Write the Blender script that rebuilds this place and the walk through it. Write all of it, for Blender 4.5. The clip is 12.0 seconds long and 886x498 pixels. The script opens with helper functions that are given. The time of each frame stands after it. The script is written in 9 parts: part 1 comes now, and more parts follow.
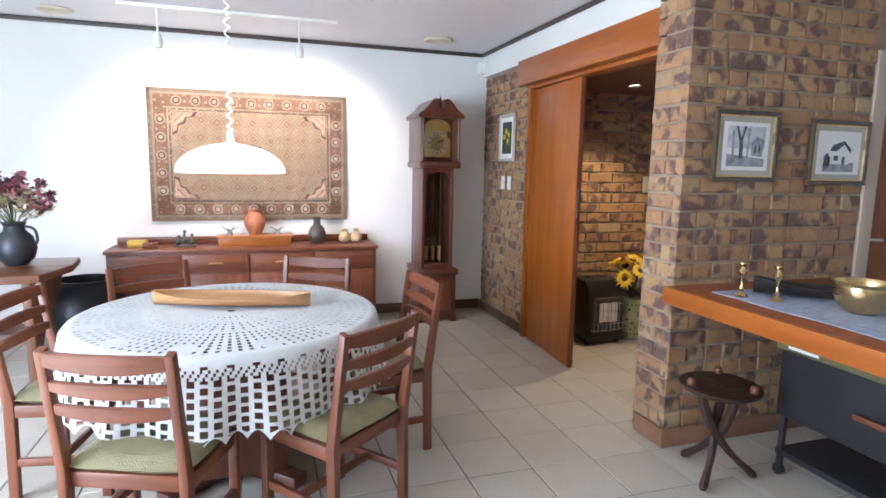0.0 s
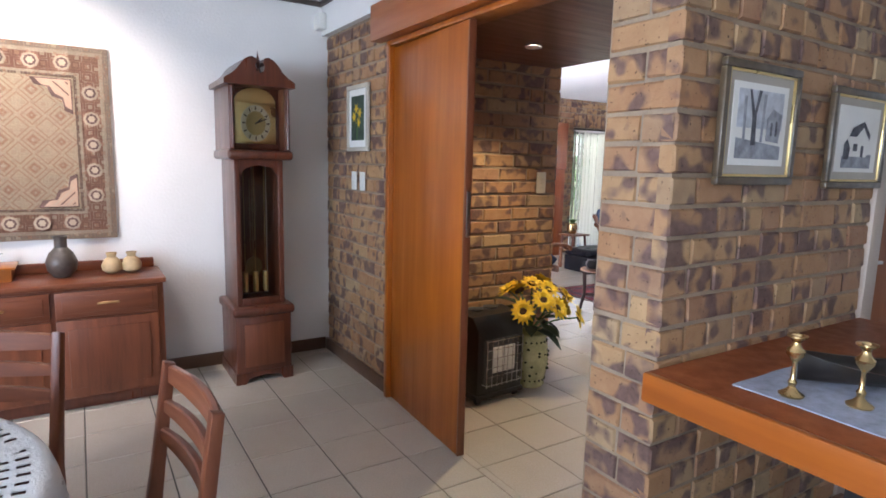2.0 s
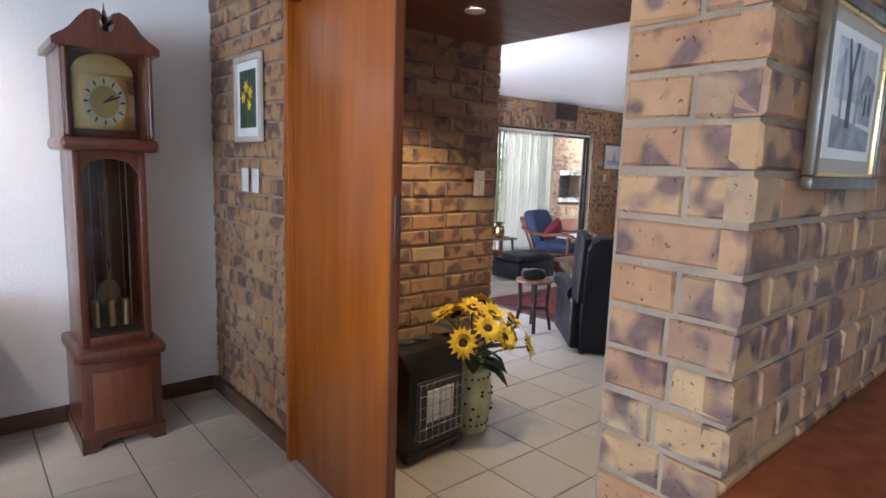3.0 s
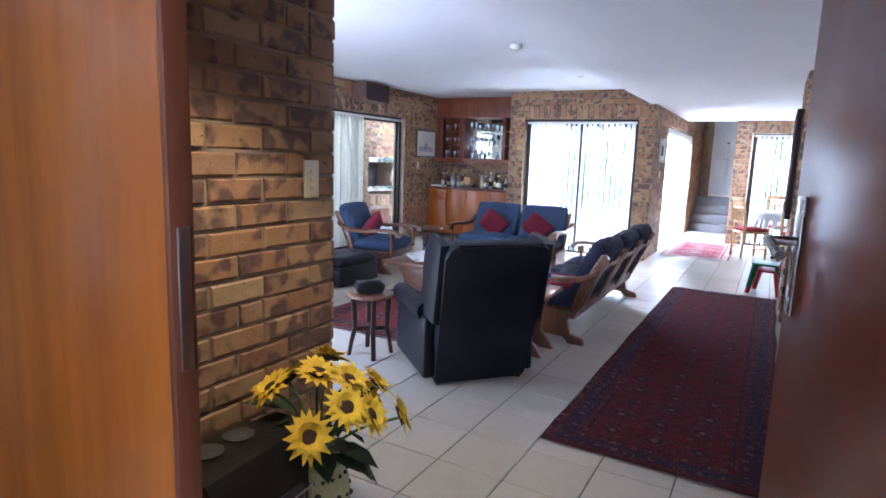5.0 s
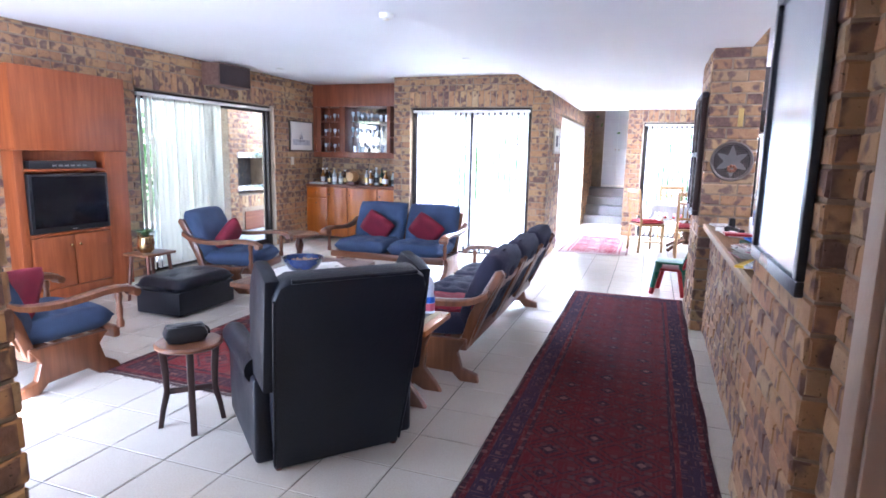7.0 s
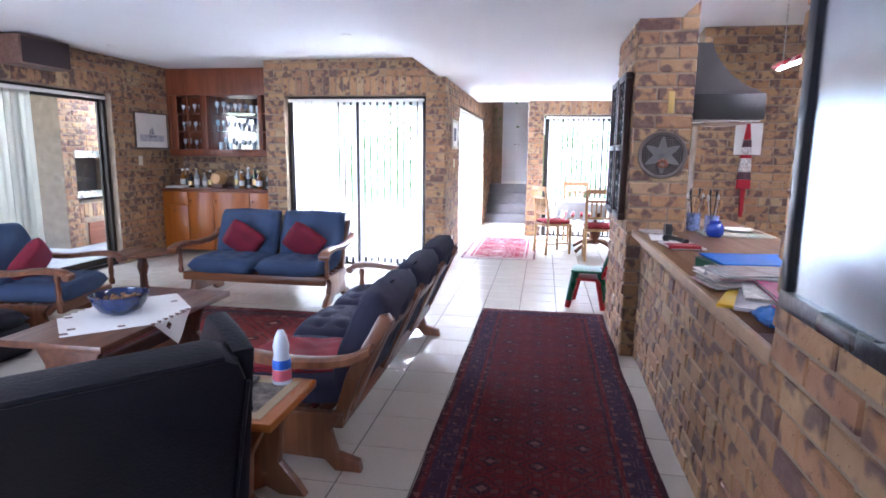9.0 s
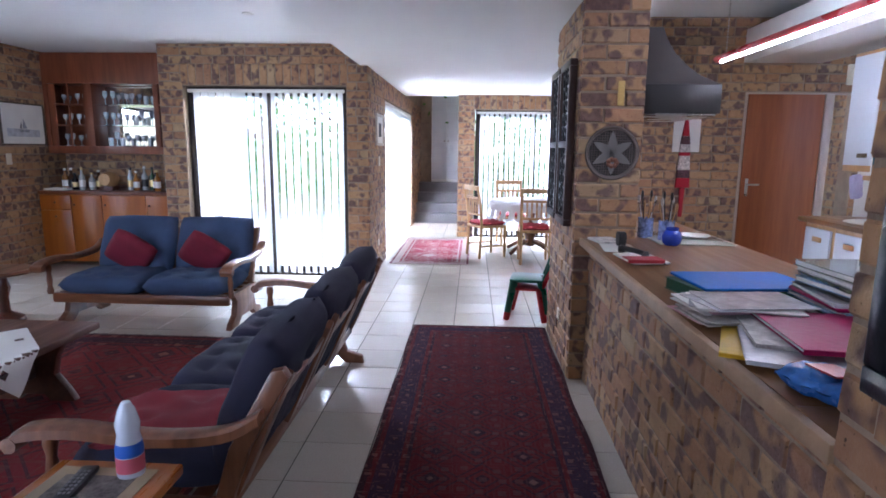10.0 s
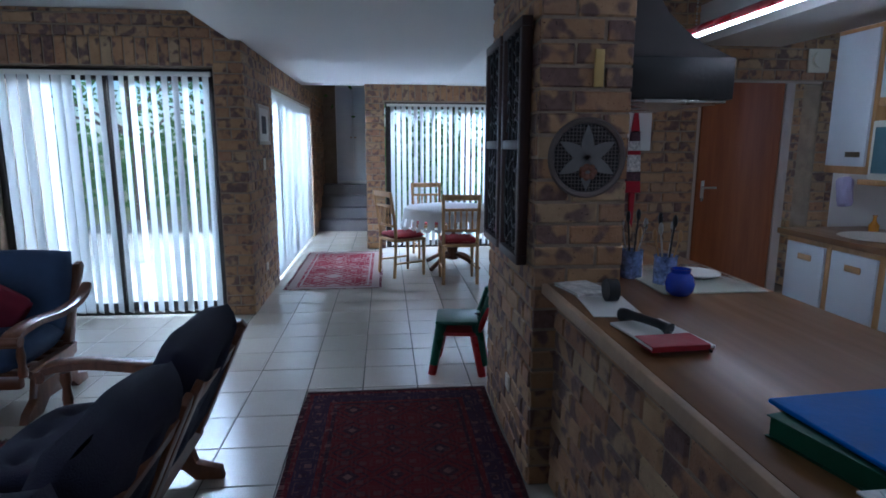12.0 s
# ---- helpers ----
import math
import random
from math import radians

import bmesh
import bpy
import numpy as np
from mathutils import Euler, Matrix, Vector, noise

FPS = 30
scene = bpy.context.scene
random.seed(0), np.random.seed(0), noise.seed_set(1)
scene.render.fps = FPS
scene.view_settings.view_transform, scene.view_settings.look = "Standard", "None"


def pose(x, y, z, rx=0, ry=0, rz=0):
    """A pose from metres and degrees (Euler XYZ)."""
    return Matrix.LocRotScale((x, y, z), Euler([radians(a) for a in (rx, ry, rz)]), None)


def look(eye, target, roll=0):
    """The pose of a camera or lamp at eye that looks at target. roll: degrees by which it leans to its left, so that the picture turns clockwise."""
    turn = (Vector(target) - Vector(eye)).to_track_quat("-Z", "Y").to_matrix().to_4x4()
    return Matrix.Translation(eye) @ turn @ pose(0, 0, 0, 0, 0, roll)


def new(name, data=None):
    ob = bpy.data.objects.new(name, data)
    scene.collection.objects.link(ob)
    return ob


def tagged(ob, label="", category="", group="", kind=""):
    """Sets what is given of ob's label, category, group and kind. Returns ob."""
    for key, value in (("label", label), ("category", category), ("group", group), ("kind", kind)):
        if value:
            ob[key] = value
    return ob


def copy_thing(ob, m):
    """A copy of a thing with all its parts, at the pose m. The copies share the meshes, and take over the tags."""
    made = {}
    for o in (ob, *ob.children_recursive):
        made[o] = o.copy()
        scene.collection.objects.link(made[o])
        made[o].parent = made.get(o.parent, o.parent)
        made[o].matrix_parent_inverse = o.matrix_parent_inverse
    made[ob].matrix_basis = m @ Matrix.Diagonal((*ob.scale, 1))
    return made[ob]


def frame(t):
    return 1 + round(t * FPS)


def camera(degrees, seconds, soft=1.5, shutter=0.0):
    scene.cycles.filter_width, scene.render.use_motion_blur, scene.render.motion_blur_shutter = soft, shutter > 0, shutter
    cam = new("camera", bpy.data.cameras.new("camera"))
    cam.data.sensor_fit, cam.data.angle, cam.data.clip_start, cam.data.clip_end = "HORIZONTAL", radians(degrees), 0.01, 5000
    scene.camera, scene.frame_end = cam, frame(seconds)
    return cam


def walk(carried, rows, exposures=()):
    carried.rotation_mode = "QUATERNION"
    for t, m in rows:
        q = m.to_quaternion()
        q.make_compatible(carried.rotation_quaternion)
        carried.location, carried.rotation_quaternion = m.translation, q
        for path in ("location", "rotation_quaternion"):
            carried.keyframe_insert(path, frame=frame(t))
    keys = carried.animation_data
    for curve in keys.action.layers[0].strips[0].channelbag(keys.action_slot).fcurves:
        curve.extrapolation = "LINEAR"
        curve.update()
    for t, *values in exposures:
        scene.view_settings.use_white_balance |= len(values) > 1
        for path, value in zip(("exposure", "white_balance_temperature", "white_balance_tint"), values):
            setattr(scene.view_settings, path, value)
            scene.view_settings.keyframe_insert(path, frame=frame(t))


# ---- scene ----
cam = camera(75.0, 12.0, soft=1.7)
PATH = [
    (0, (-0.003, -0.062, 1.43), (0.605, 1.823, 1.149), 1.1),
    (0.5, (0.134, 0.287, 1.426), (0.803, 2.15, 1.14), 1.2),
    (1, (0.246, 0.632, 1.42), (1.043, 2.444, 1.132), 1.3),
    (1.5, (0.437, 0.961, 1.412), (1.371, 2.706, 1.126), 1.5),
    (2, (0.613, 1.293, 1.426), (1.667, 2.967, 1.133), 1.4),
    (2.5, (0.815, 1.615, 1.41), (1.98, 3.215, 1.121), 1.6),
    (4.5, (1.437, 2.643, 1.403), (3.074, 3.752, 1.101), 2.2),
    (5, (1.607, 2.774, 1.407), (3.328, 3.745, 1.097), 2.0),
    (5.5, (1.819, 2.84, 1.408), (3.597, 3.7, 1.09), 1.8),
    (6, (2.059, 2.901, 1.415), (3.864, 3.701, 1.094), 1.6),
    (6.5, (2.313, 2.963, 1.427), (4.143, 3.703, 1.104), 1.4),
    (7, (2.594, 2.995, 1.42), (4.453, 3.657, 1.096), 1.2),
    (9, (3.644, 3.179, 1.413), (5.588, 3.513, 1.083), 0.6),
    (9.5, (3.94, 3.217, 1.423), (5.899, 3.443, 1.088), 0.6),
    (10, (4.237, 3.221, 1.42), (6.205, 3.319, 1.081), 0.6),
    (10.5, (4.538, 3.216, 1.43), (6.508, 3.201, 1.087), 0.4),
    (11, (4.847, 3.222, 1.435), (6.814, 3.109, 1.091), 0.4),
    (11.5, (5.159, 3.202, 1.436), (7.121, 3.035, 1.087), 0.2),
    (12, (5.478, 3.199, 1.455), (7.437, 3.004, 1.103), 0.2),
]
EXPOSURES = [(0, 2.45, 5850, 20), (2.5, 2.2, 5800, 22), (4.5, 2.12, 5150, 20), (5.5, 1.95, 5000, 22), (6.5, 2.35, 5150, 23), (7, 2.65, 5200, 23), (9, 2.25, 5300, 24), (9.5, 2.0, 5350, 25), (10.5, 1.0, 5150, 22), (11, 0.5, 5000, 20), (11.5, 0.0, 4800, 14), (12, -0.2, 4750, 12)]
walk(cam, [(t, look(eye, target, roll)) for t, eye, target, roll in PATH], EXPOSURES)

# ---- daylight ----
world = bpy.data.worlds.new("world")
scene.world = world
world.use_nodes = True
wn = world.node_tree.nodes
sky = wn.new("ShaderNodeTexSky")
sky.sky_type, sky.sun_disc = "NISHITA", False
sky.sun_elevation, sky.sun_rotation = radians(53), radians(254)
wn["Background"].inputs["Strength"].default_value = 0.15
world.node_tree.links.new(sky.outputs["Color"], wn["Background"].inputs["Color"])


def lamp(name, kind, m, energy, colour=(1, 1, 1), size=0.1, size_y=0.1, angle=0.0, cone=100, radius=0.03):
    data = bpy.data.lights.new(name, kind)
    data.energy, data.color = energy, colour
    if kind == "AREA":
        data.shape, data.size, data.size_y = "RECTANGLE", size, size_y
    elif kind == "SUN":
        data.angle = angle
    elif kind == "SPOT":
        data.spot_size, data.spot_blend, data.shadow_soft_size = radians(cone), 0.6, radius
    else:
        data.shadow_soft_size = radius
    ob = new(name, data)
    ob.matrix_world = m
    return ob


sun = lamp("sun", "SUN", look((-1.2, 4.8, 7.1), (4, 6.3, 0)), 5.0, (1.0, 0.95, 0.87), angle=radians(0.6))
DAY = (0.92, 0.97, 1.0)
# area lamps standing in for sky light at the window openings
lamp("sky_light_east", "AREA", look((11.35, 5.45, 2.75), (9.0, 5.45, 0.4)), 480, DAY, size=1.9, size_y=1.1)
lamp("sky_light_side", "AREA", look((13.1, 5.25, 2.75), (13.1, 3.2, 0.3)), 650, DAY, size=2.9, size_y=1.1)
lamp("sky_light_breakfast", "AREA", look((14.6, 2.2, 2.75), (12.2, 2.2, 0.4)), 480, DAY, size=1.8, size_y=1.1)
# tilted up to brighten the ceiling, in place of bounce off the terrace
lamp("terrace_bounce_west", "AREA", look((3.18, 6.5, 0.95), (5.6, 6.3, 1.9)), 38, DAY, size=1.8, size_y=1.7)
lamp("sky_light_patio", "AREA", look((8.7, 9.3, 2.3), (8.6, 6.6, 0.6)), 24, DAY, size=2.2, size_y=0.9)
lamp("sky_light_dining", "AREA", look((-3.45, 0.9, 1.35), (0.0, 2.2, 0.4)), 58, (0.75, 0.9, 1.0), size=2.2, size_y=1.9)
# extra lamp outdoors, added to brighten the barbecue front
lamp("barbecue_fill_light", "AREA", look((11.65, 8.9, 3.0), (11.65, 10.0, 1.0)), 12, DAY, size=2.0, size_y=1.0)
# lamps of the place, then one added fill lamp
lamp("corridor_downlight_lamp", "SPOT", look((2.79, 3.86, 2.06), (2.79, 3.86, 0)), 14, (1.0, 0.80, 0.42), cone=98, radius=0.03)
lamp("spot_lamp_left", "SPOT", look((-0.65, 4.6, 2.18), (-0.45, 5.4, 1.5)), 13, (1.0, 0.86, 0.68), cone=120, radius=0.03)
lamp("spot_lamp_right", "SPOT", look((0.33, 4.6, 2.18), (0.35, 5.4, 1.5)), 13, (1.0, 0.86, 0.68), cone=120, radius=0.03)
lamp("pendant_lamp", "POINT", pose(-0.11, 2.7, 1.42), 6, (1.0, 0.86, 0.68), radius=0.05)
# added out of view to brighten the dining room; no fitting hangs here
lamp("dining_fill_lamp", "POINT", pose(-1.2, -0.6, 2.3), 3, (1.0, 0.9, 0.74), radius=0.12)

# ---- materials ----
def graph(name):
    m = bpy.data.materials.new(name)
    m.use_nodes = True
    t = m.node_tree
    return m, t, t.nodes["Principled BSDF"]


def node(t, kind, operation="", feature="", distance="", **values):
    n = t.nodes.new(kind)
    if operation:
        n.operation = operation
    if feature:
        n.feature = feature
    if distance:
        n.distance = distance
    for key, value in values.items():
        n.inputs[key].default_value = value
    return n


def link(t, a, b):
    t.links.new(a, b)


def rgba(c):
    return (c[0], c[1], c[2], 1.0)


def ramp(t, fac, stops, mode="LINEAR"):
    r = t.nodes.new("ShaderNodeValToRGB")
    r.color_ramp.interpolation = mode
    e = r.color_ramp.elements
    while len(e) < len(stops):
        e.new(0.5)
    for item, (pos, c) in zip(e, stops):
        item.position, item.color = pos, rgba(c)
    link(t, fac, r.inputs["Fac"])
    return r.outputs["Color"]


def mixed(t, fac, a, b, mode="MIX"):
    m = t.nodes.new("ShaderNodeMix")
    m.data_type, m.blend_type = "RGBA", mode
    for sock, value in ((m.inputs[0], fac), (m.inputs[6], a), (m.inputs[7], b)):
        if isinstance(value, (int, float)):
            sock.default_value = value
        elif isinstance(value, tuple):
            sock.default_value = rgba(value)
        else:
            link(t, value, sock)
    return m.outputs[2]


def calc(t, op, a, b=0.0, c=0.0):
    m = t.nodes.new("ShaderNodeMath")
    m.operation = op
    for sock, value in zip(m.inputs, (a, b, c)):
        if isinstance(value, (int, float)):
            sock.default_value = value
        else:
            link(t, value, sock)
    return m.outputs[0]


def noisy(t, vector, scale, detail=4.0, rough=0.55):
    n = node(t, "ShaderNodeTexNoise", Scale=scale, Detail=detail, Roughness=rough)
    link(t, vector, n.inputs["Vector"])
    return n.outputs["Fac"]


def bumped(t, p, height, strength, distance=0.01):
    b = node(t, "ShaderNodeBump", Strength=strength, Distance=distance)
    link(t, height, b.inputs["Height"])
    link(t, b.outputs["Normal"], p.inputs["Normal"])


def surf(name, base, rough=0.5, metal=0.0, var=0.18, coarse=3.0, fine=45.0, bump=0.15, coat=0.0, spec=0.5):
    m, t, p = graph(name)
    v = node(t, "ShaderNodeTexCoord").outputs["Object"]
    big, small = noisy(t, v, coarse), noisy(t, v, fine)
    dark = tuple(c * (1 - var) for c in base)
    light = tuple(min(1.0, c * (1 + var)) for c in base)
    col = ramp(t, big, [(0.3, dark), (0.7, light)])
    col = mixed(t, 0.25 * min(1, var * 3), col, ramp(t, small, [(0.35, dark), (0.65, light)]))
    link(t, col, p.inputs["Base Color"])
    p.inputs["Metallic"].default_value, p.inputs["Coat Weight"].default_value = metal, coat
    p.inputs["Specular IOR Level"].default_value = spec
    r = ramp(t, big, [(0.25, (max(0, rough - 0.07),) * 3), (0.75, (min(1, rough + 0.07),) * 3)])
    link(t, r, p.inputs["Roughness"])
    bumped(t, p, small, bump)
    return m


def wood(name, dark, light, rough=0.4, axis=2, scale=1.0, coat=0.15, bump=0.08):
    m, t, p = graph(name)
    tc = node(t, "ShaderNodeTexCoord").outputs["Object"]
    mp = node(t, "ShaderNodeMapping")
    s = [14.0 * scale] * 3
    s[axis] = 1.1 * scale
    mp.inputs["Scale"].default_value = s
    info = node(t, "ShaderNodeObjectInfo")
    shift = node(t, "ShaderNodeVectorMath", operation="SCALE")
    shift.inputs[0].default_value = (3.1, 5.7, 9.3)
    link(t, info.outputs["Random"], shift.inputs["Scale"])
    add = node(t, "ShaderNodeVectorMath", operation="ADD")
    link(t, tc, add.inputs[0])
    link(t, shift.outputs[0], add.inputs[1])
    link(t, add.outputs[0], mp.inputs["Vector"])
    v = mp.outputs["Vector"]
    grain, broad = noisy(t, v, 1.6, 8.0, 0.62), noisy(t, v, 0.35, 3.0)
    f = calc(t, "MULTIPLY_ADD", grain, 0.65, calc(t, "MULTIPLY", broad, 0.35))
    mid = tuple((a + b) / 2 for a, b in zip(dark, light))
    col = ramp(t, f, [(0.32, dark), (0.5, mid), (0.66, light)])
    link(t, col, p.inputs["Base Color"])
    r = ramp(t, grain, [(0.3, (rough + 0.08,) * 3), (0.7, (max(0.05, rough - 0.05),) * 3)])
    link(t, r, p.inputs["Roughness"])
    p.inputs["Coat Weight"].default_value, p.inputs["Coat Roughness"].default_value = coat, 0.18
    bumped(t, p, grain, bump, 0.004)
    return m


def brick_mat(name, island):
    """Buff face brick with dark, fired patches; a random value for each brick."""
    m, t, p = graph(name)
    geo = node(t, "ShaderNodeNewGeometry")
    rnd = geo.outputs["Random Per Island"] if island else node(t, "ShaderNodeObjectInfo").outputs["Random"]
    shift = node(t, "ShaderNodeVectorMath", operation="SCALE")
    shift.inputs[0].default_value = (37.0, 53.0, 71.0)
    link(t, rnd, shift.inputs["Scale"])
    add = node(t, "ShaderNodeVectorMath", operation="ADD")
    link(t, geo.outputs["Position"], add.inputs[0])
    link(t, shift.outputs[0], add.inputs[1])
    v = add.outputs[0]
    body = ramp(t, rnd, [(0.0, (0.50, 0.295, 0.130)), (0.2, (0.42, 0.205, 0.092)), (0.38, (0.53, 0.345, 0.165)), (0.55, (0.44, 0.225, 0.10)),
                         (0.7, (0.35, 0.165, 0.09)), (0.82, (0.53, 0.395, 0.215)), (0.93, (0.30, 0.155, 0.095)), (1.0, (0.47, 0.26, 0.115))])
    body = mixed(t, 0.35, body, ramp(t, noisy(t, v, 14, 5), [(0.3, (0.30, 0.18, 0.10)), (0.7, (0.55, 0.40, 0.225))]))
    patch = noisy(t, v, 12.0, 1.5, 0.45)
    often = calc(t, "MULTIPLY_ADD", calc(t, "FRACT", calc(t, "MULTIPLY", rnd, 17.3)), 0.16, -0.095)
    f = ramp(t, calc(t, "ADD", patch, often), [(0.485, (0, 0, 0)), (0.59, (1, 1, 1))])
    dark = ramp(t, noisy(t, v, 34, 4), [(0.3, (0.075, 0.046, 0.050)), (0.7, (0.175, 0.108, 0.102))])
    col = mixed(t, calc(t, "MULTIPLY", f, 0.82), body, dark)
    col = mixed(t, 1.0, col, (0.90, 0.87, 0.87), "MULTIPLY")
    pits = ramp(t, noisy(t, v, 75, 2), [(0.26, (0.25, 0.25, 0.25)), (0.34, (1, 1, 1))])
    col = mixed(t, 1.0, col, pits, "MULTIPLY")
    link(t, col, p.inputs["Base Color"])
    p.inputs["Roughness"].default_value = 0.62
    p.inputs["Specular IOR Level"].default_value = 0.35
    bumped(t, p, calc(t, "ADD", noisy(t, v, 22, 5, 0.7), calc(t, "MULTIPLY", noisy(t, v, 120, 2), 0.35)), 0.55, 0.008)
    return m


def tile_mat(name, island):
    m, t, p = graph(name)
    geo = node(t, "ShaderNodeNewGeometry")
    rnd = geo.outputs["Random Per Island"] if island else node(t, "ShaderNodeObjectInfo").outputs["Random"]
    v = geo.outputs["Position"]
    col = ramp(t, rnd, [(0.0, (0.50, 0.455, 0.375)), (0.5, (0.56, 0.51, 0.43)), (1.0, (0.53, 0.475, 0.39))])
    cloud = noisy(t, v, 5.5, 5, 0.6)
    col = mixed(t, 0.12, col, ramp(t, cloud, [(0.3, (0.42, 0.35, 0.26)), (0.7, (0.64, 0.60, 0.52))]))
    col = mixed(t, 0.12, col, ramp(t, noisy(t, v, 130, 2), [(0.4, (0.30, 0.24, 0.17)), (0.6, (0.65, 0.60, 0.52))]))
    link(t, col, p.inputs["Base Color"])
    p.inputs["Roughness"].default_value = 0.25
    p.inputs["Specular IOR Level"].default_value = 0.36
    bumped(t, p, noisy(t, v, 9, 2), 0.02, 0.01)
    return m


def rug_mat(name, hx, hy, bands, field, motif, accent, scale, rough=0.95):
    """A knotted rug: border bands by distance from the edge (metres), small repeating figures in the field."""
    m, t, p = graph(name)
    tc = node(t, "ShaderNodeTexCoord").outputs["Object"]
    sep = node(t, "ShaderNodeSeparateXYZ")
    link(t, tc, sep.inputs[0])
    ax, ay = calc(t, "ABSOLUTE", sep.outputs[0]), calc(t, "ABSOLUTE", sep.outputs[1])
    d = calc(t, "MINIMUM", calc(t, "SUBTRACT", hx, ax), calc(t, "SUBTRACT", hy, ay))
    wide = bands[-1][0]
    band = ramp(t, calc(t, "DIVIDE", d, wide), [(a / wide, c) for a, c in bands], "CONSTANT")
    vor = node(t, "ShaderNodeTexVoronoi", feature="F1", distance="MANHATTAN", Scale=scale, Randomness=0.16)
    link(t, tc, vor.inputs["Vector"])
    dots = ramp(t, vor.outputs["Distance"], [(0.0, accent), (0.12, motif), (0.26, field), (0.40, motif), (0.46, field), (0.62, motif), (0.67, field)], "CONSTANT")
    v2 = node(t, "ShaderNodeTexVoronoi", feature="F1", distance="CHEBYCHEV", Scale=scale * 2.6, Randomness=0.35)
    link(t, tc, v2.inputs["Vector"])
    f2 = ramp(t, v2.outputs["Distance"], [(0.0, (0.9,) * 3), (0.2, (0.0,) * 3), (0.36, (0.55,) * 3), (0.44, (0.0,) * 3)], "CONSTANT")
    inner = mixed(t, calc(t, "MULTIPLY", f2, 0.7), dots, mixed(t, noisy(t, tc, 20, 2), motif, accent))
    edge = mixed(t, calc(t, "MULTIPLY", f2, 0.75), band, mixed(t, calc(t, "GREATER_THAN", noisy(t, tc, 24, 2), 0.5), accent, motif))
    col = mixed(t, calc(t, "GREATER_THAN", d, wide), edge, inner)
    worn = noisy(t, tc, 3.0, 5)
    col = mixed(t, calc(t, "MULTIPLY", worn, 0.3), col, field)
    weave = node(t, "ShaderNodeTexVoronoi", Scale=210.0)
    link(t, tc, weave.inputs["Vector"])
    col = mixed(t, 0.55, col, ramp(t, weave.outputs["Distance"], [(0.1, (1.0,) * 3), (0.7, (0.62,) * 3)]), "MULTIPLY")
    link(t, col, p.inputs["Base Color"])
    p.inputs["Roughness"].default_value = rough
    p.inputs["Specular IOR Level"].default_value = 0.1
    p.inputs["Sheen Weight"].default_value = 0.1
    bumped(t, p, weave.outputs["Distance"], 0.5, 0.004)
    return m


def glow(name, colour, strength):
    m, t, p = graph(name)
    p.inputs["Base Color"].default_value = rgba(colour)
    p.inputs["Emission Color"].default_value = rgba(colour)
    p.inputs["Emission Strength"].default_value = strength
    return m


def glass_mat(name, tint=(1, 1, 1), rough=0.0):
    m, t, p = graph(name)
    p.inputs["Base Color"].default_value = rgba(tint)
    p.inputs["Transmission Weight"].default_value = 1.0
    p.inputs["Roughness"].default_value, p.inputs["IOR"].default_value = rough, 1.45
    return m


def pane_mat(name):
    """Thin window glass: light goes straight through, with a faint gloss."""
    m, t, p = graph(name)
    t.nodes.remove(p)
    out = t.nodes["Material Output"]
    mix, clear, gloss = node(t, "ShaderNodeMixShader"), node(t, "ShaderNodeBsdfTransparent"), node(t, "ShaderNodeBsdfGlossy", Roughness=0.02)
    clear.inputs[0].default_value = (0.94, 0.97, 0.96, 1)
    mix.inputs[0].default_value = 0.035
    link(t, clear.outputs[0], mix.inputs[1])
    link(t, gloss.outputs[0], mix.inputs[2])
    link(t, mix.outputs[0], out.inputs["Surface"])
    return m


def thin_mat(name, colour, through_light=0.5):
    """Cloth that lets light through."""
    m, t, p = graph(name)
    t.nodes.remove(p)
    out = t.nodes["Material Output"]
    mix, a, b = node(t, "ShaderNodeMixShader", Fac=through_light), node(t, "ShaderNodeBsdfDiffuse"), node(t, "ShaderNodeBsdfTranslucent")
    tc = node(t, "ShaderNodeTexCoord").outputs["Object"]
    col = ramp(t, noisy(t, tc, 160, 2), [(0.35, tuple(c * 0.9 for c in colour)), (0.65, colour)])
    link(t, col, a.inputs[0])
    link(t, col, b.inputs[0])
    link(t, a.outputs[0], mix.inputs[1])
    link(t, b.outputs[0], mix.inputs[2])
    link(t, mix.outputs[0], out.inputs["Surface"])
    return m


BRICK, BRICKS = brick_mat("face_brick", False), brick_mat("face_brick_mass", True)
TILE, TILES = tile_mat("ceramic_tile", False), tile_mat("ceramic_tile_mass", True)
MORTAR = surf("mortar", (0.31, 0.235, 0.165), 0.9, var=0.25, coarse=8, fine=90, bump=0.5)
GROUT = surf("grout", (0.10, 0.092, 0.08), 0.9, var=0.3, coarse=6, bump=0.3)
PLASTER = surf("white_plaster", (0.78, 0.77, 0.75), 0.75, var=0.03, coarse=2, fine=60, bump=0.25)
CEILING = surf("white_ceiling_paint", (0.80, 0.80, 0.80), 0.8, var=0.02, coarse=1.2, fine=90, bump=0.1)
TRIM = surf("dark_cornice_paint", (0.075, 0.055, 0.045), 0.5)
TEAK = wood("red_brown_wood", (0.10, 0.026, 0.011), (0.23, 0.070, 0.028), 0.38)
TEAK_X = wood("red_brown_wood_lengthwise", (0.10, 0.026, 0.011), (0.23, 0.070, 0.028), 0.38, axis=0)
TEAK_Y = wood("red_brown_wood_crosswise", (0.10, 0.026, 0.011), (0.23, 0.070, 0.028), 0.38, axis=1)
ORANGE = wood("varnished_orange_wood", (0.27, 0.064, 0.004), (0.43, 0.122, 0.009), 0.33, coat=0.3, scale=0.7)
ORANGE_Y = wood("varnished_orange_wood_crosswise", (0.27, 0.060, 0.006), (0.42, 0.118, 0.013), 0.33, axis=1, coat=0.3, scale=0.7)
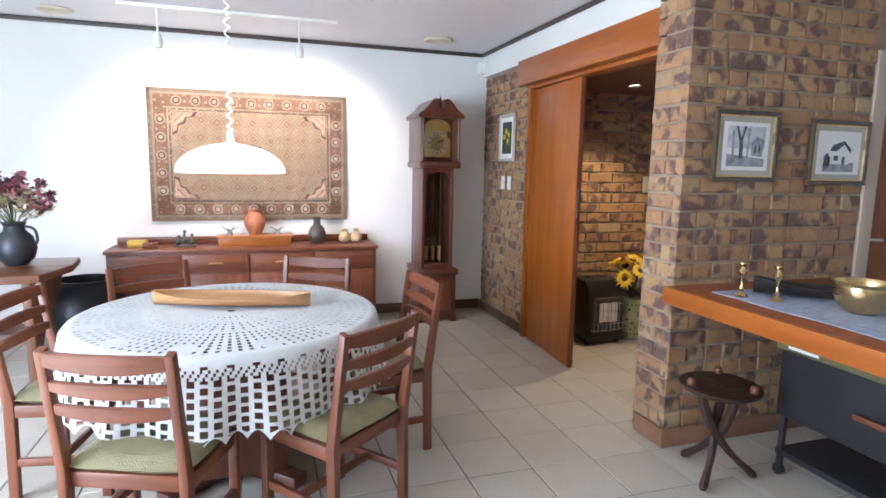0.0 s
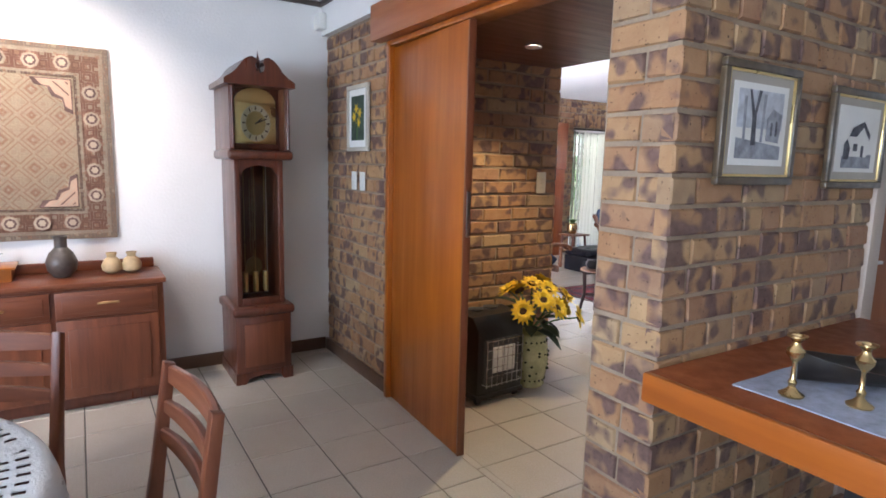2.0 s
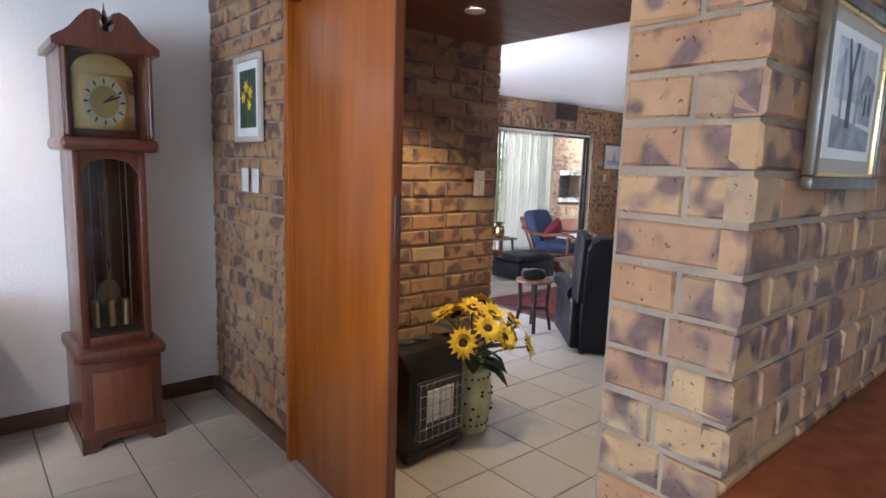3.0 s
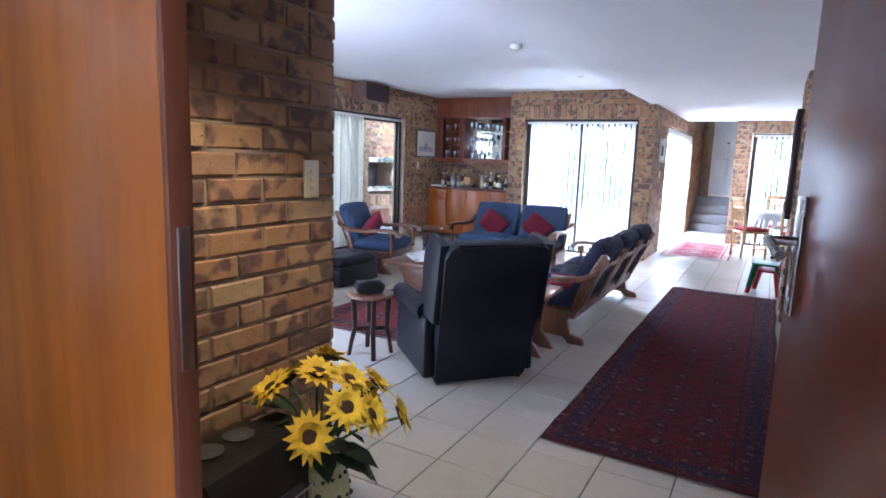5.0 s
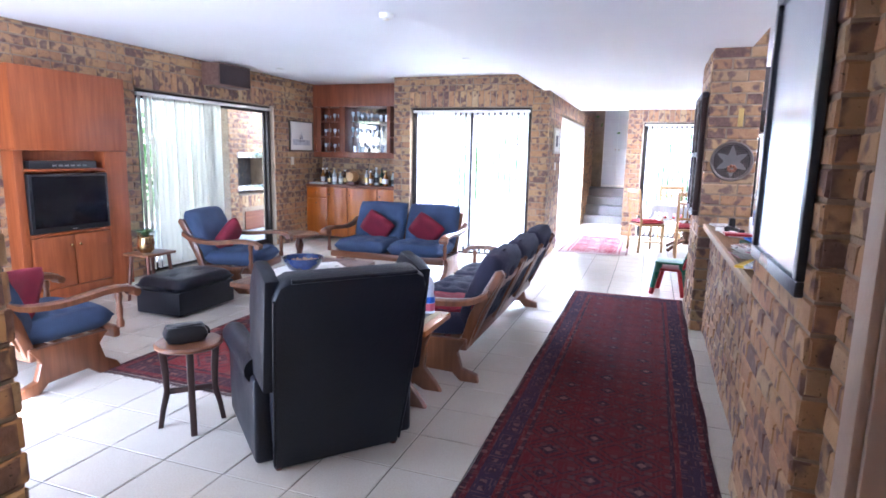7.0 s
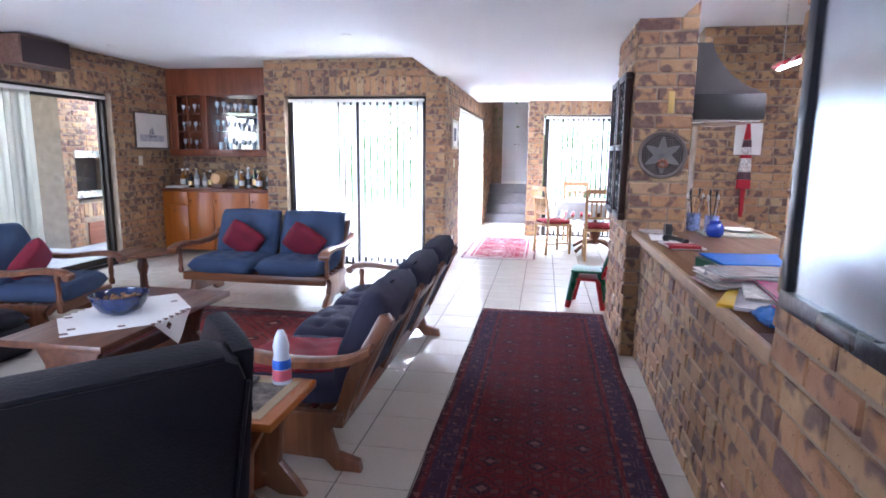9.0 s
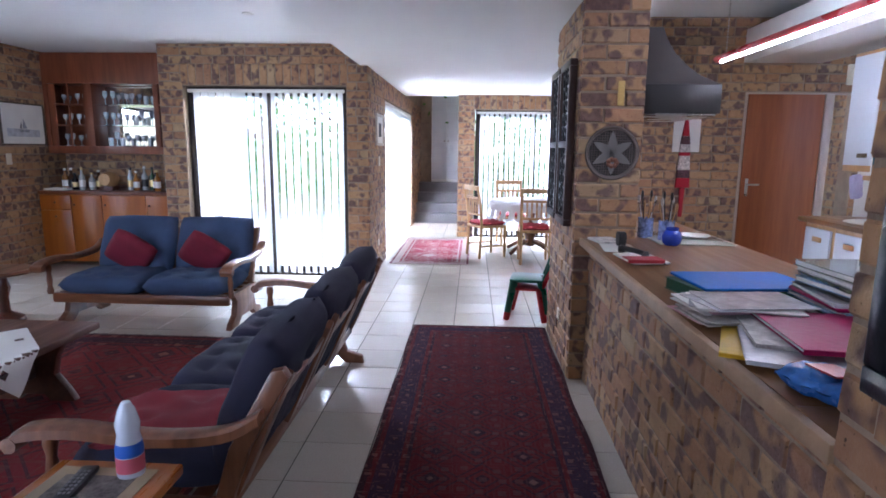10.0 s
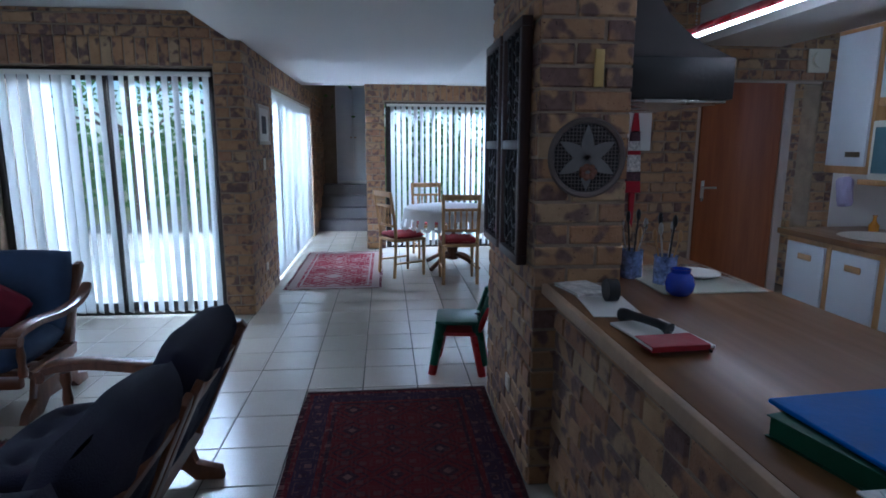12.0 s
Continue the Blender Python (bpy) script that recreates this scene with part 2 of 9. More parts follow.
ORANGE_X = wood("varnished_orange_wood_lengthwise", (0.27, 0.07, 0.010), (0.44, 0.15, 0.026), 0.3, axis=0, coat=0.3, scale=0.7)
LEAFWOOD = surf("satin_door_varnish", (0.21, 0.046, 0.016), 0.34, var=0.10, coarse=4, fine=30, bump=0.0, coat=0.12)
DOORWOOD = wood("red_door_wood", (0.22, 0.055, 0.010), (0.34, 0.096, 0.018), 0.5, coat=0.05, scale=0.8)
UNITWOOD = wood("red_unit_wood", (0.20, 0.044, 0.010), (0.34, 0.088, 0.021), 0.48, coat=0.06)
TABLEWOOD = wood("dark_table_wood", (0.055, 0.020, 0.010), (0.15, 0.058, 0.026), 0.42, axis=0, coat=0.12)
DARKWOOD = wood("dark_mahogany", (0.055, 0.015, 0.008), (0.15, 0.042, 0.020), 0.3, coat=0.4)
SOFAWOOD = wood("carved_brown_wood", (0.085, 0.028, 0.011), (0.23, 0.088, 0.035), 0.35, axis=0, coat=0.3)
SOFAWOOD_Z = wood("carved_brown_wood_upright", (0.085, 0.028, 0.011), (0.23, 0.088, 0.035), 0.35, coat=0.3)
PINE = wood("honey_pine", (0.38, 0.20, 0.075), (0.58, 0.34, 0.14), 0.4)
OAKTOP = wood("worn_counter_wood", (0.165, 0.074, 0.022), (0.265, 0.126, 0.040), 0.34, axis=0, coat=0.12, scale=0.6)
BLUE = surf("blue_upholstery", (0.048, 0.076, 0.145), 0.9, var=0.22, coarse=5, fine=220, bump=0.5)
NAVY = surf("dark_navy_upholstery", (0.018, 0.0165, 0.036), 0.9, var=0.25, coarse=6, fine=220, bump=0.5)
MAROON = surf("maroon_cloth", (0.21, 0.016, 0.035), 0.92, var=0.2, coarse=6, fine=240, bump=0.4)
LEATHER = surf("black_blue_leather", (0.0085, 0.009, 0.014), 0.4, var=0.25, coarse=4, fine=120, bump=0.25, spec=0.28)
OLIVE = surf("olive_woven_seat", (0.26, 0.225, 0.115), 0.9, var=0.18, coarse=8, fine=190, bump=0.7)
IRON = surf("black_iron", (0.018, 0.017, 0.018), 0.45, 0.6)
BLACK = surf("black_plastic", (0.014, 0.014, 0.015), 0.35)
ALU = surf("bronze_aluminium", (0.045, 0.036, 0.030), 0.4, 0.7, var=0.1)
STEEL = surf("brushed_steel", (0.55, 0.54, 0.52), 0.28, 1.0, var=0.05)
BRASS = surf("polished_brass", (0.64, 0.47, 0.23), 0.24, 1.0, var=0.08)
GOLD = surf("gilt_metal", (0.70, 0.53, 0.24), 0.3, 1.0, var=0.08)
WHITE = surf("white_plastic", (0.78, 0.77, 0.72), 0.4, var=0.03)
CREAM = surf("cream_switch_plastic", (0.72, 0.66, 0.52), 0.4, var=0.03)
PAPER = surf("white_paper", (0.80, 0.79, 0.75), 0.85, var=0.06)
BEIGE = surf("beige_steel_paint", (0.47, 0.37, 0.29), 0.4, var=0.05)
BLIND = thin_mat("blind_fabric", (0.80, 0.82, 0.82), 0.34)
PANE = pane_mat("window_glass")
GLASS = glass_mat("clear_glass")

# ---- shapes ----
def grown(bm, geom_verts, m):
    bmesh.ops.transform(bm, matrix=m, verts=geom_verts)
    return geom_verts


def box(bm, lo, hi, bevel=0.0, seg=2, m=None):
    """A box between two corners, its edges rounded by bevel, turned by m."""
    made = bmesh.ops.create_cube(bm, size=1.0)["verts"]
    c, s = [(a + b) / 2 for a, b in zip(lo, hi)], [abs(b - a) for a, b in zip(lo, hi)]
    bmesh.ops.transform(bm, matrix=Matrix.LocRotScale(c, None, s), verts=made)
    if bevel:
        edges = list({e for v in made for e in v.link_edges})
        res = bmesh.ops.bevel(bm, geom=edges, offset=min(bevel, min(s) * 0.49), segments=seg, profile=0.5, affect="EDGES", clamp_overlap=True)
        made = list({v for f in res["faces"] for v in f.verts} | {v for v in made if v.is_valid})
    if m is not None:
        bmesh.ops.transform(bm, matrix=m, verts=made)
    return made


def rod(bm, a, b, r, r2=None, seg=14):
    a, b = Vector(a), Vector(b)
    d = b - a
    m = Matrix.Translation((a + b) / 2) @ d.to_track_quat("Z", "Y").to_matrix().to_4x4()
    return bmesh.ops.create_cone(bm, cap_ends=True, segments=seg, radius1=r, radius2=r if r2 is None else r2, depth=d.length, matrix=m)["verts"]


def ball(bm, c, r, scale=(1, 1, 1), u=16, v=10):
    return bmesh.ops.create_uvsphere(bm, u_segments=u, v_segments=v, radius=r, matrix=Matrix.LocRotScale(c, None, scale))["verts"]


def lathe(bm, profile, at=(0, 0, 0), seg=28, m=None):
    """A turned body from (radius, height) pairs."""
    rings = []
    for r, z in profile:
        rings.append([bm.verts.new((at[0] + r * math.cos(2 * math.pi * k / seg), at[1] + r * math.sin(2 * math.pi * k / seg), at[2] + z)) for k in range(seg)])
    for a, b in zip(rings, rings[1:]):
        for k in range(seg):
            bm.faces.new((a[k], a[(k + 1) % seg], b[(k + 1) % seg], b[k]))
    if profile[0][0] > 1e-4:
        bm.faces.new(rings[0][::-1])
    if profile[-1][0] > 1e-4:
        bm.faces.new(rings[-1])
    vs = [v for ring in rings for v in ring]
    if m is not None:
        bmesh.ops.transform(bm, matrix=m, verts=vs)
    return vs


def tube(bm, points, radii, seg=8, flat=1.0):
    """A round bar along points; radii: one number or one for each point."""
    pts = [Vector(p) for p in points]
    rs = [radii] * len(pts) if isinstance(radii, (int, float)) else radii
    rings = []
    side = None
    for i, p in enumerate(pts):
        d = (pts[min(i + 1, len(pts) - 1)] - pts[max(i - 1, 0)]).normalized()
        if side is None:
            side = d.orthogonal().normalized()
        side = (side - d * side.dot(d)).normalized()
        up = d.cross(side)
        rings.append([bm.verts.new(p + (side * math.cos(a) + up * math.sin(a) * flat) * rs[i]) for a in (2 * math.pi * k / seg for k in range(seg))])
    for a, b in zip(rings, rings[1:]):
        for k in range(seg):
            bm.faces.new((a[k], a[(k + 1) % seg], b[(k + 1) % seg], b[k]))
    bm.faces.new(rings[0][::-1])
    bm.faces.new(rings[-1])
    return [v for r in rings for v in r]


def slab(bm, outline, thick, m=None, bevel=0.0):
    """A flat plate: an outline of (x, y) pairs, thick along z from 0, turned by m."""
    low = [bm.verts.new((x, y, 0)) for x, y in outline]
    f = bm.faces.new(low)
    if f.normal.z > 0:
        f.normal_flip()
    top = bmesh.ops.extrude_face_region(bm, geom=[f])["geom"]
    tv = [g for g in top if isinstance(g, bmesh.types.BMVert)]
    bmesh.ops.translate(bm, vec=(0, 0, thick), verts=tv)
    vs = low + tv
    if bevel:
        tf = [g for g in top if isinstance(g, bmesh.types.BMFace)]
        edges = list({e for g in tf + [f] if g.is_valid for e in g.edges})
        res = bmesh.ops.bevel(bm, geom=edges, offset=bevel, segments=2, profile=0.5, affect="EDGES", clamp_overlap=True)
        vs = list({v for v in vs if v.is_valid} | {v for g in res["faces"] for v in g.verts})
    bmesh.ops.recalc_face_normals(bm, faces=list({g for v in vs for g in v.link_faces}))
    if m is not None:
        bmesh.ops.transform(bm, matrix=m, verts=vs)
    return vs


def curve(pts, n=6):
    """A smooth row of points through pts (Catmull-Rom)."""
    ps = [Vector(p) for p in pts]
    out = []
    for i in range(len(ps) - 1):
        a, b, c, d = ps[max(i - 1, 0)], ps[i], ps[i + 1], ps[min(i + 2, len(ps) - 1)]
        for k in range(n):
            u = k / n
            out.append(0.5 * ((2 * b) + (c - a) * u + (2 * a - 5 * b + 4 * c - d) * u * u + (3 * b - a - 3 * c + d) * u ** 3))
    return out + [ps[-1]]


def cushion(bm, size, m=None, n=8, puff=0.35, tufts=(), lump=0.006, seed=0):
    """A stuffed cushion: full in the middle, thin at the seams, drawn in at the tufts (u, v in -1..1)."""
    sx, sy, sz = size
    vs = []
    for top in (1, -1):
        grid = []
        for i in range(n + 1):
            row = []
            for j in range(n + 1):
                u, v = 2 * i / n - 1, 2 * j / n - 1
                h = (1 - abs(u) ** 4) ** 0.5 * (1 - abs(v) ** 4) ** 0.5
                h = (1 - puff) * min(1.0, h * 1.6) + puff * h
                for tu, tv in tufts:
                    h -= 0.55 * math.exp(-(((u - tu) * sx) ** 2 + ((v - tv) * sy) ** 2) / 0.0042) * (1 if top > 0 else 0.3)
                k = 1 - 0.05 * (u * u * v * v)
                w = noise.noise(Vector((u * 2.1 + seed, v * 2.1, top * 3.0))) * lump
                row.append(bm.verts.new((u * sx / 2 * k, v * sy / 2 * k, top * max(h, 0.02) * sz / 2 + w)))
            grid.append(row)
        for i in range(n):
            for j in range(n):
                q = (grid[i][j], grid[i + 1][j], grid[i + 1][j + 1], grid[i][j + 1])
                bm.faces.new(q if top > 0 else q[::-1])
        vs += [v for r in grid for v in r]
    res = bmesh.ops.remove_doubles(bm, verts=vs, dist=sz * 0.045)
    vs = [v for v in vs if v.is_valid]
    if m is not None:
        bmesh.ops.transform(bm, matrix=m, verts=vs)
    return vs


def mesh_of(name, bm, material):
    me = bpy.data.meshes.new(name)
    bm.normal_update()
    bm.to_mesh(me)
    bm.free()
    me.materials.append(material)
    me.polygons.foreach_set("use_smooth", [True] * len(me.polygons))
    me.set_sharp_from_angle(angle=radians(80 if "cushion" in name else 38))
    return me


def part(name, bm, material, parent=None, label="", m=None):
    ob = new(name, mesh_of(name, bm, material))
    ob.parent = parent
    if m is not None:
        ob.matrix_basis = m
    return tagged(ob, label)


def thing(name, label, category, m=None, group="", kind=""):
    ob = new(name)
    ob.empty_display_size = 0.1
    if m is not None:
        ob.matrix_basis = m
    return tagged(ob, label, category, group, kind)


def solo(name, bm, material, label, category, m=None, group="", kind=""):
    """A thing that is a single mesh."""
    return tagged(part(name, bm, material, None, "", m), label, category, group, kind)


# ---- walls and bricks ----
COURSE, LENGTH, PROUD = 0.088, 0.237, 0.009


def brick_mesh(name, length, height, seed):
    """A brick's face end: front rounded, slightly uneven."""
    r = random.Random(seed)
    bm = bmesh.new()
    d, c = 0.05, 0.006
    ring = []
    for depth, inset in ((0.0, 0.0), (d - c, 0.0), (d, c)):
        j = lambda: r.uniform(-0.0022, 0.0022) if depth else 0
        ring.append([bm.verts.new((sx * (length / 2 - inset) + j(), sz * (height / 2 - inset) + j(), depth + j())) for sx, sz in ((-1, -1), (1, -1), (1, 1), (-1, 1))])
    for a, b in zip(ring, ring[1:]):
        for k in range(4):
            bm.faces.new((a[k], a[(k + 1) % 4], b[(k + 1) % 4], b[k]))
    bm.faces.new(ring[-1])
    bm.normal_update()
    me = bpy.data.meshes.new(name)
    bm.to_mesh(me)
    bm.free()
    me.materials.append(BRICK)
    return me


WHOLE = [brick_mesh("brick", LENGTH - 0.012, COURSE - 0.013, k) for k in range(5)]


def lay_bricks(parent, origin, along, face, length, height, holes=(), near=None, soldier=(), bottom=0.0, rand=0, halves=0.12):
    """Bricks on the plane that runs from origin along a level direction and faces the room. Holes: (u0, u1, z0, z1).
    halves: the share of bricks laid as two short ones. near: (u0, u1, z0, z1), the stretch whose bricks are single objects. soldier: (u0, u1, z): an upright course over an opening."""
    r = random.Random(rand)
    u_dir, n_dir, up = Vector(along), Vector(face), Vector((0, 0, 1))
    turn = Matrix((u_dir, up, n_dir)).transposed().to_4x4()
    made = 0
    verts, faces = [], []

    def put(u0, u1, z0, z1):
        nonlocal made
        cu, cz, w, h = (u0 + u1) / 2, (z0 + z1) / 2, u1 - u0 - 0.012, z1 - z0 - 0.013
        if w < 0.02 or h < 0.015:
            return
        out = PROUD - 0.05 + r.uniform(-0.003, 0.003)
        m = Matrix.Translation(Vector(origin) + u_dir * cu + up * (cz + r.uniform(-0.002, 0.002)) + n_dir * out) @ turn @ pose(0, 0, 0, 0, 0, r.uniform(-0.5, 0.5))
        full = abs(w - (LENGTH - 0.012)) < 0.03 and abs(h - (COURSE - 0.013)) < 0.004
        me = WHOLE[r.randrange(5)]
        if near and near[0] <= cu <= near[1] and near[2] <= cz <= near[3] and made < 300:
            made += 1
            ob = new("brick", me)
            ob.matrix_basis = m @ Matrix.Diagonal((w / (LENGTH - 0.012), h / (COURSE - 0.013), 1, 1))
            ob.parent = parent
        else:
            s = Matrix.Diagonal((w / (LENGTH - 0.012), h / (COURSE - 0.013), 1, 1))
            base = len(verts)
            verts.extend((m @ s @ v.co)[:] for v in me.vertices)
            faces.extend(tuple(base + k for k in f.vertices) for f in me.polygons)

    def spans(z0, z1):
        free = [(0.0, length)]
        for a, b, c, d in list(holes) + [(s[0], s[1], s[2], s[2] + 0.225) for s in soldier]:
            if z0 + 0.045 > c and z1 - 0.045 < d:
                free = [p for lo, hi in free for p in ((lo, min(hi, a)), (max(lo, b), hi)) if p[1] - p[0] > 0.03]
        return free

    row, z = 0, bottom
    while z < height - 0.03:
        z1 = min(z + COURSE, height)
        for lo, hi in spans(z, z1):
            u = lo
            edge = -((row % 2) * LENGTH / 2) + math.floor(lo / LENGTH) * LENGTH
            while u < hi - 0.01:
                while edge <= u + 0.045:
                    edge += LENGTH
                u1 = min(edge, hi)
                if hi - u1 < 0.05:
                    u1 = hi
                if u1 - u > 0.2 and r.random() < halves:
                    mid = (u + u1) / 2 + r.uniform(-0.02, 0.02)
                    put(u, mid, z, z1)
                    put(mid, u1, z, z1)
                else:
                    put(u, u1, z, z1)
                u = u1
        z, row = z1, row + 1
    for a, b, zs in soldier:
        n = max(1, round((b - a) / 0.088))
        for k in range(n):
            put(a + (b - a) * k / n, a + (b - a) * (k + 1) / n, zs, min(zs + 0.225, height))
    if verts:
        me = bpy.data.meshes.new("bricks")
        me.from_pydata(verts, [], faces)
        me.materials.append(BRICKS)
        ob = new("bricks", me)
        ob.parent = parent
        tagged(ob, kind="stuff")


def wall(name, label, lo, hi, material, holes=()):
    """A solid wall between two corners. Holes: (a0, a1, z0, z1) along its long level side go right through."""
    axis = 0 if hi[0] - lo[0] >= hi[1] - lo[1] else 1
    us = sorted({lo[axis], hi[axis], *[h[k] for h in holes for k in (0, 1) if lo[axis] < h[k] < hi[axis]]})
    zs = sorted({lo[2], hi[2], *[h[k] for h in holes for k in (2, 3) if lo[2] < h[k] < hi[2]]})
    bm = bmesh.new()
    for u0, u1 in zip(us, us[1:]):
        for z0, z1 in zip(zs, zs[1:]):
            cu, cz = (u0 + u1) / 2, (z0 + z1) / 2
            if any(h[0] < cu < h[1] and h[2] < cz < h[3] for h in holes):
                continue
            a, b = list(lo), list(hi)
            a[axis], b[axis], a[2], b[2] = u0, u1, z0, z1
            box(bm, a, b)
    return solo(name, bm, material, label, "wall", kind="structure")


# plan: dining room x -3.3..2.1, y -3..5.4; corridor x 2..3.5; living room x 3.3..10.5, y 2.6..8.3; breakfast room and stairs to x 17
HIGH, LOW, DINE = 2.50, 2.28, 2.53

w_dn = wall("wall_dining_north", "white plastered dining room wall behind the tapestry", (-3.5, 5.40, 0), (2.18, 5.62, DINE), PLASTER)
w_dw = wall("wall_dining_west", "white plastered dining room wall with a window", (-3.52, -3.2, 0), (-3.30, 5.40, DINE), PLASTER, [(-0.5, 2.3, 0.35, 2.3)])
w_ds = wall("wall_dining_south", "white plastered dining room wall", (-3.52, -3.42, 0), (5.2, -3.2, DINE), PLASTER)
w_de = wall("wall_dining_east", "white plastered dining room wall", (5.0, -3.2, 0), (5.2, 2.29, DINE), PLASTER)
w_stub = wall("wall_stub", "buff brick wall beside the sliding door", (2.18, 4.345, 0), (2.36, 5.62, 2.30), MORTAR)
w_band = wall("wall_band", "white plastered beam above the brick and door", (2.135, 2.515, 2.30), (2.36, 5.40, DINE), PLASTER)
w_pic = wall("wall_pictures", "brick wall with framed prints between dining room and corridor", (2.0, 2.32, 0), (5.2, 2.51, DINE), MORTAR, [(3.27, 4.10, -0.1, 2.05)])
w_pier = wall("wall_pier", "brick pier edge beside the door frame", (2.002, 2.512, 0), (2.19, 2.574, 2.10), MORTAR)
# unseen infill, added so that no sun leaks in over the passage ceiling
w_upper = wall("wall_kitchen_sun_stop", "unseen plastered infill stopping sun above the passage ceiling", (5.2, 2.345, 2.622), (13.93, 2.50, 3.62), PLASTER)
w_cor = wall("wall_corridor", "buff brick corridor wall with a light switch", (2.36, 4.356, 0), (3.46, 4.58, HIGH), MORTAR)
w_lw = wall("wall_living_west", "brick wall of the living room with a glass door", (3.24, 4.58, 0), (3.46, 8.31, HIGH), MORTAR, [(5.55, 7.45, -0.1, 2.05)])
w_ln = wall("wall_living_north", "buff brick living room wall with sliding doors", (3.24, 8.31, 0), (11.4, 8.53, HIGH), MORTAR, [(7.50, 9.95, -0.1, 2.06)])
w_le = wall("wall_living_east", "buff brick wall around the sliding glass door", (10.47, 4.34, 0), (10.70, 6.60, HIGH), MORTAR, [(4.575, 6.34, -0.1, 2.07)])
w_alc = wall("wall_alcove", "brick back of the bar alcove", (11.30, 6.38, 0), (11.52, 8.31, HIGH), MORTAR)
w_alc2 = wall("wall_alcove_side", "brick side of the bar alcove", (10.70, 6.38, 0), (11.30, 6.60, HIGH), MORTAR)
w_side = wall("wall_side", "buff brick passage wall with a wide window", (10.70, 4.345, 0), (17.2, 4.57, 2.6), MORTAR, [(11.66, 14.85, -0.1, 2.05)])
w_far = wall("wall_breakfast", "buff brick wall around the breakfast room window", (13.70, -1.0, 0), (13.93, 3.46, 3.0), MORTAR, [(1.30, 3.20, -0.1, 2.06)])
w_stair = wall("wall_stair", "dark brick wall beside the steps", (13.93, 3.24, 0), (17.2, 3.46, 3.0), MORTAR)
w_end = wall("wall_stair_end", "wall behind the cupboard above the steps", (16.72, 3.46, 0), (16.9, 4.34, 3.0), MORTAR)
w_kit = wall("wall_kitchen_side", "brick wall with a framed mirror beside the counter", (4.31, 2.30, 0), (5.22, 2.57, LOW), MORTAR)
w_cnt = wall("wall_counter", "low brick wall under the counter", (5.22, 2.30, 0), (7.73, 2.50, 0.86), MORTAR)
w_pil = wall("pillar", "brick pillar at the end of the counter", (7.73, 2.24, 0), (8.72, 2.60, 2.9), MORTAR)
w_ke = wall("wall_kitchen_east", "buff brick kitchen wall with a brown door", (10.36, -1.0, 0), (10.58, 1.35, 3.2), MORTAR, [(-0.62, 0.50, -0.1, 2.02)])
w_kx = wall("wall_kitchen_return", "buff brick kitchen wall beside the hood", (10.36, 1.35, 0), (10.60, 1.57, 3.2), MORTAR)
w_ks = wall("wall_kitchen_south", "plastered kitchen wall behind the cupboards", (5.2, -0.42, 0), (9.6, -0.2, 3.2), PLASTER)
w_ks2 = wall("wall_scullery", "brick wall of the scullery", (9.6, -1.2, 0), (13.9, -1.0, 3.2), MORTAR)
w_kw = wall("wall_kitchen_west", "plastered kitchen wall", (5.2, -0.2, 0), (5.4, 2.30, 3.2), PLASTER)

bm = bmesh.new()
box(bm, (-3.52, -3.42, DINE), (2.20, 5.62, DINE + 0.12))
box(bm, (2.20, -3.42, DINE), (5.2, 2.51, DINE + 0.12))
solo("ceiling_dining", bm, CEILING, "white painted dining room ceiling", "ceiling", kind="structure")
bm = bmesh.new()
box(bm, (3.24, 4.42, HIGH), (11.52, 8.53, HIGH + 0.12))
solo("ceiling_living", bm, CEILING, "white painted living room ceiling with downlights", "ceiling", kind="structure")
bm = bmesh.new()
box(bm, (3.40, 2.34, LOW), (10.47, 4.42, HIGH + 0.12))
box(bm, (10.47, 2.34, LOW), (13.93, 4.345, HIGH + 0.12))
solo("ceiling_passage", bm, CEILING, "lower white ceiling over the passage", "ceiling", kind="structure")
bm = bmesh.new()
box(bm, (13.93, 3.24, 2.62), (17.2, 4.57, 2.74))
solo("ceiling_stair", bm, CEILING, "white ceiling above the steps", "ceiling", kind="structure")
bm = bmesh.new()
slab(bm, [(5.2, 3.45), (13.93, 2.24), (13.93, 2.36), (5.2, 3.57)], 3.76, Matrix.Translation((0, 2.34, 0)) @ pose(0, 0, 0, 90))
solo("ceiling_kitchen", bm, CEILING, "sloping white kitchen ceiling", "ceiling", kind="structure")
bm = bmesh.new()
box(bm, (2.13, 2.51, 2.08), (3.40, 4.356, 2.20))
solo("ceiling_corridor", bm, wood("ceiling_boards", (0.10, 0.03, 0.013), (0.20, 0.065, 0.028), 0.35, axis=0), "red-brown boarded corridor ceiling", "ceiling", kind="structure")
bm = bmesh.new()
box(bm, (2.36, 2.51, 2.20), (3.40, 4.58, 2.62))
solo("wall_corridor_top", bm, PLASTER, "plastered block above the corridor ceiling", "wall", kind="structure")

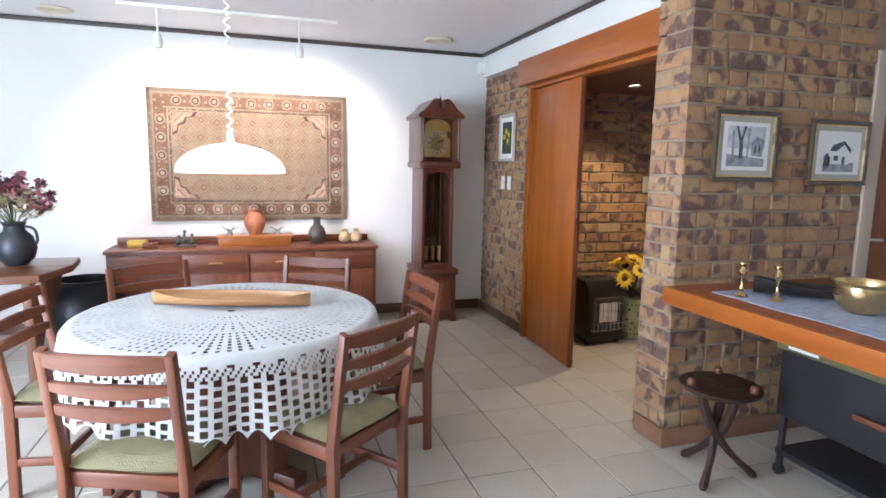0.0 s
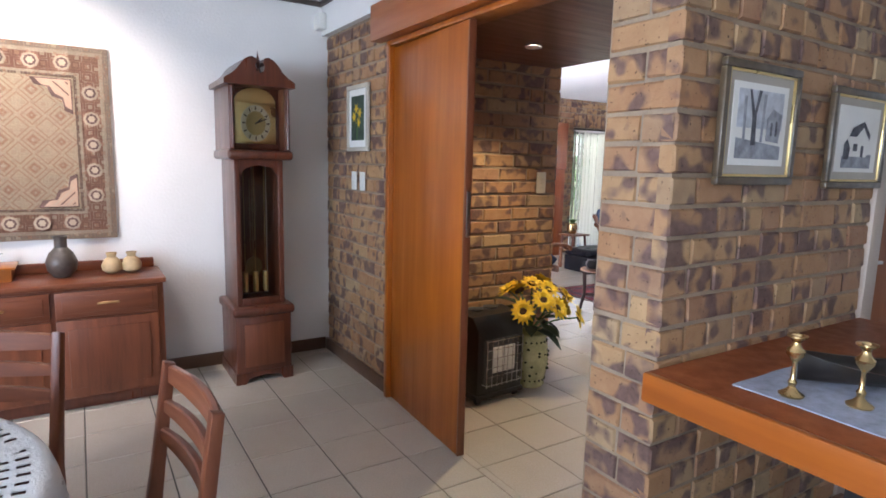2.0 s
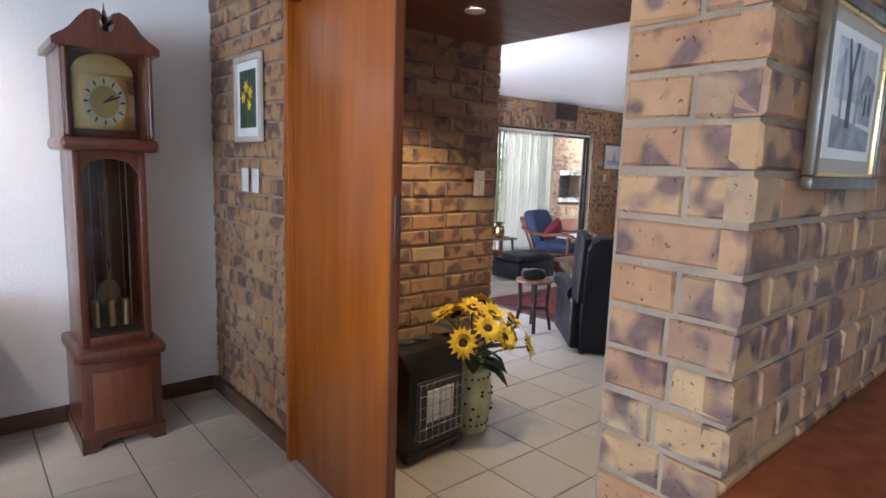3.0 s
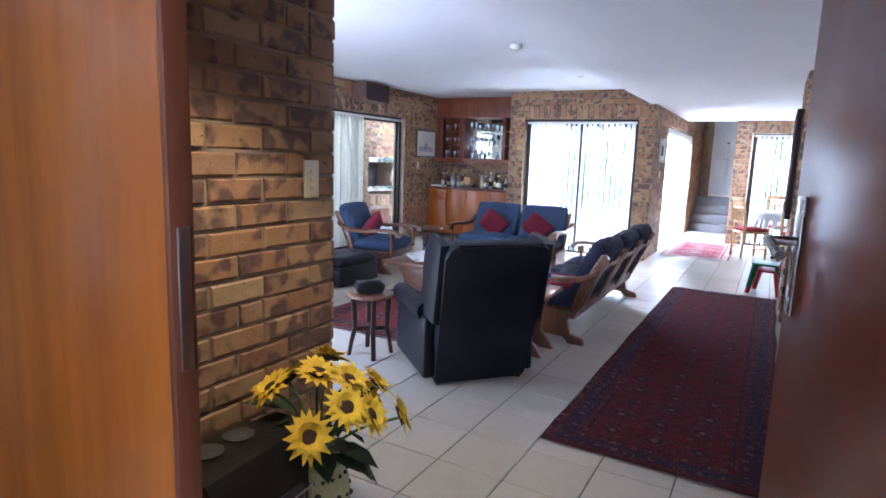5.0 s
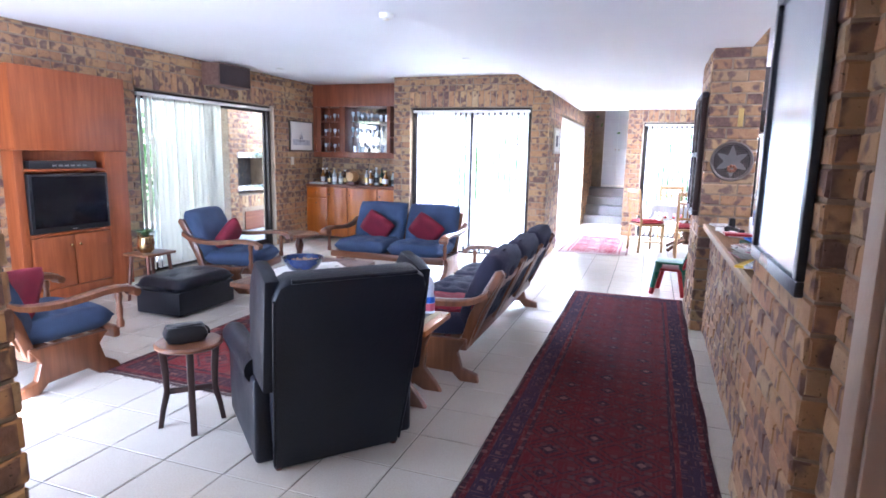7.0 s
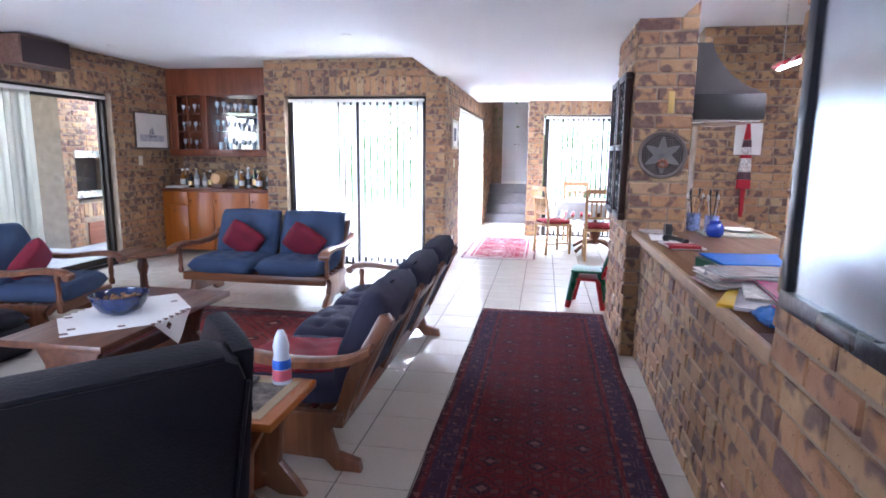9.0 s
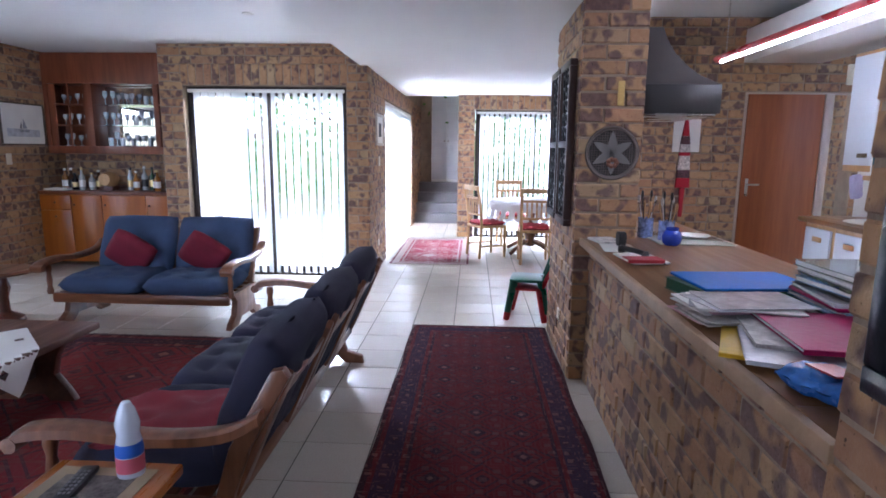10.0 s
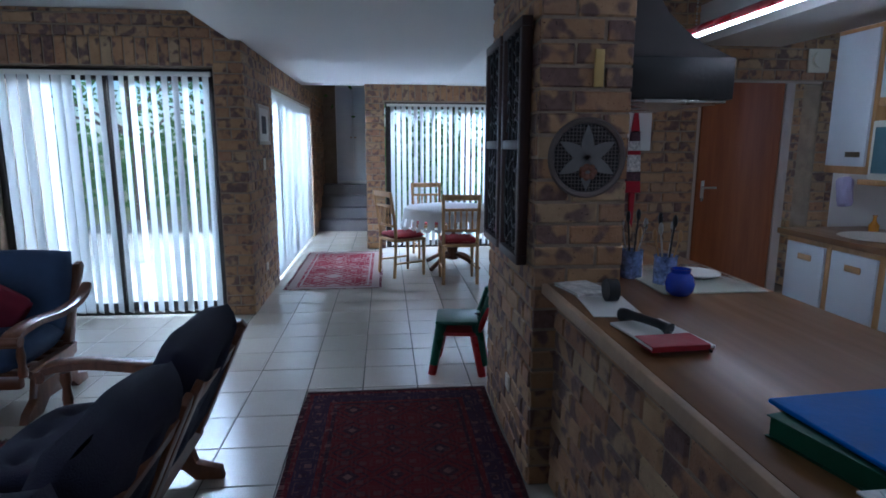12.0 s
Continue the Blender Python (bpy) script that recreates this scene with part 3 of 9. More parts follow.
# cornices and skirtings
bm = bmesh.new()
box(bm, (-3.3, 5.375, DINE - 0.035), (2.135, 5.40, DINE - 0.002), 0.006)
box(bm, (2.111, 2.515, DINE - 0.035), (2.135, 5.37, DINE - 0.002), 0.006)
solo("cornice", bm, TRIM, "thin dark wooden cornice under the ceiling", "cornice", kind="structure")
SKIRT = surf("brown_skirting_tile", (0.12, 0.062, 0.036), 0.35, var=0.25, coarse=5)
SKIRT_RED = surf("terracotta_skirting", (0.24, 0.115, 0.065), 0.4, var=0.2, coarse=5)
for name, mt, lab, boxes in (
        ("baseboard_dining", SKIRT, "dark brown skirting along the white wall", [((-3.3, 5.385, 0), (2.148, 5.398, 0.09))]),
        ("baseboard_stub", SKIRT, "dark brown skirting along the brick", [((2.148, 4.345, 0), (2.162, 5.385, 0.09))]),
        ("baseboard_pillar", SKIRT_RED, "terracotta skirting around the brick pillar", [((1.965, 2.29, 0), (1.985, 2.52, 0.10)), ((1.965, 2.283, 0), (3.25, 2.302, 0.10))])):
    bm = bmesh.new()
    for lo, hi in boxes:
        box(bm, lo, hi, 0.003)
    solo(name, bm, mt, lab, "skirting", kind="structure")

# ---- floor slab, ground ----
bm = bmesh.new()
box(bm, (-3.52, -3.42, -0.12), (17.2, 8.53, -0.004))
solo("floor", bm, GROUT, "dark grout bed under cream ceramic floor tiles", "floor", kind="structure")
FLOOR = bpy.data.objects["floor"]
PAVING = surf("pale_paving", (0.62, 0.58, 0.52), 0.8, var=0.15, coarse=2, fine=20)
bm = bmesh.new()
bmesh.ops.create_grid(bm, x_segments=2, y_segments=2, size=400, matrix=Matrix.Translation((6, 4, -0.14)))
solo("ground", bm, surf("dry_lawn", (0.16, 0.17, 0.07), 0.95, var=0.35, coarse=0.4, fine=9), "garden ground reaching to the horizon", "ground", kind="structure")
bm = bmesh.new()
box(bm, (10.7, 4.57, -0.14), (16.0, 12.5, -0.05), 0.01)
box(bm, (3.2, 8.53, -0.14), (10.7, 12.5, -0.05), 0.01)
box(bm, (-1.5, 5.62, -0.14), (3.24, 8.53, -0.05), 0.01)
box(bm, (13.93, -1.0, -0.14), (16.5, 3.24, -0.05), 0.01)
solo("pavement", bm, PAVING, "pale sunlit terrace paving outside the glass doors", "pavement", kind="structure")


# ---- sliding glass doors with vertical blinds ----
def sliding_door(name, label, at, along, width, height, cols=2, facing=1):
    """Aluminium frame with panes, in the opening that starts at `at` and runs along x (0) or y (1)."""
    top = thing(name, label, "sliding door", kind="structure")
    turn = Matrix.Translation(at) @ pose(0, 0, 0, 0, 0, 0 if along == 0 else 90)
    fr = bmesh.new()
    w = 0.05
    box(fr, (0, -0.045, height - w), (width, 0.045, height), 0.004, m=turn)
    box(fr, (0, -0.045, 0), (width, 0.045, 0.03), 0.004, m=turn)
    for x0 in (0, width - w):
        box(fr, (x0, -0.045, 0.03), (x0 + w, 0.045, height - w), 0.004, m=turn)
    part("frame", fr, ALU, top)
    for k in range(cols):
        a, b = w + (width - 2 * w) * k / cols, w + (width - 2 * w) * (k + 1) / cols
        off = 0.018 * (1 if k % 2 else -1)
        sash = bmesh.new()
        for lo, hi in (((a - 0.015, off - 0.014, 0.03), (a + 0.03, off + 0.014, height - w)), ((b - 0.03, off - 0.014, 0.03), (b + 0.015, off + 0.014, height - w)),
                       ((a + 0.03, off - 0.014, 0.03), (b - 0.03, off + 0.014, 0.10)), ((a + 0.03, off - 0.014, height - w - 0.045), (b - 0.03, off + 0.014, height - w))):
            box(sash, lo, hi, 0.003, m=turn)
        sh = part("sash", sash, ALU, top)
        gl = bmesh.new()
        box(gl, (a + 0.03, off - 0.003, 0.10), (b - 0.03, off + 0.003, height - w - 0.045), m=turn)
        pane = part("pane", gl, PANE, sh)
        pane.visible_shadow = False
    return top


def vertical_blind(name, label, at, along, width, height, turned, step=0.082, gap=0.05, spread=(0.0, 1.0), cloth=None):
    """A head rail with hanging cloth slats, each turned by so many degrees from the window's plane (a function of the slat's place, 0..1)."""
    base = Matrix.Translation(at) @ pose(0, 0, 0, 0, 0, 0 if along == 0 else 90)
    top = thing(name, label, "blind", base)
    rail = bmesh.new()
    box(rail, (0, -0.02, height), (width, 0.02, height + 0.035), 0.004)
    part("head_rail", rail, WHITE, top)
    n = int(width * (spread[1] - spread[0]) / step)
    slat = bmesh.new()
    rows = 6
    prev = None
    for i in range(rows + 1):
        z = height * i / rows
        ring = [slat.verts.new((x, 0.006 * (1 - (x / 0.0445) ** 2), z + gap * (1 - i / rows))) for x in (-0.0445, -0.022, 0, 0.022, 0.0445)]
        if prev:
            for k in range(4):
                slat.faces.new((prev[k], prev[k + 1], ring[k + 1], ring[k]))
        prev = ring
    bmesh.ops.solidify(slat, geom=slat.faces[:], thickness=0.0012)
    me = mesh_of("slat", slat, cloth or BLIND)
    wt = bmesh.new()
    box(wt, (-0.042, -0.003, gap - 0.012), (0.042, 0.003, gap + 0.012), 0.002)
    wme = mesh_of("weight", wt, WHITE)
    r = random.Random(len(name) * 7)
    for k in range(n):
        u = spread[0] * width + (k + 0.5) * step
        ang = turned((k + 0.5) / n) + r.uniform(-4, 4)
        s = new("slat", me)
        s.parent, s.matrix_basis = top, pose(u, 0, 0, 0, r.uniform(-0.25, 0.25), ang)
        w = new("weight", wme)
        w.parent = s
    return top


sliding_door("door_east", "bronze aluminium sliding glass door to the terrace", (10.60, 4.58, 0), 1, 1.755, 2.065)
vertical_blind("vertical_blind", "white vertical blind drawn across the glass door", (10.50, 4.60, 0), 1, 1.70, 2.0, lambda u: -40 if u < 0.64 else -12)
sliding_door("window_side", "wide window beside the passage", (11.67, 4.46, 0), 0, 3.17, 2.045, 3)
vertical_blind("vertical_blind", "closed white vertical blind along the passage", (11.68, 4.37, 0), 0, 3.12, 1.99, lambda u: -16)
sliding_door("window_breakfast", "sliding window beside the breakfast table", (13.82, 1.31, 0), 1, 1.88, 2.05)
vertical_blind("vertical_blind", "white vertical blind on the breakfast room window", (13.73, 1.33, 0), 1, 1.84, 1.99, lambda u: 52)
sliding_door("door_north", "bronze aluminium sliding door to the covered patio", (7.51, 8.42, 0), 0, 2.43, 2.055)
vertical_blind("vertical_blind", "cream vertical blind closed over half the patio door", (7.55, 8.35, 0), 0, 2.35, 1.99, lambda u: 74 if u < 0.16 else 7, spread=(0.0, 0.58), step=0.078, cloth=thin_mat("cream_blind_fabric", (0.70, 0.68, 0.60), 0.16))
sliding_door("door_terrace", "sliding glass door to the sunny terrace", (3.35, 5.551, 0), 1, 1.898, 2.05)
sliding_door("window_dining", "dining room window", (-3.41, -0.49, 0.36), 1, 2.78, 1.93)

# ---- fixed panel, hinged door and fascia of the corridor opening ----
bm = bmesh.new()
box(bm, (-0.017, -0.80, 0.006), (0.017, 0.0, 2.06), 0.004)
panel = thing("door_panel", "varnished orange-brown door leaf standing across half the opening", "door", pose(2.17, 4.30, 0, 0, 0, -3.2), kind="structure")
part("leaf", bm, ORANGE, panel)
bm = bmesh.new()
box(bm, (-0.019, -0.816, 0.006), (0.019, -0.802, 2.06), 0.003)
part("edge_strip", bm, TEAK, panel, "darker lipping on the panel's edge")
bm = bmesh.new()
box(bm, (-0.010, -0.820, 1.09), (0.010, -0.8165, 1.30), 0.0015)
part("strike_plate", bm, STEEL, panel, "steel strike plate")
bm = bmesh.new()
for lo, hi in (((2.125, 4.305, 0), (2.24, 4.345, 2.098)), ((2.085, 2.575, 0), (2.19, 2.61, 2.098)), ((2.125, 2.61, 2.068), (2.24, 4.305, 2.098))):
    box(bm, lo, hi, 0.005)
solo("door_frame", bm, ORANGE, "orange-brown wooden frame round the corridor opening", "door frame", kind="structure")
bm = bmesh.new()
box(bm, (2.062, 2.525, 2.10), (2.132, 4.43, 2.298), 0.006)
solo("fascia", bm, ORANGE_Y, "deep varnished wooden fascia board over the opening", "fascia", kind="structure")

swing = thing("door_1", "glossy red-brown door standing open along the corridor wall", "door", pose(2.21, 2.60, 0, 0, 0, 10.5))
bm = bmesh.new()
box(bm, (0, -0.02, 0.008), (0.635, 0.02, 2.05), 0.003)
part("leaf", bm, LEAFWOOD, swing)


def lever(parent, x, z, side, flip=1):
    """A lever handle on a long plate; side: +1 or -1, the face it sits on."""
    bm = bmesh.new()
    y = 0.02 * side
    box(bm, (x - 0.02, min(y, y + 0.006 * side), z - 0.13), (x + 0.02, max(y, y + 0.006 * side), z + 0.08), 0.003)
    rod(bm, (x, y, z), (x, y + 0.05 * side, z), 0.009)
    tube(bm, curve([(x, y + 0.05 * side, z), (x - 0.05 * flip, y + 0.055 * side, z + 0.002), (x - 0.115 * flip, y + 0.05 * side, z - 0.012)]), 0.0085, 8)
    return part("handle", bm, STEEL, parent, "brushed steel lever handle")


lever(swing, 0.58, 1.285, 1)
lever(swing, 0.58, 1.285, -1)
bm = bmesh.new()
box(bm, (0.634, -0.011, 1.14), (0.638, 0.011, 1.35), 0.001)
part("lock_plate", bm, STEEL, swing, "steel lock plate on the edge")

# closed door in a beige steel frame between corridor and dining room
kdoor = thing("door_2", "closed red-brown door in a beige steel frame", "door", kind="structure")
bm = bmesh.new()
box(bm, (3.32, 2.40, 0.006), (4.05, 2.44, 2.0), 0.003)
part("leaf", bm, DOORWOOD, kdoor)
bm = bmesh.new()
for x0, x1 in ((4.05, 4.10), (3.27, 3.32)):
    box(bm, (x0, 2.335, 0), (x1, 2.50, 2.05), 0.004)
for x0, x1 in ((4.06, 4.155), (3.215, 3.31)):
    box(bm, (x0, 2.50, 0), (x1, 2.525, 2.10), 0.005)
    box(bm, (x0, 2.298, 0), (x1, 2.335, 2.10), 0.005)
box(bm, (3.31, 2.50, 2.0), (4.06, 2.525, 2.10), 0.005)
box(bm, (3.31, 2.298, 2.0), (4.06, 2.335, 2.10), 0.005)
part("frame", bm, BEIGE, kdoor, "beige painted steel frame")
bm = bmesh.new()
box(bm, (3.355, 2.394, 0.92), (3.385, 2.40, 1.12), 0.002)
rod(bm, (3.37, 2.40, 1.06), (3.37, 2.35, 1.06), 0.008)
rod(bm, (3.37, 2.352, 1.06), (3.48, 2.352, 1.055), 0.008)
part("handle", bm, STEEL, kdoor, "steel lever handle")

# kitchen door, standing shut in the far wall
kd = thing("door_3", "plain red-brown kitchen door", "door", kind="structure")
bm = bmesh.new()
box(bm, (10.345, -0.27, 0.006), (10.385, 0.47, 2.0), 0.003)
part("leaf", bm, DOORWOOD, kd)
bm = bmesh.new()
box(bm, (10.34, 0.40, 0.98), (10.345, 0.43, 1.16), 0.002)
rod(bm, (10.345, 0.415, 1.10), (10.30, 0.415, 1.10), 0.008)
rod(bm, (10.302, 0.42, 1.10), (10.302, 0.31, 1.10), 0.008)
part("handle", bm, STEEL, kd, "steel lever handle")
bm = bmesh.new()
box(bm, (10.362, 0.47, 0), (10.40, 0.50, 2.02), 0.003)
box(bm, (10.362, -0.62, 2.0), (10.40, 0.47, 2.03), 0.003)
box(bm, (10.335, -0.36, 0), (10.45, -0.275, 2.0), 0.003)
part("frame", bm, BEIGE, kd, "grey-beige steel frame")

# steps and white cupboard beyond the passage
for k in range(4):
    bm = bmesh.new()
    box(bm, (15.45 + 0.28 * k, 3.47, -0.002), (16.72, 4.338, 0.185 * (k + 1)), 0.008)
    solo("step", bm, surf("slate_tread", (0.16, 0.15, 0.15), 0.5), "dark tiled step at the end of the passage", "step", group="steps of the passage", kind="structure")
cup = thing("cupboard", "tall white two-door cupboard above the steps", "cupboard")
bm = bmesh.new()
box(bm, (16.57, 3.475, 0.742), (16.715, 4.10, 2.60), 0.004)
part("body", bm, WHITE, cup)
for y0, y1, ky in ((3.49, 3.785, 3.75), (3.79, 4.085, 3.825)):
    bm = bmesh.new()
    box(bm, (16.55, y0, 0.80), (16.57, y1, 2.50), 0.003)
    box(bm, (16.543, y0 + 0.05, 0.87), (16.55, y1 - 0.05, 1.55), 0.003)
    box(bm, (16.543, y0 + 0.05, 1.62), (16.55, y1 - 0.05, 2.43), 0.003)
    d = part("door", bm, surf("pale_grey_paint", (0.60, 0.60, 0.62), 0.4, var=0.03), cup)
    bm = bmesh.new()
    ball(bm, (16.535, ky, 1.60), 0.015)
    part("knob", bm, BRASS, d)

# ---- dining room ----
FACE = lambda x, y, z: Matrix.Translation((x, y, z)) @ pose(0, 0, 0, 90)  # local x to the right, local y up, for things on a wall that faces -y

tap = thing("tapestry", "faded beige and brown oriental rug hung on the white wall", "tapestry", FACE(-0.035, 5.385, 1.485))
TAPM = rug_mat("tapestry_weave", 0.83, 0.56, [(0.0, (0.33, 0.25, 0.19)), (0.03, (0.52, 0.42, 0.31)), (0.05, (0.27, 0.115, 0.08)), (0.15, (0.54, 0.43, 0.31)), (0.165, (0.17, 0.10, 0.08)), (0.18, (0.52, 0.37, 0.26))],
               (0.62, 0.488, 0.334), (0.47, 0.26, 0.165), (0.62, 0.50, 0.36), 7.0)
bm = bmesh.new()
n1, n2 = 40, 26
rows = [[bm.verts.new((-0.83 + 1.66 * i / n1, -0.56 + 1.12 * j / n2, 0.006 * math.sin(i * 0.55) * (1 - j / n2) + 0.008)) for j in range(n2 + 1)] for i in range(n1 + 1)]
for i in range(n1):
    for j in range(n2):
        bm.faces.new((rows[i][j], rows[i + 1][j], rows[i + 1][j + 1], rows[i][j + 1]))
bmesh.ops.solidify(bm, geom=bm.faces[:], thickness=0.008)
part("cloth", bm, TAPM, tap)
ROSY = surf("faded_rose_wool", (0.46, 0.31, 0.215), 0.95)
TAN, SEPIA = surf("faded_wool", (0.43, 0.33, 0.235), 0.95), surf("brown_wool", (0.13, 0.075, 0.06), 0.95)


def raised(outline, cx, cy, z, mt, name):
    bm = bmesh.new()
    slab(bm, [(cx + x, cy + y) for x, y in outline], 0.003, Matrix.Translation((0, 0, z)))
    part(name, bm, mt, tap)


def star(n, a, b, sx=1.0, sy=1.0):
    return [((a if k % 2 else b) * math.cos(math.pi * k / n) * sx, (a if k % 2 else b) * math.sin(math.pi * k / n) * sy) for k in range(2 * n)]


raised(star(12, 0.085, 0.11, 1.3, 1.0), 0, 0, 0.015, SEPIA, "medallion_edge")
raised(star(12, 0.075, 0.098, 1.3, 1.0), 0, 0, 0.0185, surf("rose_wool", (0.47, 0.31, 0.21), 0.95), "medallion")
raised(star(8, 0.03, 0.05, 1.3, 1.0), 0, 0, 0.022, SEPIA, "medallion_heart")
for sx in (-1, 1):
    for sy in (-1, 1):
        raised([(sx * x, sy * y) for x, y in ((0, 0), (-0.20, 0), (-0.18, -0.04), (-0.12, -0.05), (-0.10, -0.10), (-0.05, -0.12), (-0.04, -0.18), (0, -0.2))], sx * 0.64, sy * 0.37, 0.015, SEPIA, "corner_figure")
        raised([(sx * x, sy * y) for x, y in ((0, 0), (-0.17, 0), (-0.14, -0.035), (-0.10, -0.04), (-0.08, -0.08), (-0.04, -0.10), (-0.03, -0.15), (0, -0.17))], sx * 0.635, sy * 0.365, 0.0185, ROSY, "corner_field")
        for q in range(4):
            raised([(sx * x, sy * y) for x, y in ((-0.02 - 0.03 * q, -0.012), (-0.03 - 0.03 * q, -0.012), (-0.012, -0.03 - 0.03 * q), (-0.012, -0.02 - 0.03 * q))], sx * 0.635, sy * 0.365, 0.022, TAN if q % 2 else SEPIA, "corner_stripe")
for k in range(9):
    for sy in (-1, 1):
        raised(star(8, 0.040, 0.044), -0.60 + 0.15 * k, sy * 0.46, 0.015, TAN, "rosette")
        raised(star(8, 0.028, 0.031), -0.60 + 0.15 * k, sy * 0.46, 0.0168, SEPIA, "rosette_ring")
        raised(star(6, 0.016, 0.021), -0.60 + 0.15 * k, sy * 0.46, 0.0186, TAN, "rosette_heart")
for k in range(5):
    for sx in (-1, 1):
        raised(star(8, 0.040, 0.044), sx * 0.73, -0.3 + 0.15 * k, 0.015, TAN, "rosette")
        raised(star(8, 0.028, 0.031), sx * 0.73, -0.3 + 0.15 * k, 0.0168, SEPIA, "rosette_ring")
        raised(star(6, 0.016, 0.021), sx * 0.73, -0.3 + 0.15 * k, 0.0186, TAN, "rosette_heart")

# sideboard
side = thing("sideboard", "long red-brown wooden sideboard with drawers and panelled doors", "sideboard", pose(-0.075, 4.96, 0))
bm = bmesh.new()
box(bm, (-1.07, 0.02, 0.07), (1.07, 0.41, 0.70), 0.004)
part("body", bm, TEAK, side)
bm = bmesh.new()
box(bm, (-1.04, 0.05, 0), (1.04, 0.41, 0.07), 0.004)
part("plinth", bm, DARKWOOD, side)
bm = bmesh.new()
box(bm, (-1.085, -0.005, 0.70), (1.085, 0.415, 0.73), 0.006)
part("top", bm, TEAK_X, side)
bm = bmesh.new()
box(bm, (-1.06, 0.385, 0.73), (1.06, 0.415, 0.79), 0.005)
part("back_ledge", bm, TEAK_X, side)
for k in range(4):
    x0, x1 = -1.05 + 0.525 * k + 0.012, -1.05 + 0.525 * (k + 1) - 0.012
    bm = bmesh.new()
    box(bm, (x0, 0.0, 0.54), (x1, 0.02, 0.685), 0.004)
    box(bm, (x0 + 0.03, -0.007, 0.565), (x1 - 0.03, 0.0, 0.66), 0.005)
    d = part("drawer", bm, TEAK_X, side)
    bm = bmesh.new()
    tube(bm, curve([((x0 + x1) / 2 - 0.05, -0.006, 0.61), ((x0 + x1) / 2 - 0.03, -0.026, 0.616), ((x0 + x1) / 2 + 0.03, -0.026, 0.616), ((x0 + x1) / 2 + 0.05, -0.006, 0.61)]), 0.007)
    part("handle", bm, PINE, d)
    bm = bmesh.new()
    box(bm, (x0, 0.0, 0.085), (x1, 0.02, 0.525), 0.004)
    box(bm, (x0 + 0.05, -0.008, 0.135), (x1 - 0.05, 0.0, 0.475), 0.006)
    part("door", bm, TEAK, side)

CLAY = surf("terracotta_clay", (0.36, 0.13, 0.06), 0.55, var=0.25, coarse=9)
DARKCLAY = surf("dark_glazed_clay", (0.075, 0.06, 0.05), 0.35, var=0.5, coarse=12)
STRAW = surf("pale_gourd", (0.50, 0.36, 0.19), 0.6, var=0.3, coarse=10)
bm = bmesh.new()
lathe(bm, [(0.045, 0), (0.075, 0.05), (0.09, 0.10), (0.08, 0.15), (0.05, 0.185), (0.042, 0.20), (0.056, 0.222), (0.05, 0.222), (0.038, 0.20), (0.03, 0.1)], (-0.03, 5.26, 0.812))
solo("clay_pot", bm, CLAY, "round terracotta pot standing on a low wooden box", "pot")
bm = bmesh.new()
lathe(bm, [(0.04, 0), (0.072, 0.04), (0.08, 0.09), (0.06, 0.14), (0.032, 0.17), (0.032, 0.215), (0.04, 0.235), (0.03, 0.235), (0.026, 0.2), (0.02, 0.1)], (0.50, 5.2, 0.731))
solo("bottle_vase", bm, DARKCLAY, "dark round-bellied pottery bottle on the sideboard", "vase")
bm = bmesh.new()
for dx in (-0.052, 0.052):
    lathe(bm, [(0.02, 0), (0.05, 0.02), (0.056, 0.05), (0.04, 0.085), (0.022, 0.10), (0.03, 0.125), (0.018, 0.12), (0.012, 0.08)], (0.80 + dx, 5.2, 0.731))
solo("double_gourd", bm, STRAW, "pair of joined pale carved gourds", "ornament")
bm = bmesh.new()
box(bm, (-0.33, 5.14, 0.731), (0.27, 5.34, 0.80), 0.004)
box(bm, (-0.35, 5.12, 0.80), (0.29, 5.36, 0.812), 0.004)
solo("wooden_box", bm, ORANGE_X, "long low wooden box on the sideboard", "box")
for x in (-0.24, 0.16):
    bm = bmesh.new()
    rod(bm, (x, 5.25, 0.812), (x, 5.25, 0.84), 0.035, 0.02)
    for k in range(7):
        a = k * 0.9
        tube(bm, curve([(x, 5.25, 0.835), (x + 0.03 * math.cos(a), 5.25 + 0.02 * math.sin(a), 0.86), (x + 0.07 * math.cos(a), 5.25 + 0.045 * math.sin(a), 0.875 + 0.02 * math.sin(k * 2.1))], 4), [0.008, 0.008, 0.008, 0.007, 0.006, 0.005, 0.004, 0.003, 0.002], 6)
    solo("candle_holder", bm, surf("pewter", (0.33, 0.33, 0.32), 0.4, 0.9), "small pewter branch-shaped candle holder", "candle holder", group="holders on the sideboard")
bm = bmesh.new()
box(bm, (-0.68, 5.12, 0.731), (-0.50, 5.22, 0.745), 0.006)
for k, (dx, h) in enumerate(((-0.055, 0.05), (-0.01, 0.09), (0.045, 0.06))):
    ball(bm, (-0.59 + dx, 5.17, 0.755 + h * 0.3), 0.03, (1.0, 0.8, 0.9), 12, 8)
    rod(bm, (-0.59 + dx, 5.17, 0.76), (-0.59 + dx + 0.008, 5.17, 0.76 + h), 0.016, 0.008, 10)
    ball(bm, (-0.59 + dx + 0.01, 5.165, 0.765 + h), 0.014, (1, 1, 1), 10, 6)
solo("figurine", bm, DARKCLAY, "small dark carved bird group ornament", "ornament")
bm = bmesh.new()
box(bm, (-1.02, 5.13, 0.731), (-0.88, 5.24, 0.785), 0.004)
solo("yellow_box", bm, surf("yellow_card", (0.62, 0.42, 0.06), 0.5), "small yellow box on the sideboard", "box")
bm = bmesh.new()
box(bm, (-0.90, 5.08, 0.731), (-0.79, 5.13, 0.775), 0.004)
solo("wooden_block", bm, TEAK_X, "small red-brown wooden box on the sideboard", "box")

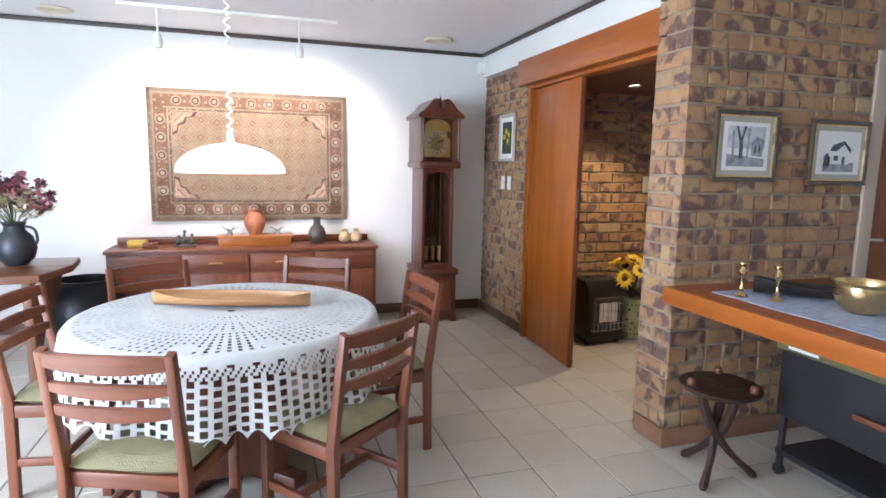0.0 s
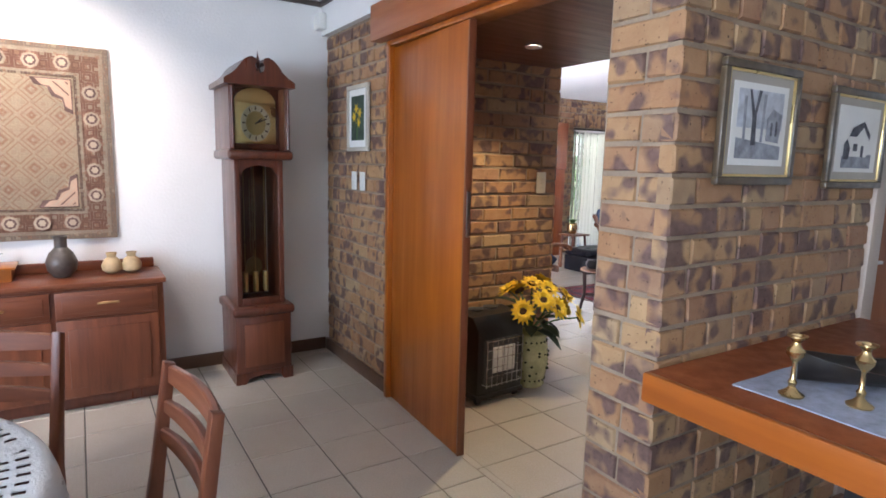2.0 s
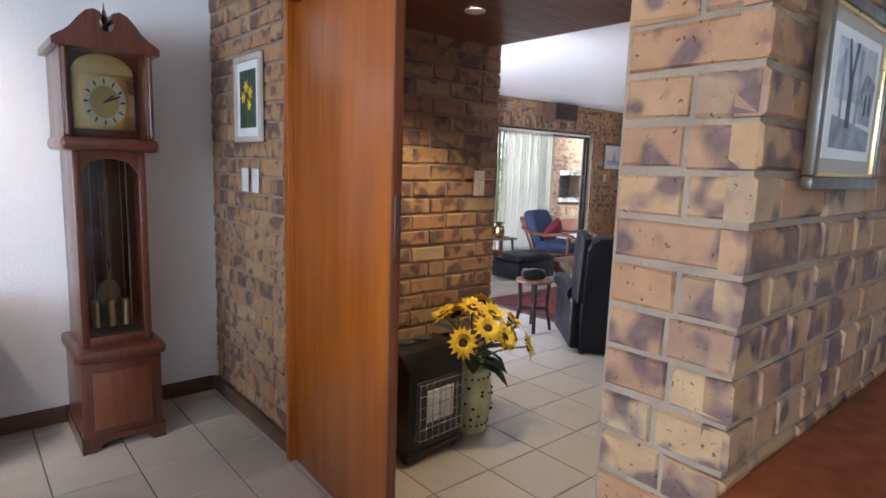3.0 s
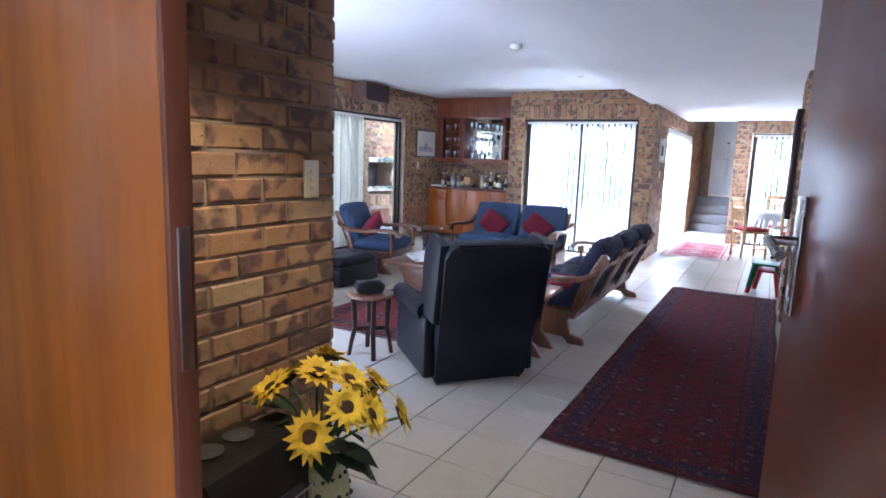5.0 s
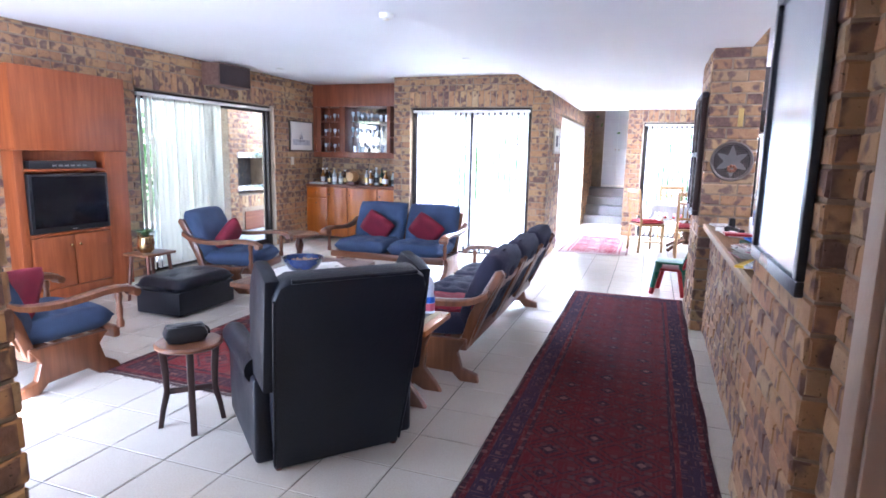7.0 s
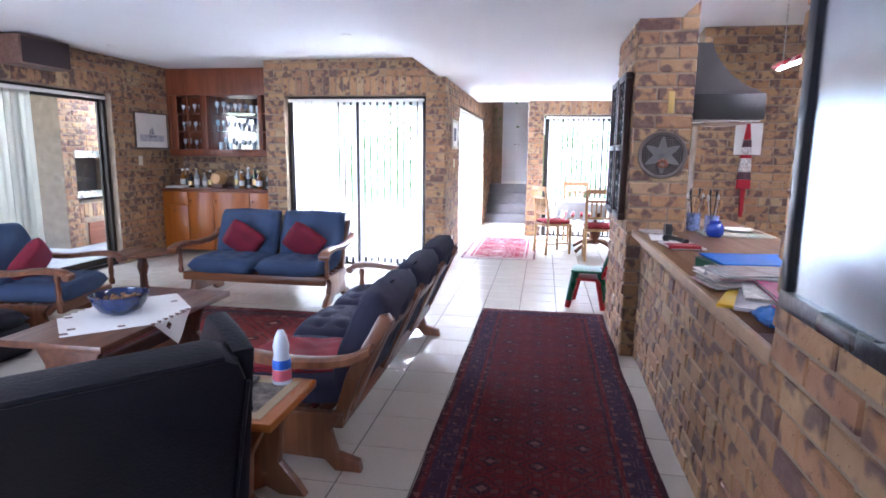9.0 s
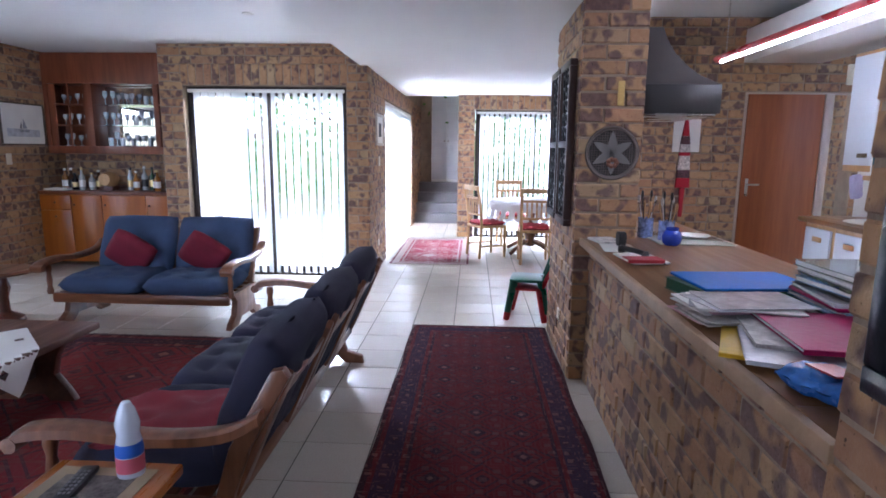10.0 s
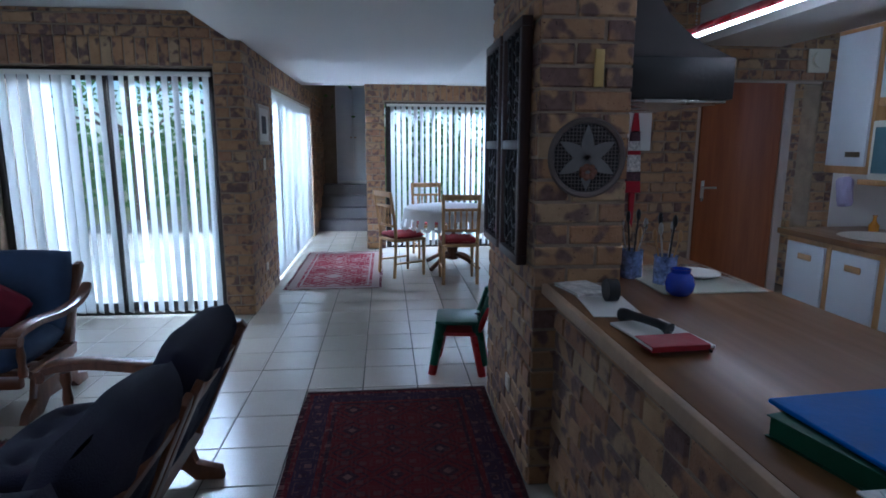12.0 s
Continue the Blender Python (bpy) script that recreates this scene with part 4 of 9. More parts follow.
# grandfather clock
clk = thing("grandfather_clock", "dark mahogany longcase clock with brass dial and pendulum", "clock", pose(1.565, 5.05, 0, 0, 0, 0) @ Matrix.Diagonal((0.81, 1.2, 1.0, 1)))
for lo, hi, nm, b in (((-0.215, -0.10, 0.05), (0.215, 0.25, 0.44), "base", 0.008), ((-0.24, -0.125, 0.44), (0.24, 0.26, 0.50), "base_moulding", 0.022), ((-0.165, 0.24, 0.50), (0.165, 0.25, 1.42), "back", 0.002),
                      ((-0.245, -0.125, 1.42), (0.245, 0.26, 1.48), "hood_moulding", 0.024)):
    bm = bmesh.new()
    box(bm, lo, hi, b, 3)
    part(nm, bm, DARKWOOD, clk)
bm = bmesh.new()
for x in (-0.185, 0.145):
    box(bm, (x, -0.06, 0.50), (x + 0.04, -0.03, 1.42), 0.005)
box(bm, (-0.145, -0.06, 0.50), (0.145, -0.03, 0.545), 0.004)
slab(bm, [(-0.145, 0.10), (0.145, 0.10), (0.145, 0.0), (0.10, 0.05), (0.0, 0.07), (-0.10, 0.05), (-0.145, 0.0)], 0.03, Matrix.Translation((0, -0.03, 1.32)) @ pose(0, 0, 0, 90))
part("trunk_door", bm, DARKWOOD, clk)
bm = bmesh.new()
box(bm, (-0.145, -0.048, 0.545), (0.145, -0.044, 1.39))
g = part("door_glass", bm, PANE, clk)
g.visible_shadow = False
bm = bmesh.new()
for x in (-0.185, 0.17):
    box(bm, (x, -0.03, 0.50), (x + 0.015, 0.24, 1.42), 0.002)
part("trunk_side", bm, DARKWOOD, clk)
bm = bmesh.new()
for x in (-0.225, 0.185):
    box(bm, (x, -0.105, 1.48), (x + 0.04, 0.25, 1.86), 0.004)
    rod(bm, (x + 0.02, -0.112, 1.49), (x + 0.02, -0.112, 1.85), 0.014)
box(bm, (-0.185, 0.0, 1.48), (0.185, 0.25, 1.86), 0.003)
part("hood", bm, DARKWOOD, clk)
bm = bmesh.new()
slab(bm, [(-0.26, 0), (0.26, 0), (0.26, 0.03), (0.235, 0.045), (0.205, 0.06), (0.165, 0.09), (0.135, 0.125), (0.10, 0.155), (0.062, 0.168), (0.03, 0.158), (0.022, 0.135), (0.036, 0.12), (0.028, 0.085), (0.0, 0.075), (-0.028, 0.085), (-0.036, 0.12), (-0.022, 0.135), (-0.03, 0.158), (-0.062, 0.168), (-0.10, 0.155), (-0.135, 0.125), (-0.165, 0.09), (-0.205, 0.06), (-0.235, 0.045), (-0.26, 0.03)], 0.38, Matrix.Translation((0, 0.255, 1.86)) @ pose(0, 0, 0, 90))
part("pediment", bm, DARKWOOD, clk)
bm = bmesh.new()
lathe(bm, [(0.016, 0), (0.02, 0.015), (0.008, 0.03), (0.017, 0.05), (0.014, 0.07), (0.004, 0.10), (0.001, 0.125)], (0, -0.08, 1.945), 14)
part("finial", bm, DARKWOOD, clk)
bm = bmesh.new()
box(bm, (-0.155, -0.012, 1.52), (0.155, -0.002, 1.77), 0.002)
slab(bm, [(0.155 * math.cos(math.pi * k / 16), 0.09 * math.sin(math.pi * k / 16)) for k in range(17)], 0.01, Matrix.Translation((0, -0.002, 1.77)) @ pose(0, 0, 0, 90))
dial = part("dial", bm, GOLD, clk, "brass dial with arched top")
bm = bmesh.new()
rod(bm, (0, -0.012, 1.645), (0, -0.017, 1.645), 0.112, seg=40)
part("chapter_ring", bm, surf("silvered_ring", (0.62, 0.58, 0.42), 0.35, 0.8), dial)
bm = bmesh.new()
rod(bm, (0, -0.017, 1.645), (0, -0.019, 1.645), 0.074, seg=32)
part("dial_centre", bm, surf("matt_brass", (0.42, 0.33, 0.15), 0.45, 0.9), dial)
bm = bmesh.new()
for k in range(12):
    a = k * math.pi / 6
    box(bm, (-0.004, -0.0195, 0.080), (0.004, -0.0172, 0.104), m=Matrix.Translation((0, 0, 1.645)) @ pose(0, 0, 0, 0, math.degrees(a), 0))
for a, l in ((55, 0.055), (70, 0.085)):
    box(bm, (-0.004, -0.024, -0.01), (0.004, -0.0215, l), m=Matrix.Translation((0, 0, 1.645)) @ pose(0, 0, 0, 0, a, 0))
part("pointers", bm, BLACK, dial)
bm = bmesh.new()
slab(bm, [(-0.185, 0), (0.185, 0), (0.185, 0.36), (-0.185, 0.36)], 0.004, Matrix.Translation((0, -0.10, 1.49)) @ pose(0, 0, 0, 90))
g = part("hood_glass", bm, PANE, clk)
g.visible_shadow = False
bm = bmesh.new()
rod(bm, (0, 0.1, 1.40), (0, 0.1, 0.76), 0.004)
rod(bm, (0, 0.085, 0.72), (0, 0.095, 0.72), 0.065, seg=28)
for z in (0.9, 1.0, 1.1, 1.22):
    rod(bm, (-0.03, 0.1, z), (0.03, 0.1, z), 0.004)
for x in (-0.02, 0.02):
    rod(bm, (x, 0.1, 0.8), (x, 0.1, 1.3), 0.003)
part("pendulum", bm, surf("aged_brass", (0.22, 0.18, 0.11), 0.35, 0.9), clk, "aged brass pendulum")
for x in (-0.08, 0.0, 0.08):
    bm = bmesh.new()
    rod(bm, (x, 0.06, 0.56), (x, 0.06, 0.69), 0.021)
    rod(bm, (x, 0.06, 0.69), (x, 0.06, 1.38), 0.0015, seg=6)
    part("weight", bm, GOLD, clk, "brass driving weight")
bm = bmesh.new()
slab(bm, [(-0.225, 0.0), (-0.15, 0.0), (-0.12, 0.035), (0, 0.05), (0.12, 0.035), (0.15, 0.0), (0.225, 0.0), (0.225, 0.075), (-0.225, 0.075)], 0.36, Matrix.Translation((0, 0.255, 0)) @ pose(0, 0, 0, 90))
part("bracket_foot", bm, DARKWOOD, clk)
bm = bmesh.new()
box(bm, (-0.155, -0.108, 0.11), (0.155, -0.10, 0.39), 0.006)
part("base_panel", bm, TEAK, clk)

# round table, crochet cloth, dough bowl
TC = (-0.13, 2.70)
tbl = thing("dining_table", "round dining table on a dark boxed pedestal", "table", pose(TC[0], TC[1], 0))
bm = bmesh.new()
lathe(bm, [(0.0, 0.715), (0.62, 0.715), (0.645, 0.725), (0.645, 0.742), (0.63, 0.75), (0, 0.75)], seg=56)
part("tabletop", bm, DARKWOOD, tbl)
bm = bmesh.new()
box(bm, (-0.23, -0.23, 0.06), (0.23, 0.23, 0.715), 0.01)
part("pedestal", bm, DARKWOOD, tbl)
bm = bmesh.new()
for a in (0, 90):
    box(bm, (-0.40, -0.045, 0), (0.40, 0.045, 0.06), 0.012, m=pose(0, 0, 0, 0, 0, a + 45))
part("foot", bm, DARKWOOD, tbl)

bm = bmesh.new()
N, RT = 480, 0.655
prof = [(0.02 + 0.0125 * k, 0.757, "t") for k in range(51)]
prof += [(RT, 0.752, "e"), (RT + 0.010, 0.74, "e")] + [(RT + 0.016 + 0.0016 * k, 0.724 - 0.0122 * k, "s") for k in range(24)]
grid, under = [], {}
for i, (rr, z, kind) in enumerate(prof):
    ring = []
    for k in range(N):
        a = 2 * math.pi * k / N
        wav = 0.0
        if kind == "s":
            drop = (0.752 - z) / 0.30
            wav = 0.022 * drop * (math.sin(a * 14 + 0.6 * math.sin(a * 3)) + 0.5 * math.sin(a * 23 + 1))
            if i >= len(prof) - 3:
                z2 = z + (0.012 * abs(math.sin(a * 30)) * (i - len(prof) + 4))
            else:
                z2 = z
        else:
            z2 = z
        ring.append(bm.verts.new(((rr + wav) * math.cos(a), (rr + wav) * math.sin(a), z2)))
    grid.append(ring)
    for v in ring:
        drop_by = Vector((0, 0, 0.0025)) if kind == "t" else Vector((v.co.x, v.co.y, 0)).normalized() * 0.0025
        under[v] = bm.verts.new(v.co - drop_by)
for i in range(len(prof) - 1):
    rr, z, kind = prof[i]
    for k in range(N):
        hole = False
        if kind == "t":
            if 0.07 < rr < 0.15:
                hole = k % 16 in (5, 6, 7, 8, 9, 10) and i % 3
            elif 0.19 < rr < 0.335:
                hole = k % 10 in (3, 4, 5) and i % 3 != 0
            elif 0.36 < rr < 0.625:
                pine = abs(k % 40 - 20) < 8 * max(0.0, 1 - abs(rr - 0.56) / 0.07)
                hole = k % 5 in (1, 2) and i % 3 != 0 and not pine
        elif kind == "s":
            j = i - 53
            if 0 < j < 4:
                hole = (k + i) % 3 == 0
            elif j < 22:
                c = (j + 2 * (k // 5 % 2)) % 3
                hole = c != 2 and k % 5 in (1, 2, 3)
        if not hole:
            quad = (grid[i][k], grid[i + 1][k], grid[i + 1][(k + 1) % N], grid[i][(k + 1) % N])
            bm.faces.new(quad)
            bm.faces.new([under[v] for v in quad[::-1]])
solo("tablecloth", bm, surf("white_crochet_cotton", (0.80, 0.79, 0.77), 0.95, var=0.05, coarse=12, fine=260, bump=0.9), "white crocheted lace cloth draped over the round table", "tablecloth", pose(TC[0], TC[1], 0))

bm = bmesh.new()
prev = None
n = 26
for i in range(n + 1):
    u = 2 * i / n - 1
    w = 0.105 * max(0.0, 1 - abs(u) ** 2.2) ** 0.75 + 0.008
    x = u * 0.37
    hgt = 0.052 + 0.018 * abs(u) ** 3
    ring = []
    for k in range(17):
        a = math.pi * k / 16
        ring.append(bm.verts.new((x, -w * math.cos(a), hgt - (hgt - 0.004) * math.sin(a) ** 0.8)))
    for k in range(16, -1, -1):
        a = math.pi * k / 16
        ring.append(bm.verts.new((x, -(w - 0.012) * math.cos(a) if w > 0.02 else -w * 0.6 * math.cos(a), hgt - (hgt - 0.018) * math.sin(a) ** 0.8)))
    if prev:
        for k in range(34):
            bm.faces.new((prev[k], prev[(k + 1) % 34], ring[(k + 1) % 34], ring[k]))
    else:
        bm.faces.new(ring[::-1])
    prev = ring
bm.faces.new(prev)
bmesh.ops.recalc_face_normals(bm, faces=bm.faces[:])
solo("dough_bowl", bm, wood("bowl_wood", (0.30, 0.14, 0.05), (0.50, 0.27, 0.11), 0.5, axis=0), "long shallow boat-shaped wooden bowl on the lace cloth", "bowl", pose(-0.13, 2.80, 0.759, 0, 0, -16))


def dining_chair():
    top = thing("dining_chair", "red-brown wooden dining chair with three-slat back and olive seat", "chair", group="chairs round the table")
    for sx in (-1, 1):
        bm = bmesh.new()
        slab(bm, [(0.165, 0), (0.205, 0), (0.20, 0.42), (0.215, 0.55), (0.255, 0.85), (0.225, 0.86), (0.18, 0.56), (0.155, 0.42)], 0.032, Matrix.Translation((sx * 0.205 - 0.016, 0, 0)) @ Matrix(((0, 0, 1, 0), (1, 0, 0, 0), (0, 1, 0, 0), (0, 0, 0, 1))), 0.006)
        part("back_post", bm, TEAK, top)
        bm = bmesh.new()
        box(bm, (sx * 0.205 - 0.018, -0.20, 0), (sx * 0.205 + 0.018, -0.162, 0.42), 0.006)
        part("leg", bm, TEAK, top)
        bm = bmesh.new()
        box(bm, (sx * 0.205 - 0.012, -0.165, 0.15), (sx * 0.205 + 0.012, 0.17, 0.185), 0.005)
        part("stretcher", bm, TEAK_Y, top)
        bm = bmesh.new()
        box(bm, (sx * 0.205 - 0.012, -0.165, 0.365), (sx * 0.205 + 0.012, 0.16, 0.42), 0.005)
        part("side_rail", bm, TEAK_Y, top)
    for y in (-0.18, 0.165):
        bm = bmesh.new()
        box(bm, (-0.19, y - 0.012, 0.365), (0.19, y + 0.012, 0.42), 0.005)
        part("seat_rail", bm, TEAK_X, top)
    bm = bmesh.new()
    box(bm, (-0.19, -0.012, 0.155), (0.19, 0.012, 0.185), 0.005)
    part("cross_stretcher", bm, TEAK_X, top)
    for z, h, y in ((0.825, 0.046, 0.240), (0.735, 0.032, 0.225), (0.655, 0.032, 0.212)):
        bm = bmesh.new()
        prev = None
        for i in range(11):
            u = 2 * i / 10 - 1
            yy = y + 0.022 * (1 - u * u)
            ring = [bm.verts.new((u * 0.195, yy + dy, z + dz - (0.014 * (1 - u * u) if dz < 0 else -0.004 * (1 - u * u)))) for dy, dz in ((-0.010, -h / 2), (0.010, -h / 2), (0.013, h / 2 - 0.004), (0.008, h / 2), (-0.004, h / 2), (-0.008, h / 2 - 0.004))]
            if prev:
                for k in range(6):
                    bm.faces.new((prev[k], prev[(k + 1) % 6], ring[(k + 1) % 6], ring[k]))
            else:
                bm.faces.new(ring)
            prev = ring
        bm.faces.new(prev[::-1])
        bmesh.ops.recalc_face_normals(bm, faces=bm.faces[:])
        part("back_slat", bm, TEAK_X, top)
    bm = bmesh.new()
    cushion(bm, (0.44, 0.40, 0.07), Matrix.Translation((0, -0.012, 0.44)), 10, 0.3)
    part("seat", bm, OLIVE, top, "olive green woven seat pad")
    return top


first = dining_chair()
for k, (ang, rad) in enumerate(((248.7, 0.66), (308.6, 0.66), (7, 0.72), (61.6, 0.76), (120, 0.70), (170, 0.67))):
    a = radians(ang)
    m = pose(TC[0] + rad * math.cos(a), TC[1] + rad * math.sin(a), 0, 0, 0, ang - 90)
    if k == 0:
        first.matrix_basis = m
    else:
        copy_thing(first, m)

# pendant over the table, track with two spots, round ceiling vents
pen = thing("pendant_lamp", "white glass dome pendant lamp glowing over the table", "lamp", pose(-0.11, 2.70, 0))
bm = bmesh.new()
pr = [(0.232 * math.sin(radians(a)), 1.39 + 0.125 * math.cos(radians(a))) for a in range(90, 0, -9)] + [(0.03, 1.516)]
lathe(bm, pr + [(0.028, 1.51)] + [(0.225 * math.sin(radians(a)), 1.387 + 0.12 * math.cos(radians(a))) for a in range(9, 91, 9)], seg=40)
part("shade", bm, glow("lit_opal_glass", (1.0, 0.97, 0.92), 0.33), pen, "opal glass shade, lit from inside")
bm = bmesh.new()
rod(bm, (0, 0, 1.51), (0, 0, 1.57), 0.022, 0.012)
part("cap", bm, WHITE, pen)
bm = bmesh.new()
tube(bm, [(0.011 * math.cos(k * 0.9), 0.011 * math.sin(k * 0.9), 1.57 + 0.94 * k / 150) for k in range(151)], 0.0045, 5)
part("coiled_cord", bm, WHITE, pen)
bm = bmesh.new()
rod(bm, (0, 0, 2.50), (0, 0, 2.529), 0.05, seg=24)
part("ceiling_rose", bm, WHITE, pen)
trk = thing("track_light", "white ceiling track with two small spotlights", "lamp")
bm = bmesh.new()
box(bm, (-0.90, 4.62, 2.505), (0.62, 4.66, 2.529), 0.003, m=None)
part("track", bm, WHITE, trk)
for x in (-0.65, 0.33):
    bm = bmesh.new()
    rod(bm, (x, 4.64, 2.505), (x, 4.64, 2.33), 0.007, seg=8)
    part("stem", bm, WHITE, trk)
    bm = bmesh.new()
    lathe(bm, [(0.012, 0.10), (0.028, 0.08), (0.034, 0.03), (0.026, 0.0), (0.0, 0.0)], (x, 4.64, 2.235), 18)
    part("spotlight", bm, WHITE, trk)
for x, y in ((1.53, 4.94), (-1.39, 5.05)):
    v = thing("ceiling_vent", "round white ceiling speaker grille", "vent", pose(x, y, DINE), group="round ceiling grilles")
    bm = bmesh.new()
    lathe(bm, [(0.115, -0.002), (0.125, -0.008), (0.118, -0.018), (0.10, -0.014), (0.10, -0.002)], seg=32)
    part("frame", bm, CREAM, v)
    bm = bmesh.new()
    for k in range(4):
        lathe(bm, [(0.095 - 0.022 * k, -0.004), (0.099 - 0.022 * k, -0.013), (0.086 - 0.022 * k, -0.013), (0.083 - 0.022 * k, -0.004)], seg=28)
    part("grille", bm, CREAM, v)

# console table with flower vase and black pot
con = thing("console_table", "rough live-edge wooden side table with curved slab legs", "table", pose(-1.55, 4.15, 0, 0, 0, 0))
bm = bmesh.new()
slab(bm, [(-0.75, -0.30), (-0.2, -0.34), (0.30, -0.28), (0.38, 0.10), (0.34, 0.42), (-0.3, 0.45), (-0.75, 0.40)], 0.05, Matrix.Translation((0, 0, 0.70)), 0.012)
part("top", bm, SOFAWOOD, con)
for x in (0.20, -0.60):
    bm = bmesh.new()
    slab(bm, [(-0.26, 0), (-0.20, 0), (-0.14, 0.25), (-0.02, 0.42), (0.16, 0.50), (0.30, 0.60), (0.36, 0.70), (-0.26, 0.70)], 0.05, Matrix.Translation((x, 0, 0)) @ Matrix(((0, 0, 1, 0), (1, 0, 0, 0), (0, 1, 0, 0), (0, 0, 0, 1))), 0.006)
    part("leg", bm, SOFAWOOD_Z, con)
bm = bmesh.new()
lathe(bm, [(0.0, 0.0), (0.16, 0.0), (0.25, 0.10), (0.29, 0.26), (0.26, 0.42), (0.19, 0.52), (0.20, 0.55), (0.185, 0.55), (0.17, 0.5), (0.22, 0.25), (0.0, 0.05)], (-1.25, 4.82, 0))
solo("black_pot", bm, IRON, "large round black cast-iron pot on the floor under the table", "pot")
fv = thing("flower_vase", "dark grey jug filled with dried pink and cream flowers", "vase", pose(-1.50, 4.30, 0.751))
bm = bmesh.new()
lathe(bm, [(0.06, 0), (0.10, 0.04), (0.118, 0.11), (0.10, 0.18), (0.06, 0.225), (0.055, 0.25), (0.07, 0.275), (0.06, 0.275), (0.045, 0.24), (0.03, 0.1)])
tube(bm, curve([(0.055, 0, 0.25), (0.11, 0, 0.23), (0.125, 0, 0.16), (0.105, 0, 0.12)]), 0.009, 7)
part("jug", bm, surf("dark_pewter_glaze", (0.05, 0.052, 0.06), 0.4, 0.3), fv)
rf = random.Random(3)
for nm, col, cnt in (("pink_flowers", (0.36, 0.12, 0.14), 60), ("cream_flowers", (0.66, 0.60, 0.36), 60), ("purple_flowers", (0.17, 0.07, 0.11), 40)):
    petal = surf(nm, col, 0.9, var=0.3)
    for k in range(cnt):
        bm = bmesh.new()
        a, e = rf.uniform(0, 6.3), rf.uniform(0.15, 1.25)
        rr = rf.uniform(0.16, 0.28)
        c = Vector((math.cos(a) * math.sin(e) * rr, math.sin(a) * math.sin(e) * rr, 0.27 + math.cos(e) * rr * (1.15 if nm != "cream_flowers" else 0.8)))
        for q in range(7):
            mm = Matrix.Translation(c) @ Euler((rf.uniform(-1, 1), rf.uniform(-1, 1), q * 0.9)).to_matrix().to_4x4()
            vs = [bm.verts.new(mm @ Vector(p)) for p in ((0, 0, 0), (0.018, 0.015, 0.009), (0.042, 0, 0.016), (0.018, -0.015, 0.009))]
            bm.faces.new(vs)
        part("flower_head", bm, petal, fv)
bm = bmesh.new()
for k in range(46):
    a, e = rf.uniform(0, 6.3), rf.uniform(0.05, 1.3)
    rr = rf.uniform(0.15, 0.27)
    tube(bm, [(0, 0, 0.22), (math.cos(a) * math.sin(e) * rr * 0.5, math.sin(a) * math.sin(e) * rr * 0.5, 0.27 + math.cos(e) * rr * 0.55), (math.cos(a) * math.sin(e) * rr, math.sin(a) * math.sin(e) * rr, 0.27 + math.cos(e) * rr)], 0.0022, 4)
part("stems", bm, surf("dry_stem", (0.14, 0.16, 0.06), 0.9), fv)


# ---- pictures and switches ----
def framed(name, label, m, w, h, rim, frame_mat, mount_mat, scene_parts, inner=0.05, double=True):
    """A frame with a mount and simple picture shapes: (name, outline, material), drawn in metres from the centre."""
    top = thing(name, label, "picture", m)
    bm = bmesh.new()
    for lo, hi in (((-w / 2, h / 2 - rim), (w / 2, h / 2)), ((-w / 2, -h / 2), (w / 2, -h / 2 + rim)), ((-w / 2, -h / 2 + rim), (-w / 2 + rim, h / 2 - rim)), ((w / 2 - rim, -h / 2 + rim), (w / 2, h / 2 - rim))):
        box(bm, (lo[0], lo[1], 0), (hi[0], hi[1], 0.022), 0.005)
    part("frame", bm, frame_mat, top)
    if double:
        bm = bmesh.new()
        r2 = rim + 0.008
        for lo, hi in (((-w / 2 + rim, h / 2 - r2), (w / 2 - rim, h / 2 - rim)), ((-w / 2 + rim, -h / 2 + rim), (w / 2 - rim, -h / 2 + r2)), ((-w / 2 + rim, -h / 2 + r2), (-w / 2 + r2, h / 2 - r2)), ((w / 2 - r2, -h / 2 + r2), (w / 2 - rim, h / 2 - r2))):
            box(bm, (lo[0], lo[1], 0), (hi[0], hi[1], 0.017), 0.002)
        part("gilt_slip", bm, GOLD, top)
    bm = bmesh.new()
    box(bm, (-w / 2 + rim, -h / 2 + rim, 0.004), (w / 2 - rim, h / 2 - rim, 0.010))
    part("mount", bm, mount_mat, top)
    bm = bmesh.new()
    i = rim + inner
    box(bm, (-w / 2 + i, -h / 2 + i, 0.010), (w / 2 - i, h / 2 - i, 0.012))
    art = part("print", bm, PAPER, top)
    for k, (nm, outline, mt) in enumerate(scene_parts):
        bm = bmesh.new()
        slab(bm, outline, 0.0006, Matrix.Translation((0, 0, 0.0122 + 0.0008 * k)))
        part(nm, bm, mt, art)
    return top


